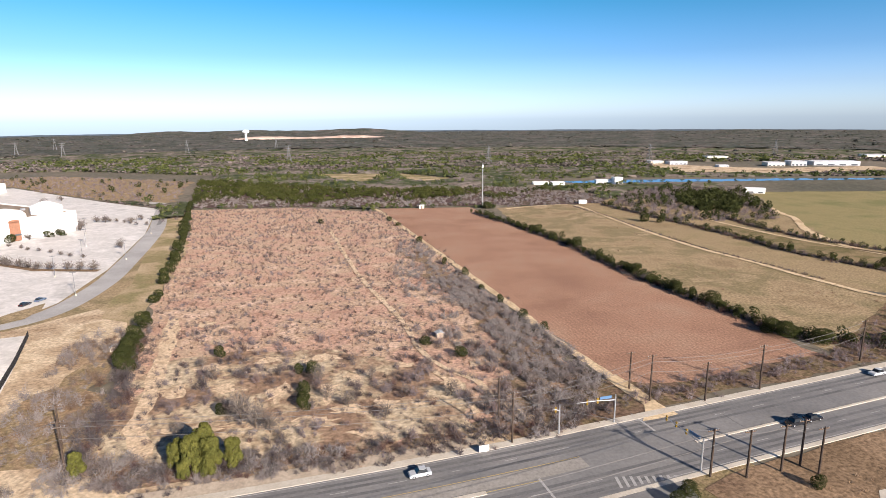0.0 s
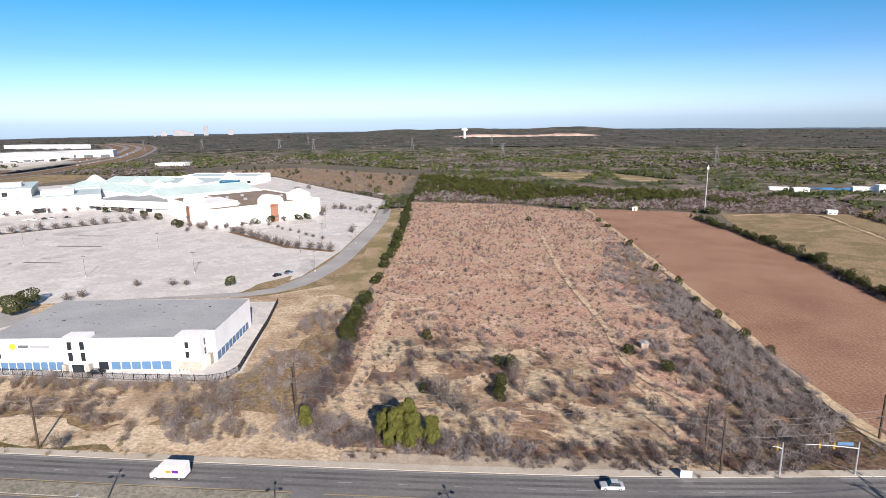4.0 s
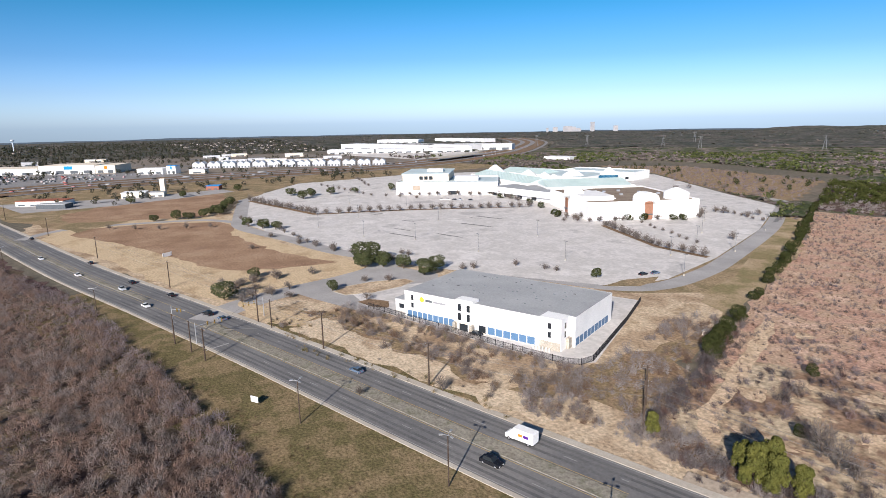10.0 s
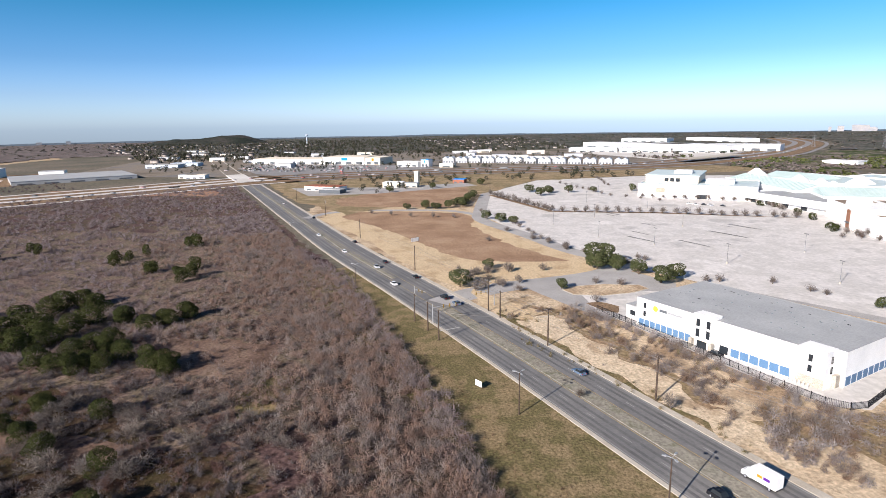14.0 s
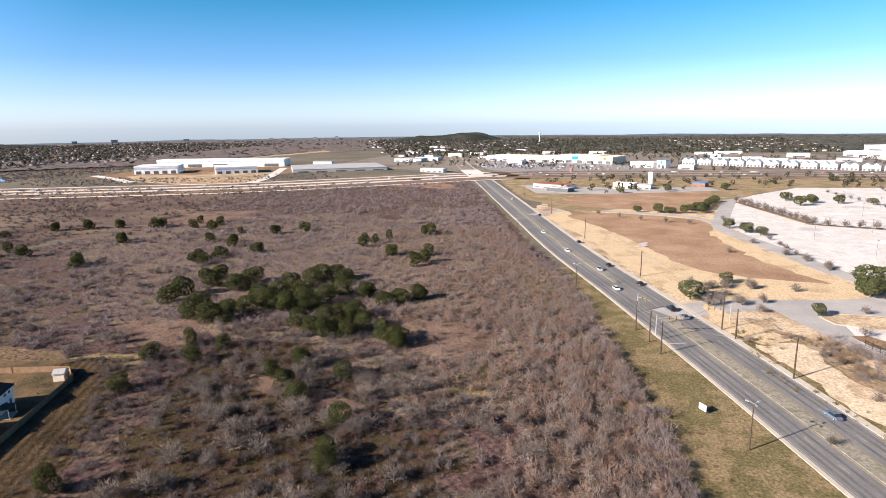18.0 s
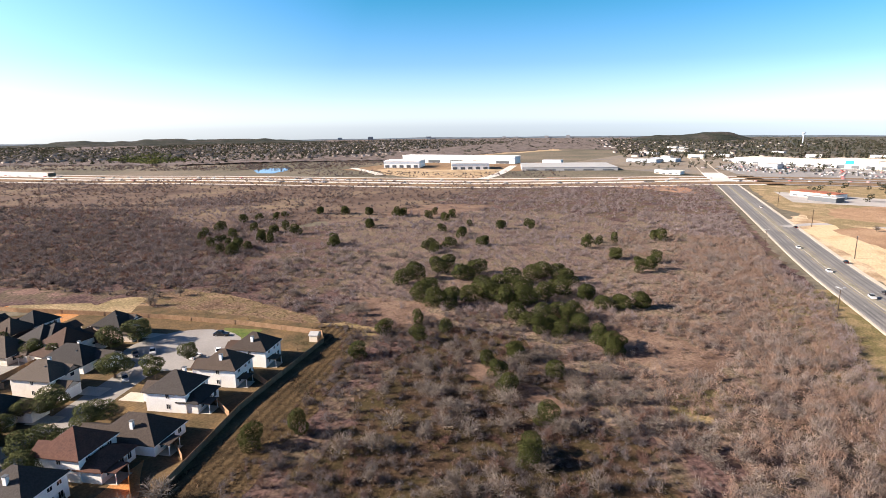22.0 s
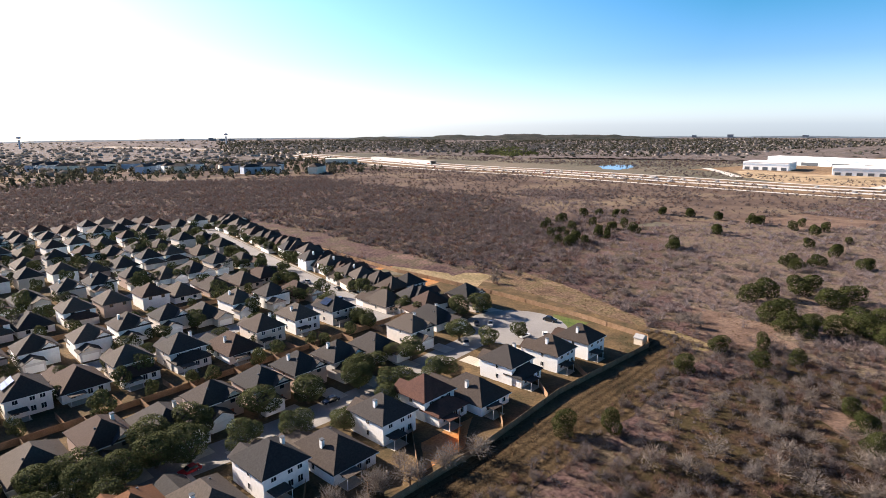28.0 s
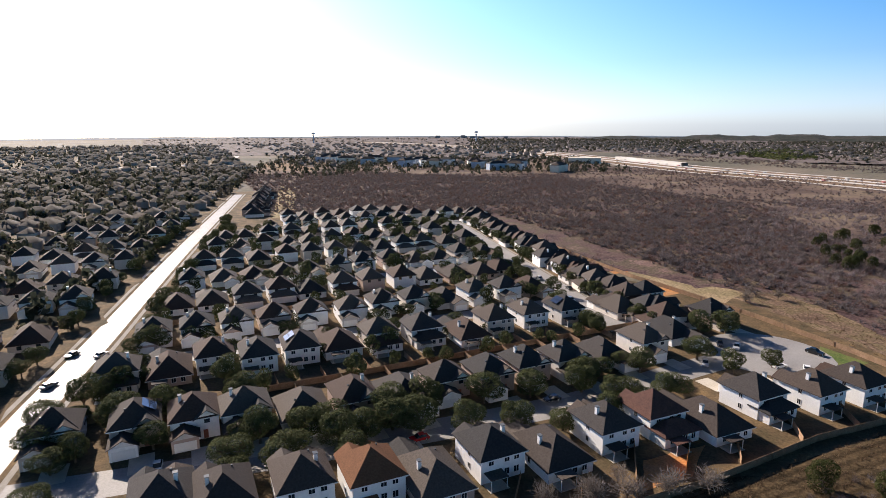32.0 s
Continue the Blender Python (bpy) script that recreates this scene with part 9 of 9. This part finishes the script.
# ---- towers ----
def lattice(name, p, h, w, label, category, arms=0, turn=0):
    ob = thing(name, label, category, pose(*p, 0, 0, 0, turn), group=category + "s")
    bm = bmesh.new()
    n = 7
    for sx, sy in ((-1, -1), (1, -1), (1, 1), (-1, 1)):
        tube(bm, [(sx * w, sy * w, 0), (sx * w * 0.3, sy * w * 0.3, h * 0.7), (sx * w * 0.12, sy * w * 0.12, h)], [0.3, 0.24, 0.18], 4)
    for k in range(n):
        z0, z1 = h * k / n, h * (k + 1) / n
        f = lambda z: w * (1 - 0.7 * min(1, z / (h * 0.7))) if z < h * 0.7 else w * 0.3 * (1 - 0.6 * (z - h * 0.7) / (h * 0.3))
        a, b = f(z0), f(z1)
        for s in (-1, 1):
            tube(bm, [(-a, s * a, z0), (b, s * b, z1)], [0.13, 0.13], 3)
            tube(bm, [(s * a, -a, z0), (s * b, b, z1)], [0.13, 0.13], 3)
    part("frame", bm, M_PYLON, ob)
    for k in range(arms):
        z = h * (0.97 - 0.13 * k)
        part("arm", boxes((-5.5 + k, 5.5 - k, -0.25, 0.25, z - 0.25, z + 0.25)), M_PYLON, ob)


for p in ((-768, 1198), (-257, 989), (73, 931), (326, 929), (-560, 1300), (-900, 1250), (-1080, 1180), (-1240, 1150), (-420, 1500), (-980, 1500), (620, 1100)):
    lattice("pylon", p, 30, 4, "grey steel power pylon in the woods", "power pylon", 3, 30)
mast = thing("radio_mast", "slender white radio mast at the field's end", "mast", pose(33, 480, 0))
part("pole", pipe([(0, 0, 0), (0, 0, 16), (0, 0, 35)], [0.42, 0.36, 0.28], sides=8), M_STEEL, mast)
for k in range(3):
    part("antenna", box(bmesh.new(), 0.45, 0.75, -0.45, 0.45, 31.6, 33.6, m=pose(0, 0, 0, 0, 0, 120 * k)), M_TRIM, mast)
part("equipment_hut", boxes((2, 6, -1, 3, 0, 2.8)), M_CREAM, mast)


def water_tower(p, h, r, material=None):
    ob = thing("water_tower", "white mushroom-shaped water tower on the horizon", "water tower", pose(*p, 0))
    part("stem", pipe([(0, 0, 0), (0, 0, h * 0.15), (0, 0, h * 0.6), (0, 0, h * 0.75)], [r * 0.5, r * 0.32, r * 0.32, r * 0.5], sides=14), material or M_WHITE, ob)
    bm = bmesh.new()
    bmesh.ops.create_uvsphere(bm, u_segments=16, v_segments=10, radius=r, matrix=pose(0, 0, h - r * 0.55) @ Matrix.Diagonal((1, 1, 0.55, 1)))
    part("tank", bm, material or M_WHITE, ob)


water_tower((-674, 2044), 42, 12)
water_tower((-2400, -86), 40, 6, M_PALEBLUE)
water_tower((-170, -2480), 48, 8, M_PALEBLUE)
water_tower((495, -2420), 44, 8, M_PALEBLUE)

# quarry cliffs, far hills and skyline
M_QUARRY = mat("quarry_rock", [(0.36, 0.25, 0.20), (0.50, 0.39, 0.32), (0.42, 0.29, 0.245)], 0.01, 0.08, fine=0.2)


def ridge(name, az0, az1, r, h, depth, material, label, seed, category="hills", flat_top=False):
    n = max(8, int((az1 - az0) * 3))
    V, F = [], []
    for i in range(n + 1):
        t = i / n
        a = radians(90 + az0 + (az1 - az0) * t)
        e = min(1, t * 5, (1 - t) * 5) ** 0.7
        z = h * e * (0.55 + 0.45 * noise.noise(Vector((t * (az1 - az0) * 0.18, seed, 0))) + 0.12 * noise.noise(Vector((t * (az1 - az0) * 1.1, seed, 3))))
        for rr, zz in ((r - depth, -1), (r - depth * (0.3 if not flat_top else 0.9), z * 0.75), (r, z), (r + depth, -1)):
            V.append((rr * math.cos(a), rr * math.sin(a), zz))
    for i in range(n):
        for j in range(3):
            a = i * 4 + j
            F.append([a, a + 4, a + 5, a + 1])
    thing(name, label, category, kind="structure", mesh=np_mesh(name, V, F, material, True))


M_HILLWOOD = mat("dark_hill_wood", [(0.022, 0.028, 0.022), (0.04, 0.042, 0.034), (0.062, 0.056, 0.05)], 0.012, 0.09, fine=0.5)
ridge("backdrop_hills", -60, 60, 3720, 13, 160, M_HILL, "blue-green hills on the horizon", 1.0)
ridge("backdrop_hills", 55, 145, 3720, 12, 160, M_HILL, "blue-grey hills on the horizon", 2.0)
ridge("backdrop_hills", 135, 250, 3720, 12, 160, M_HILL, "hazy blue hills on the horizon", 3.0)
ridge("wooded_hill", 95.5, 106, 2900, 48, 260, M_HILLWOOD, "low wooded hill", 5.0)
ridge("wooded_hill", 134, 166, 3200, 40, 300, M_HILLWOOD, "low wooded hill with houses", 6.0)
ridge("wooded_hill", 2, 29, 3550, 30, 200, M_GREYWOOD, "low wooded ridge", 7.5)
ridge("wooded_hill", -42, -18, 3500, 14, 200, M_GREYWOOD, "low wooded ridge", 8.0)
ridge("quarry", 4.5, 20, 2450, 19, 110, M_QUARRY, "pale pinkish quarry cliffs", 4.0, "quarry", True)
for k in range(26):
    az = (44 + rng.normal(0, 1.6)) if k < 12 else (122 + rng.normal(0, 9)) if k < 20 else (176 + rng.normal(0, 2.0))
    r = 3600 if k < 20 else 3300
    h = rng.uniform(16, 34) if 0 < k < 12 else rng.uniform(8, 18) if k else 55
    a = radians(90 + az)
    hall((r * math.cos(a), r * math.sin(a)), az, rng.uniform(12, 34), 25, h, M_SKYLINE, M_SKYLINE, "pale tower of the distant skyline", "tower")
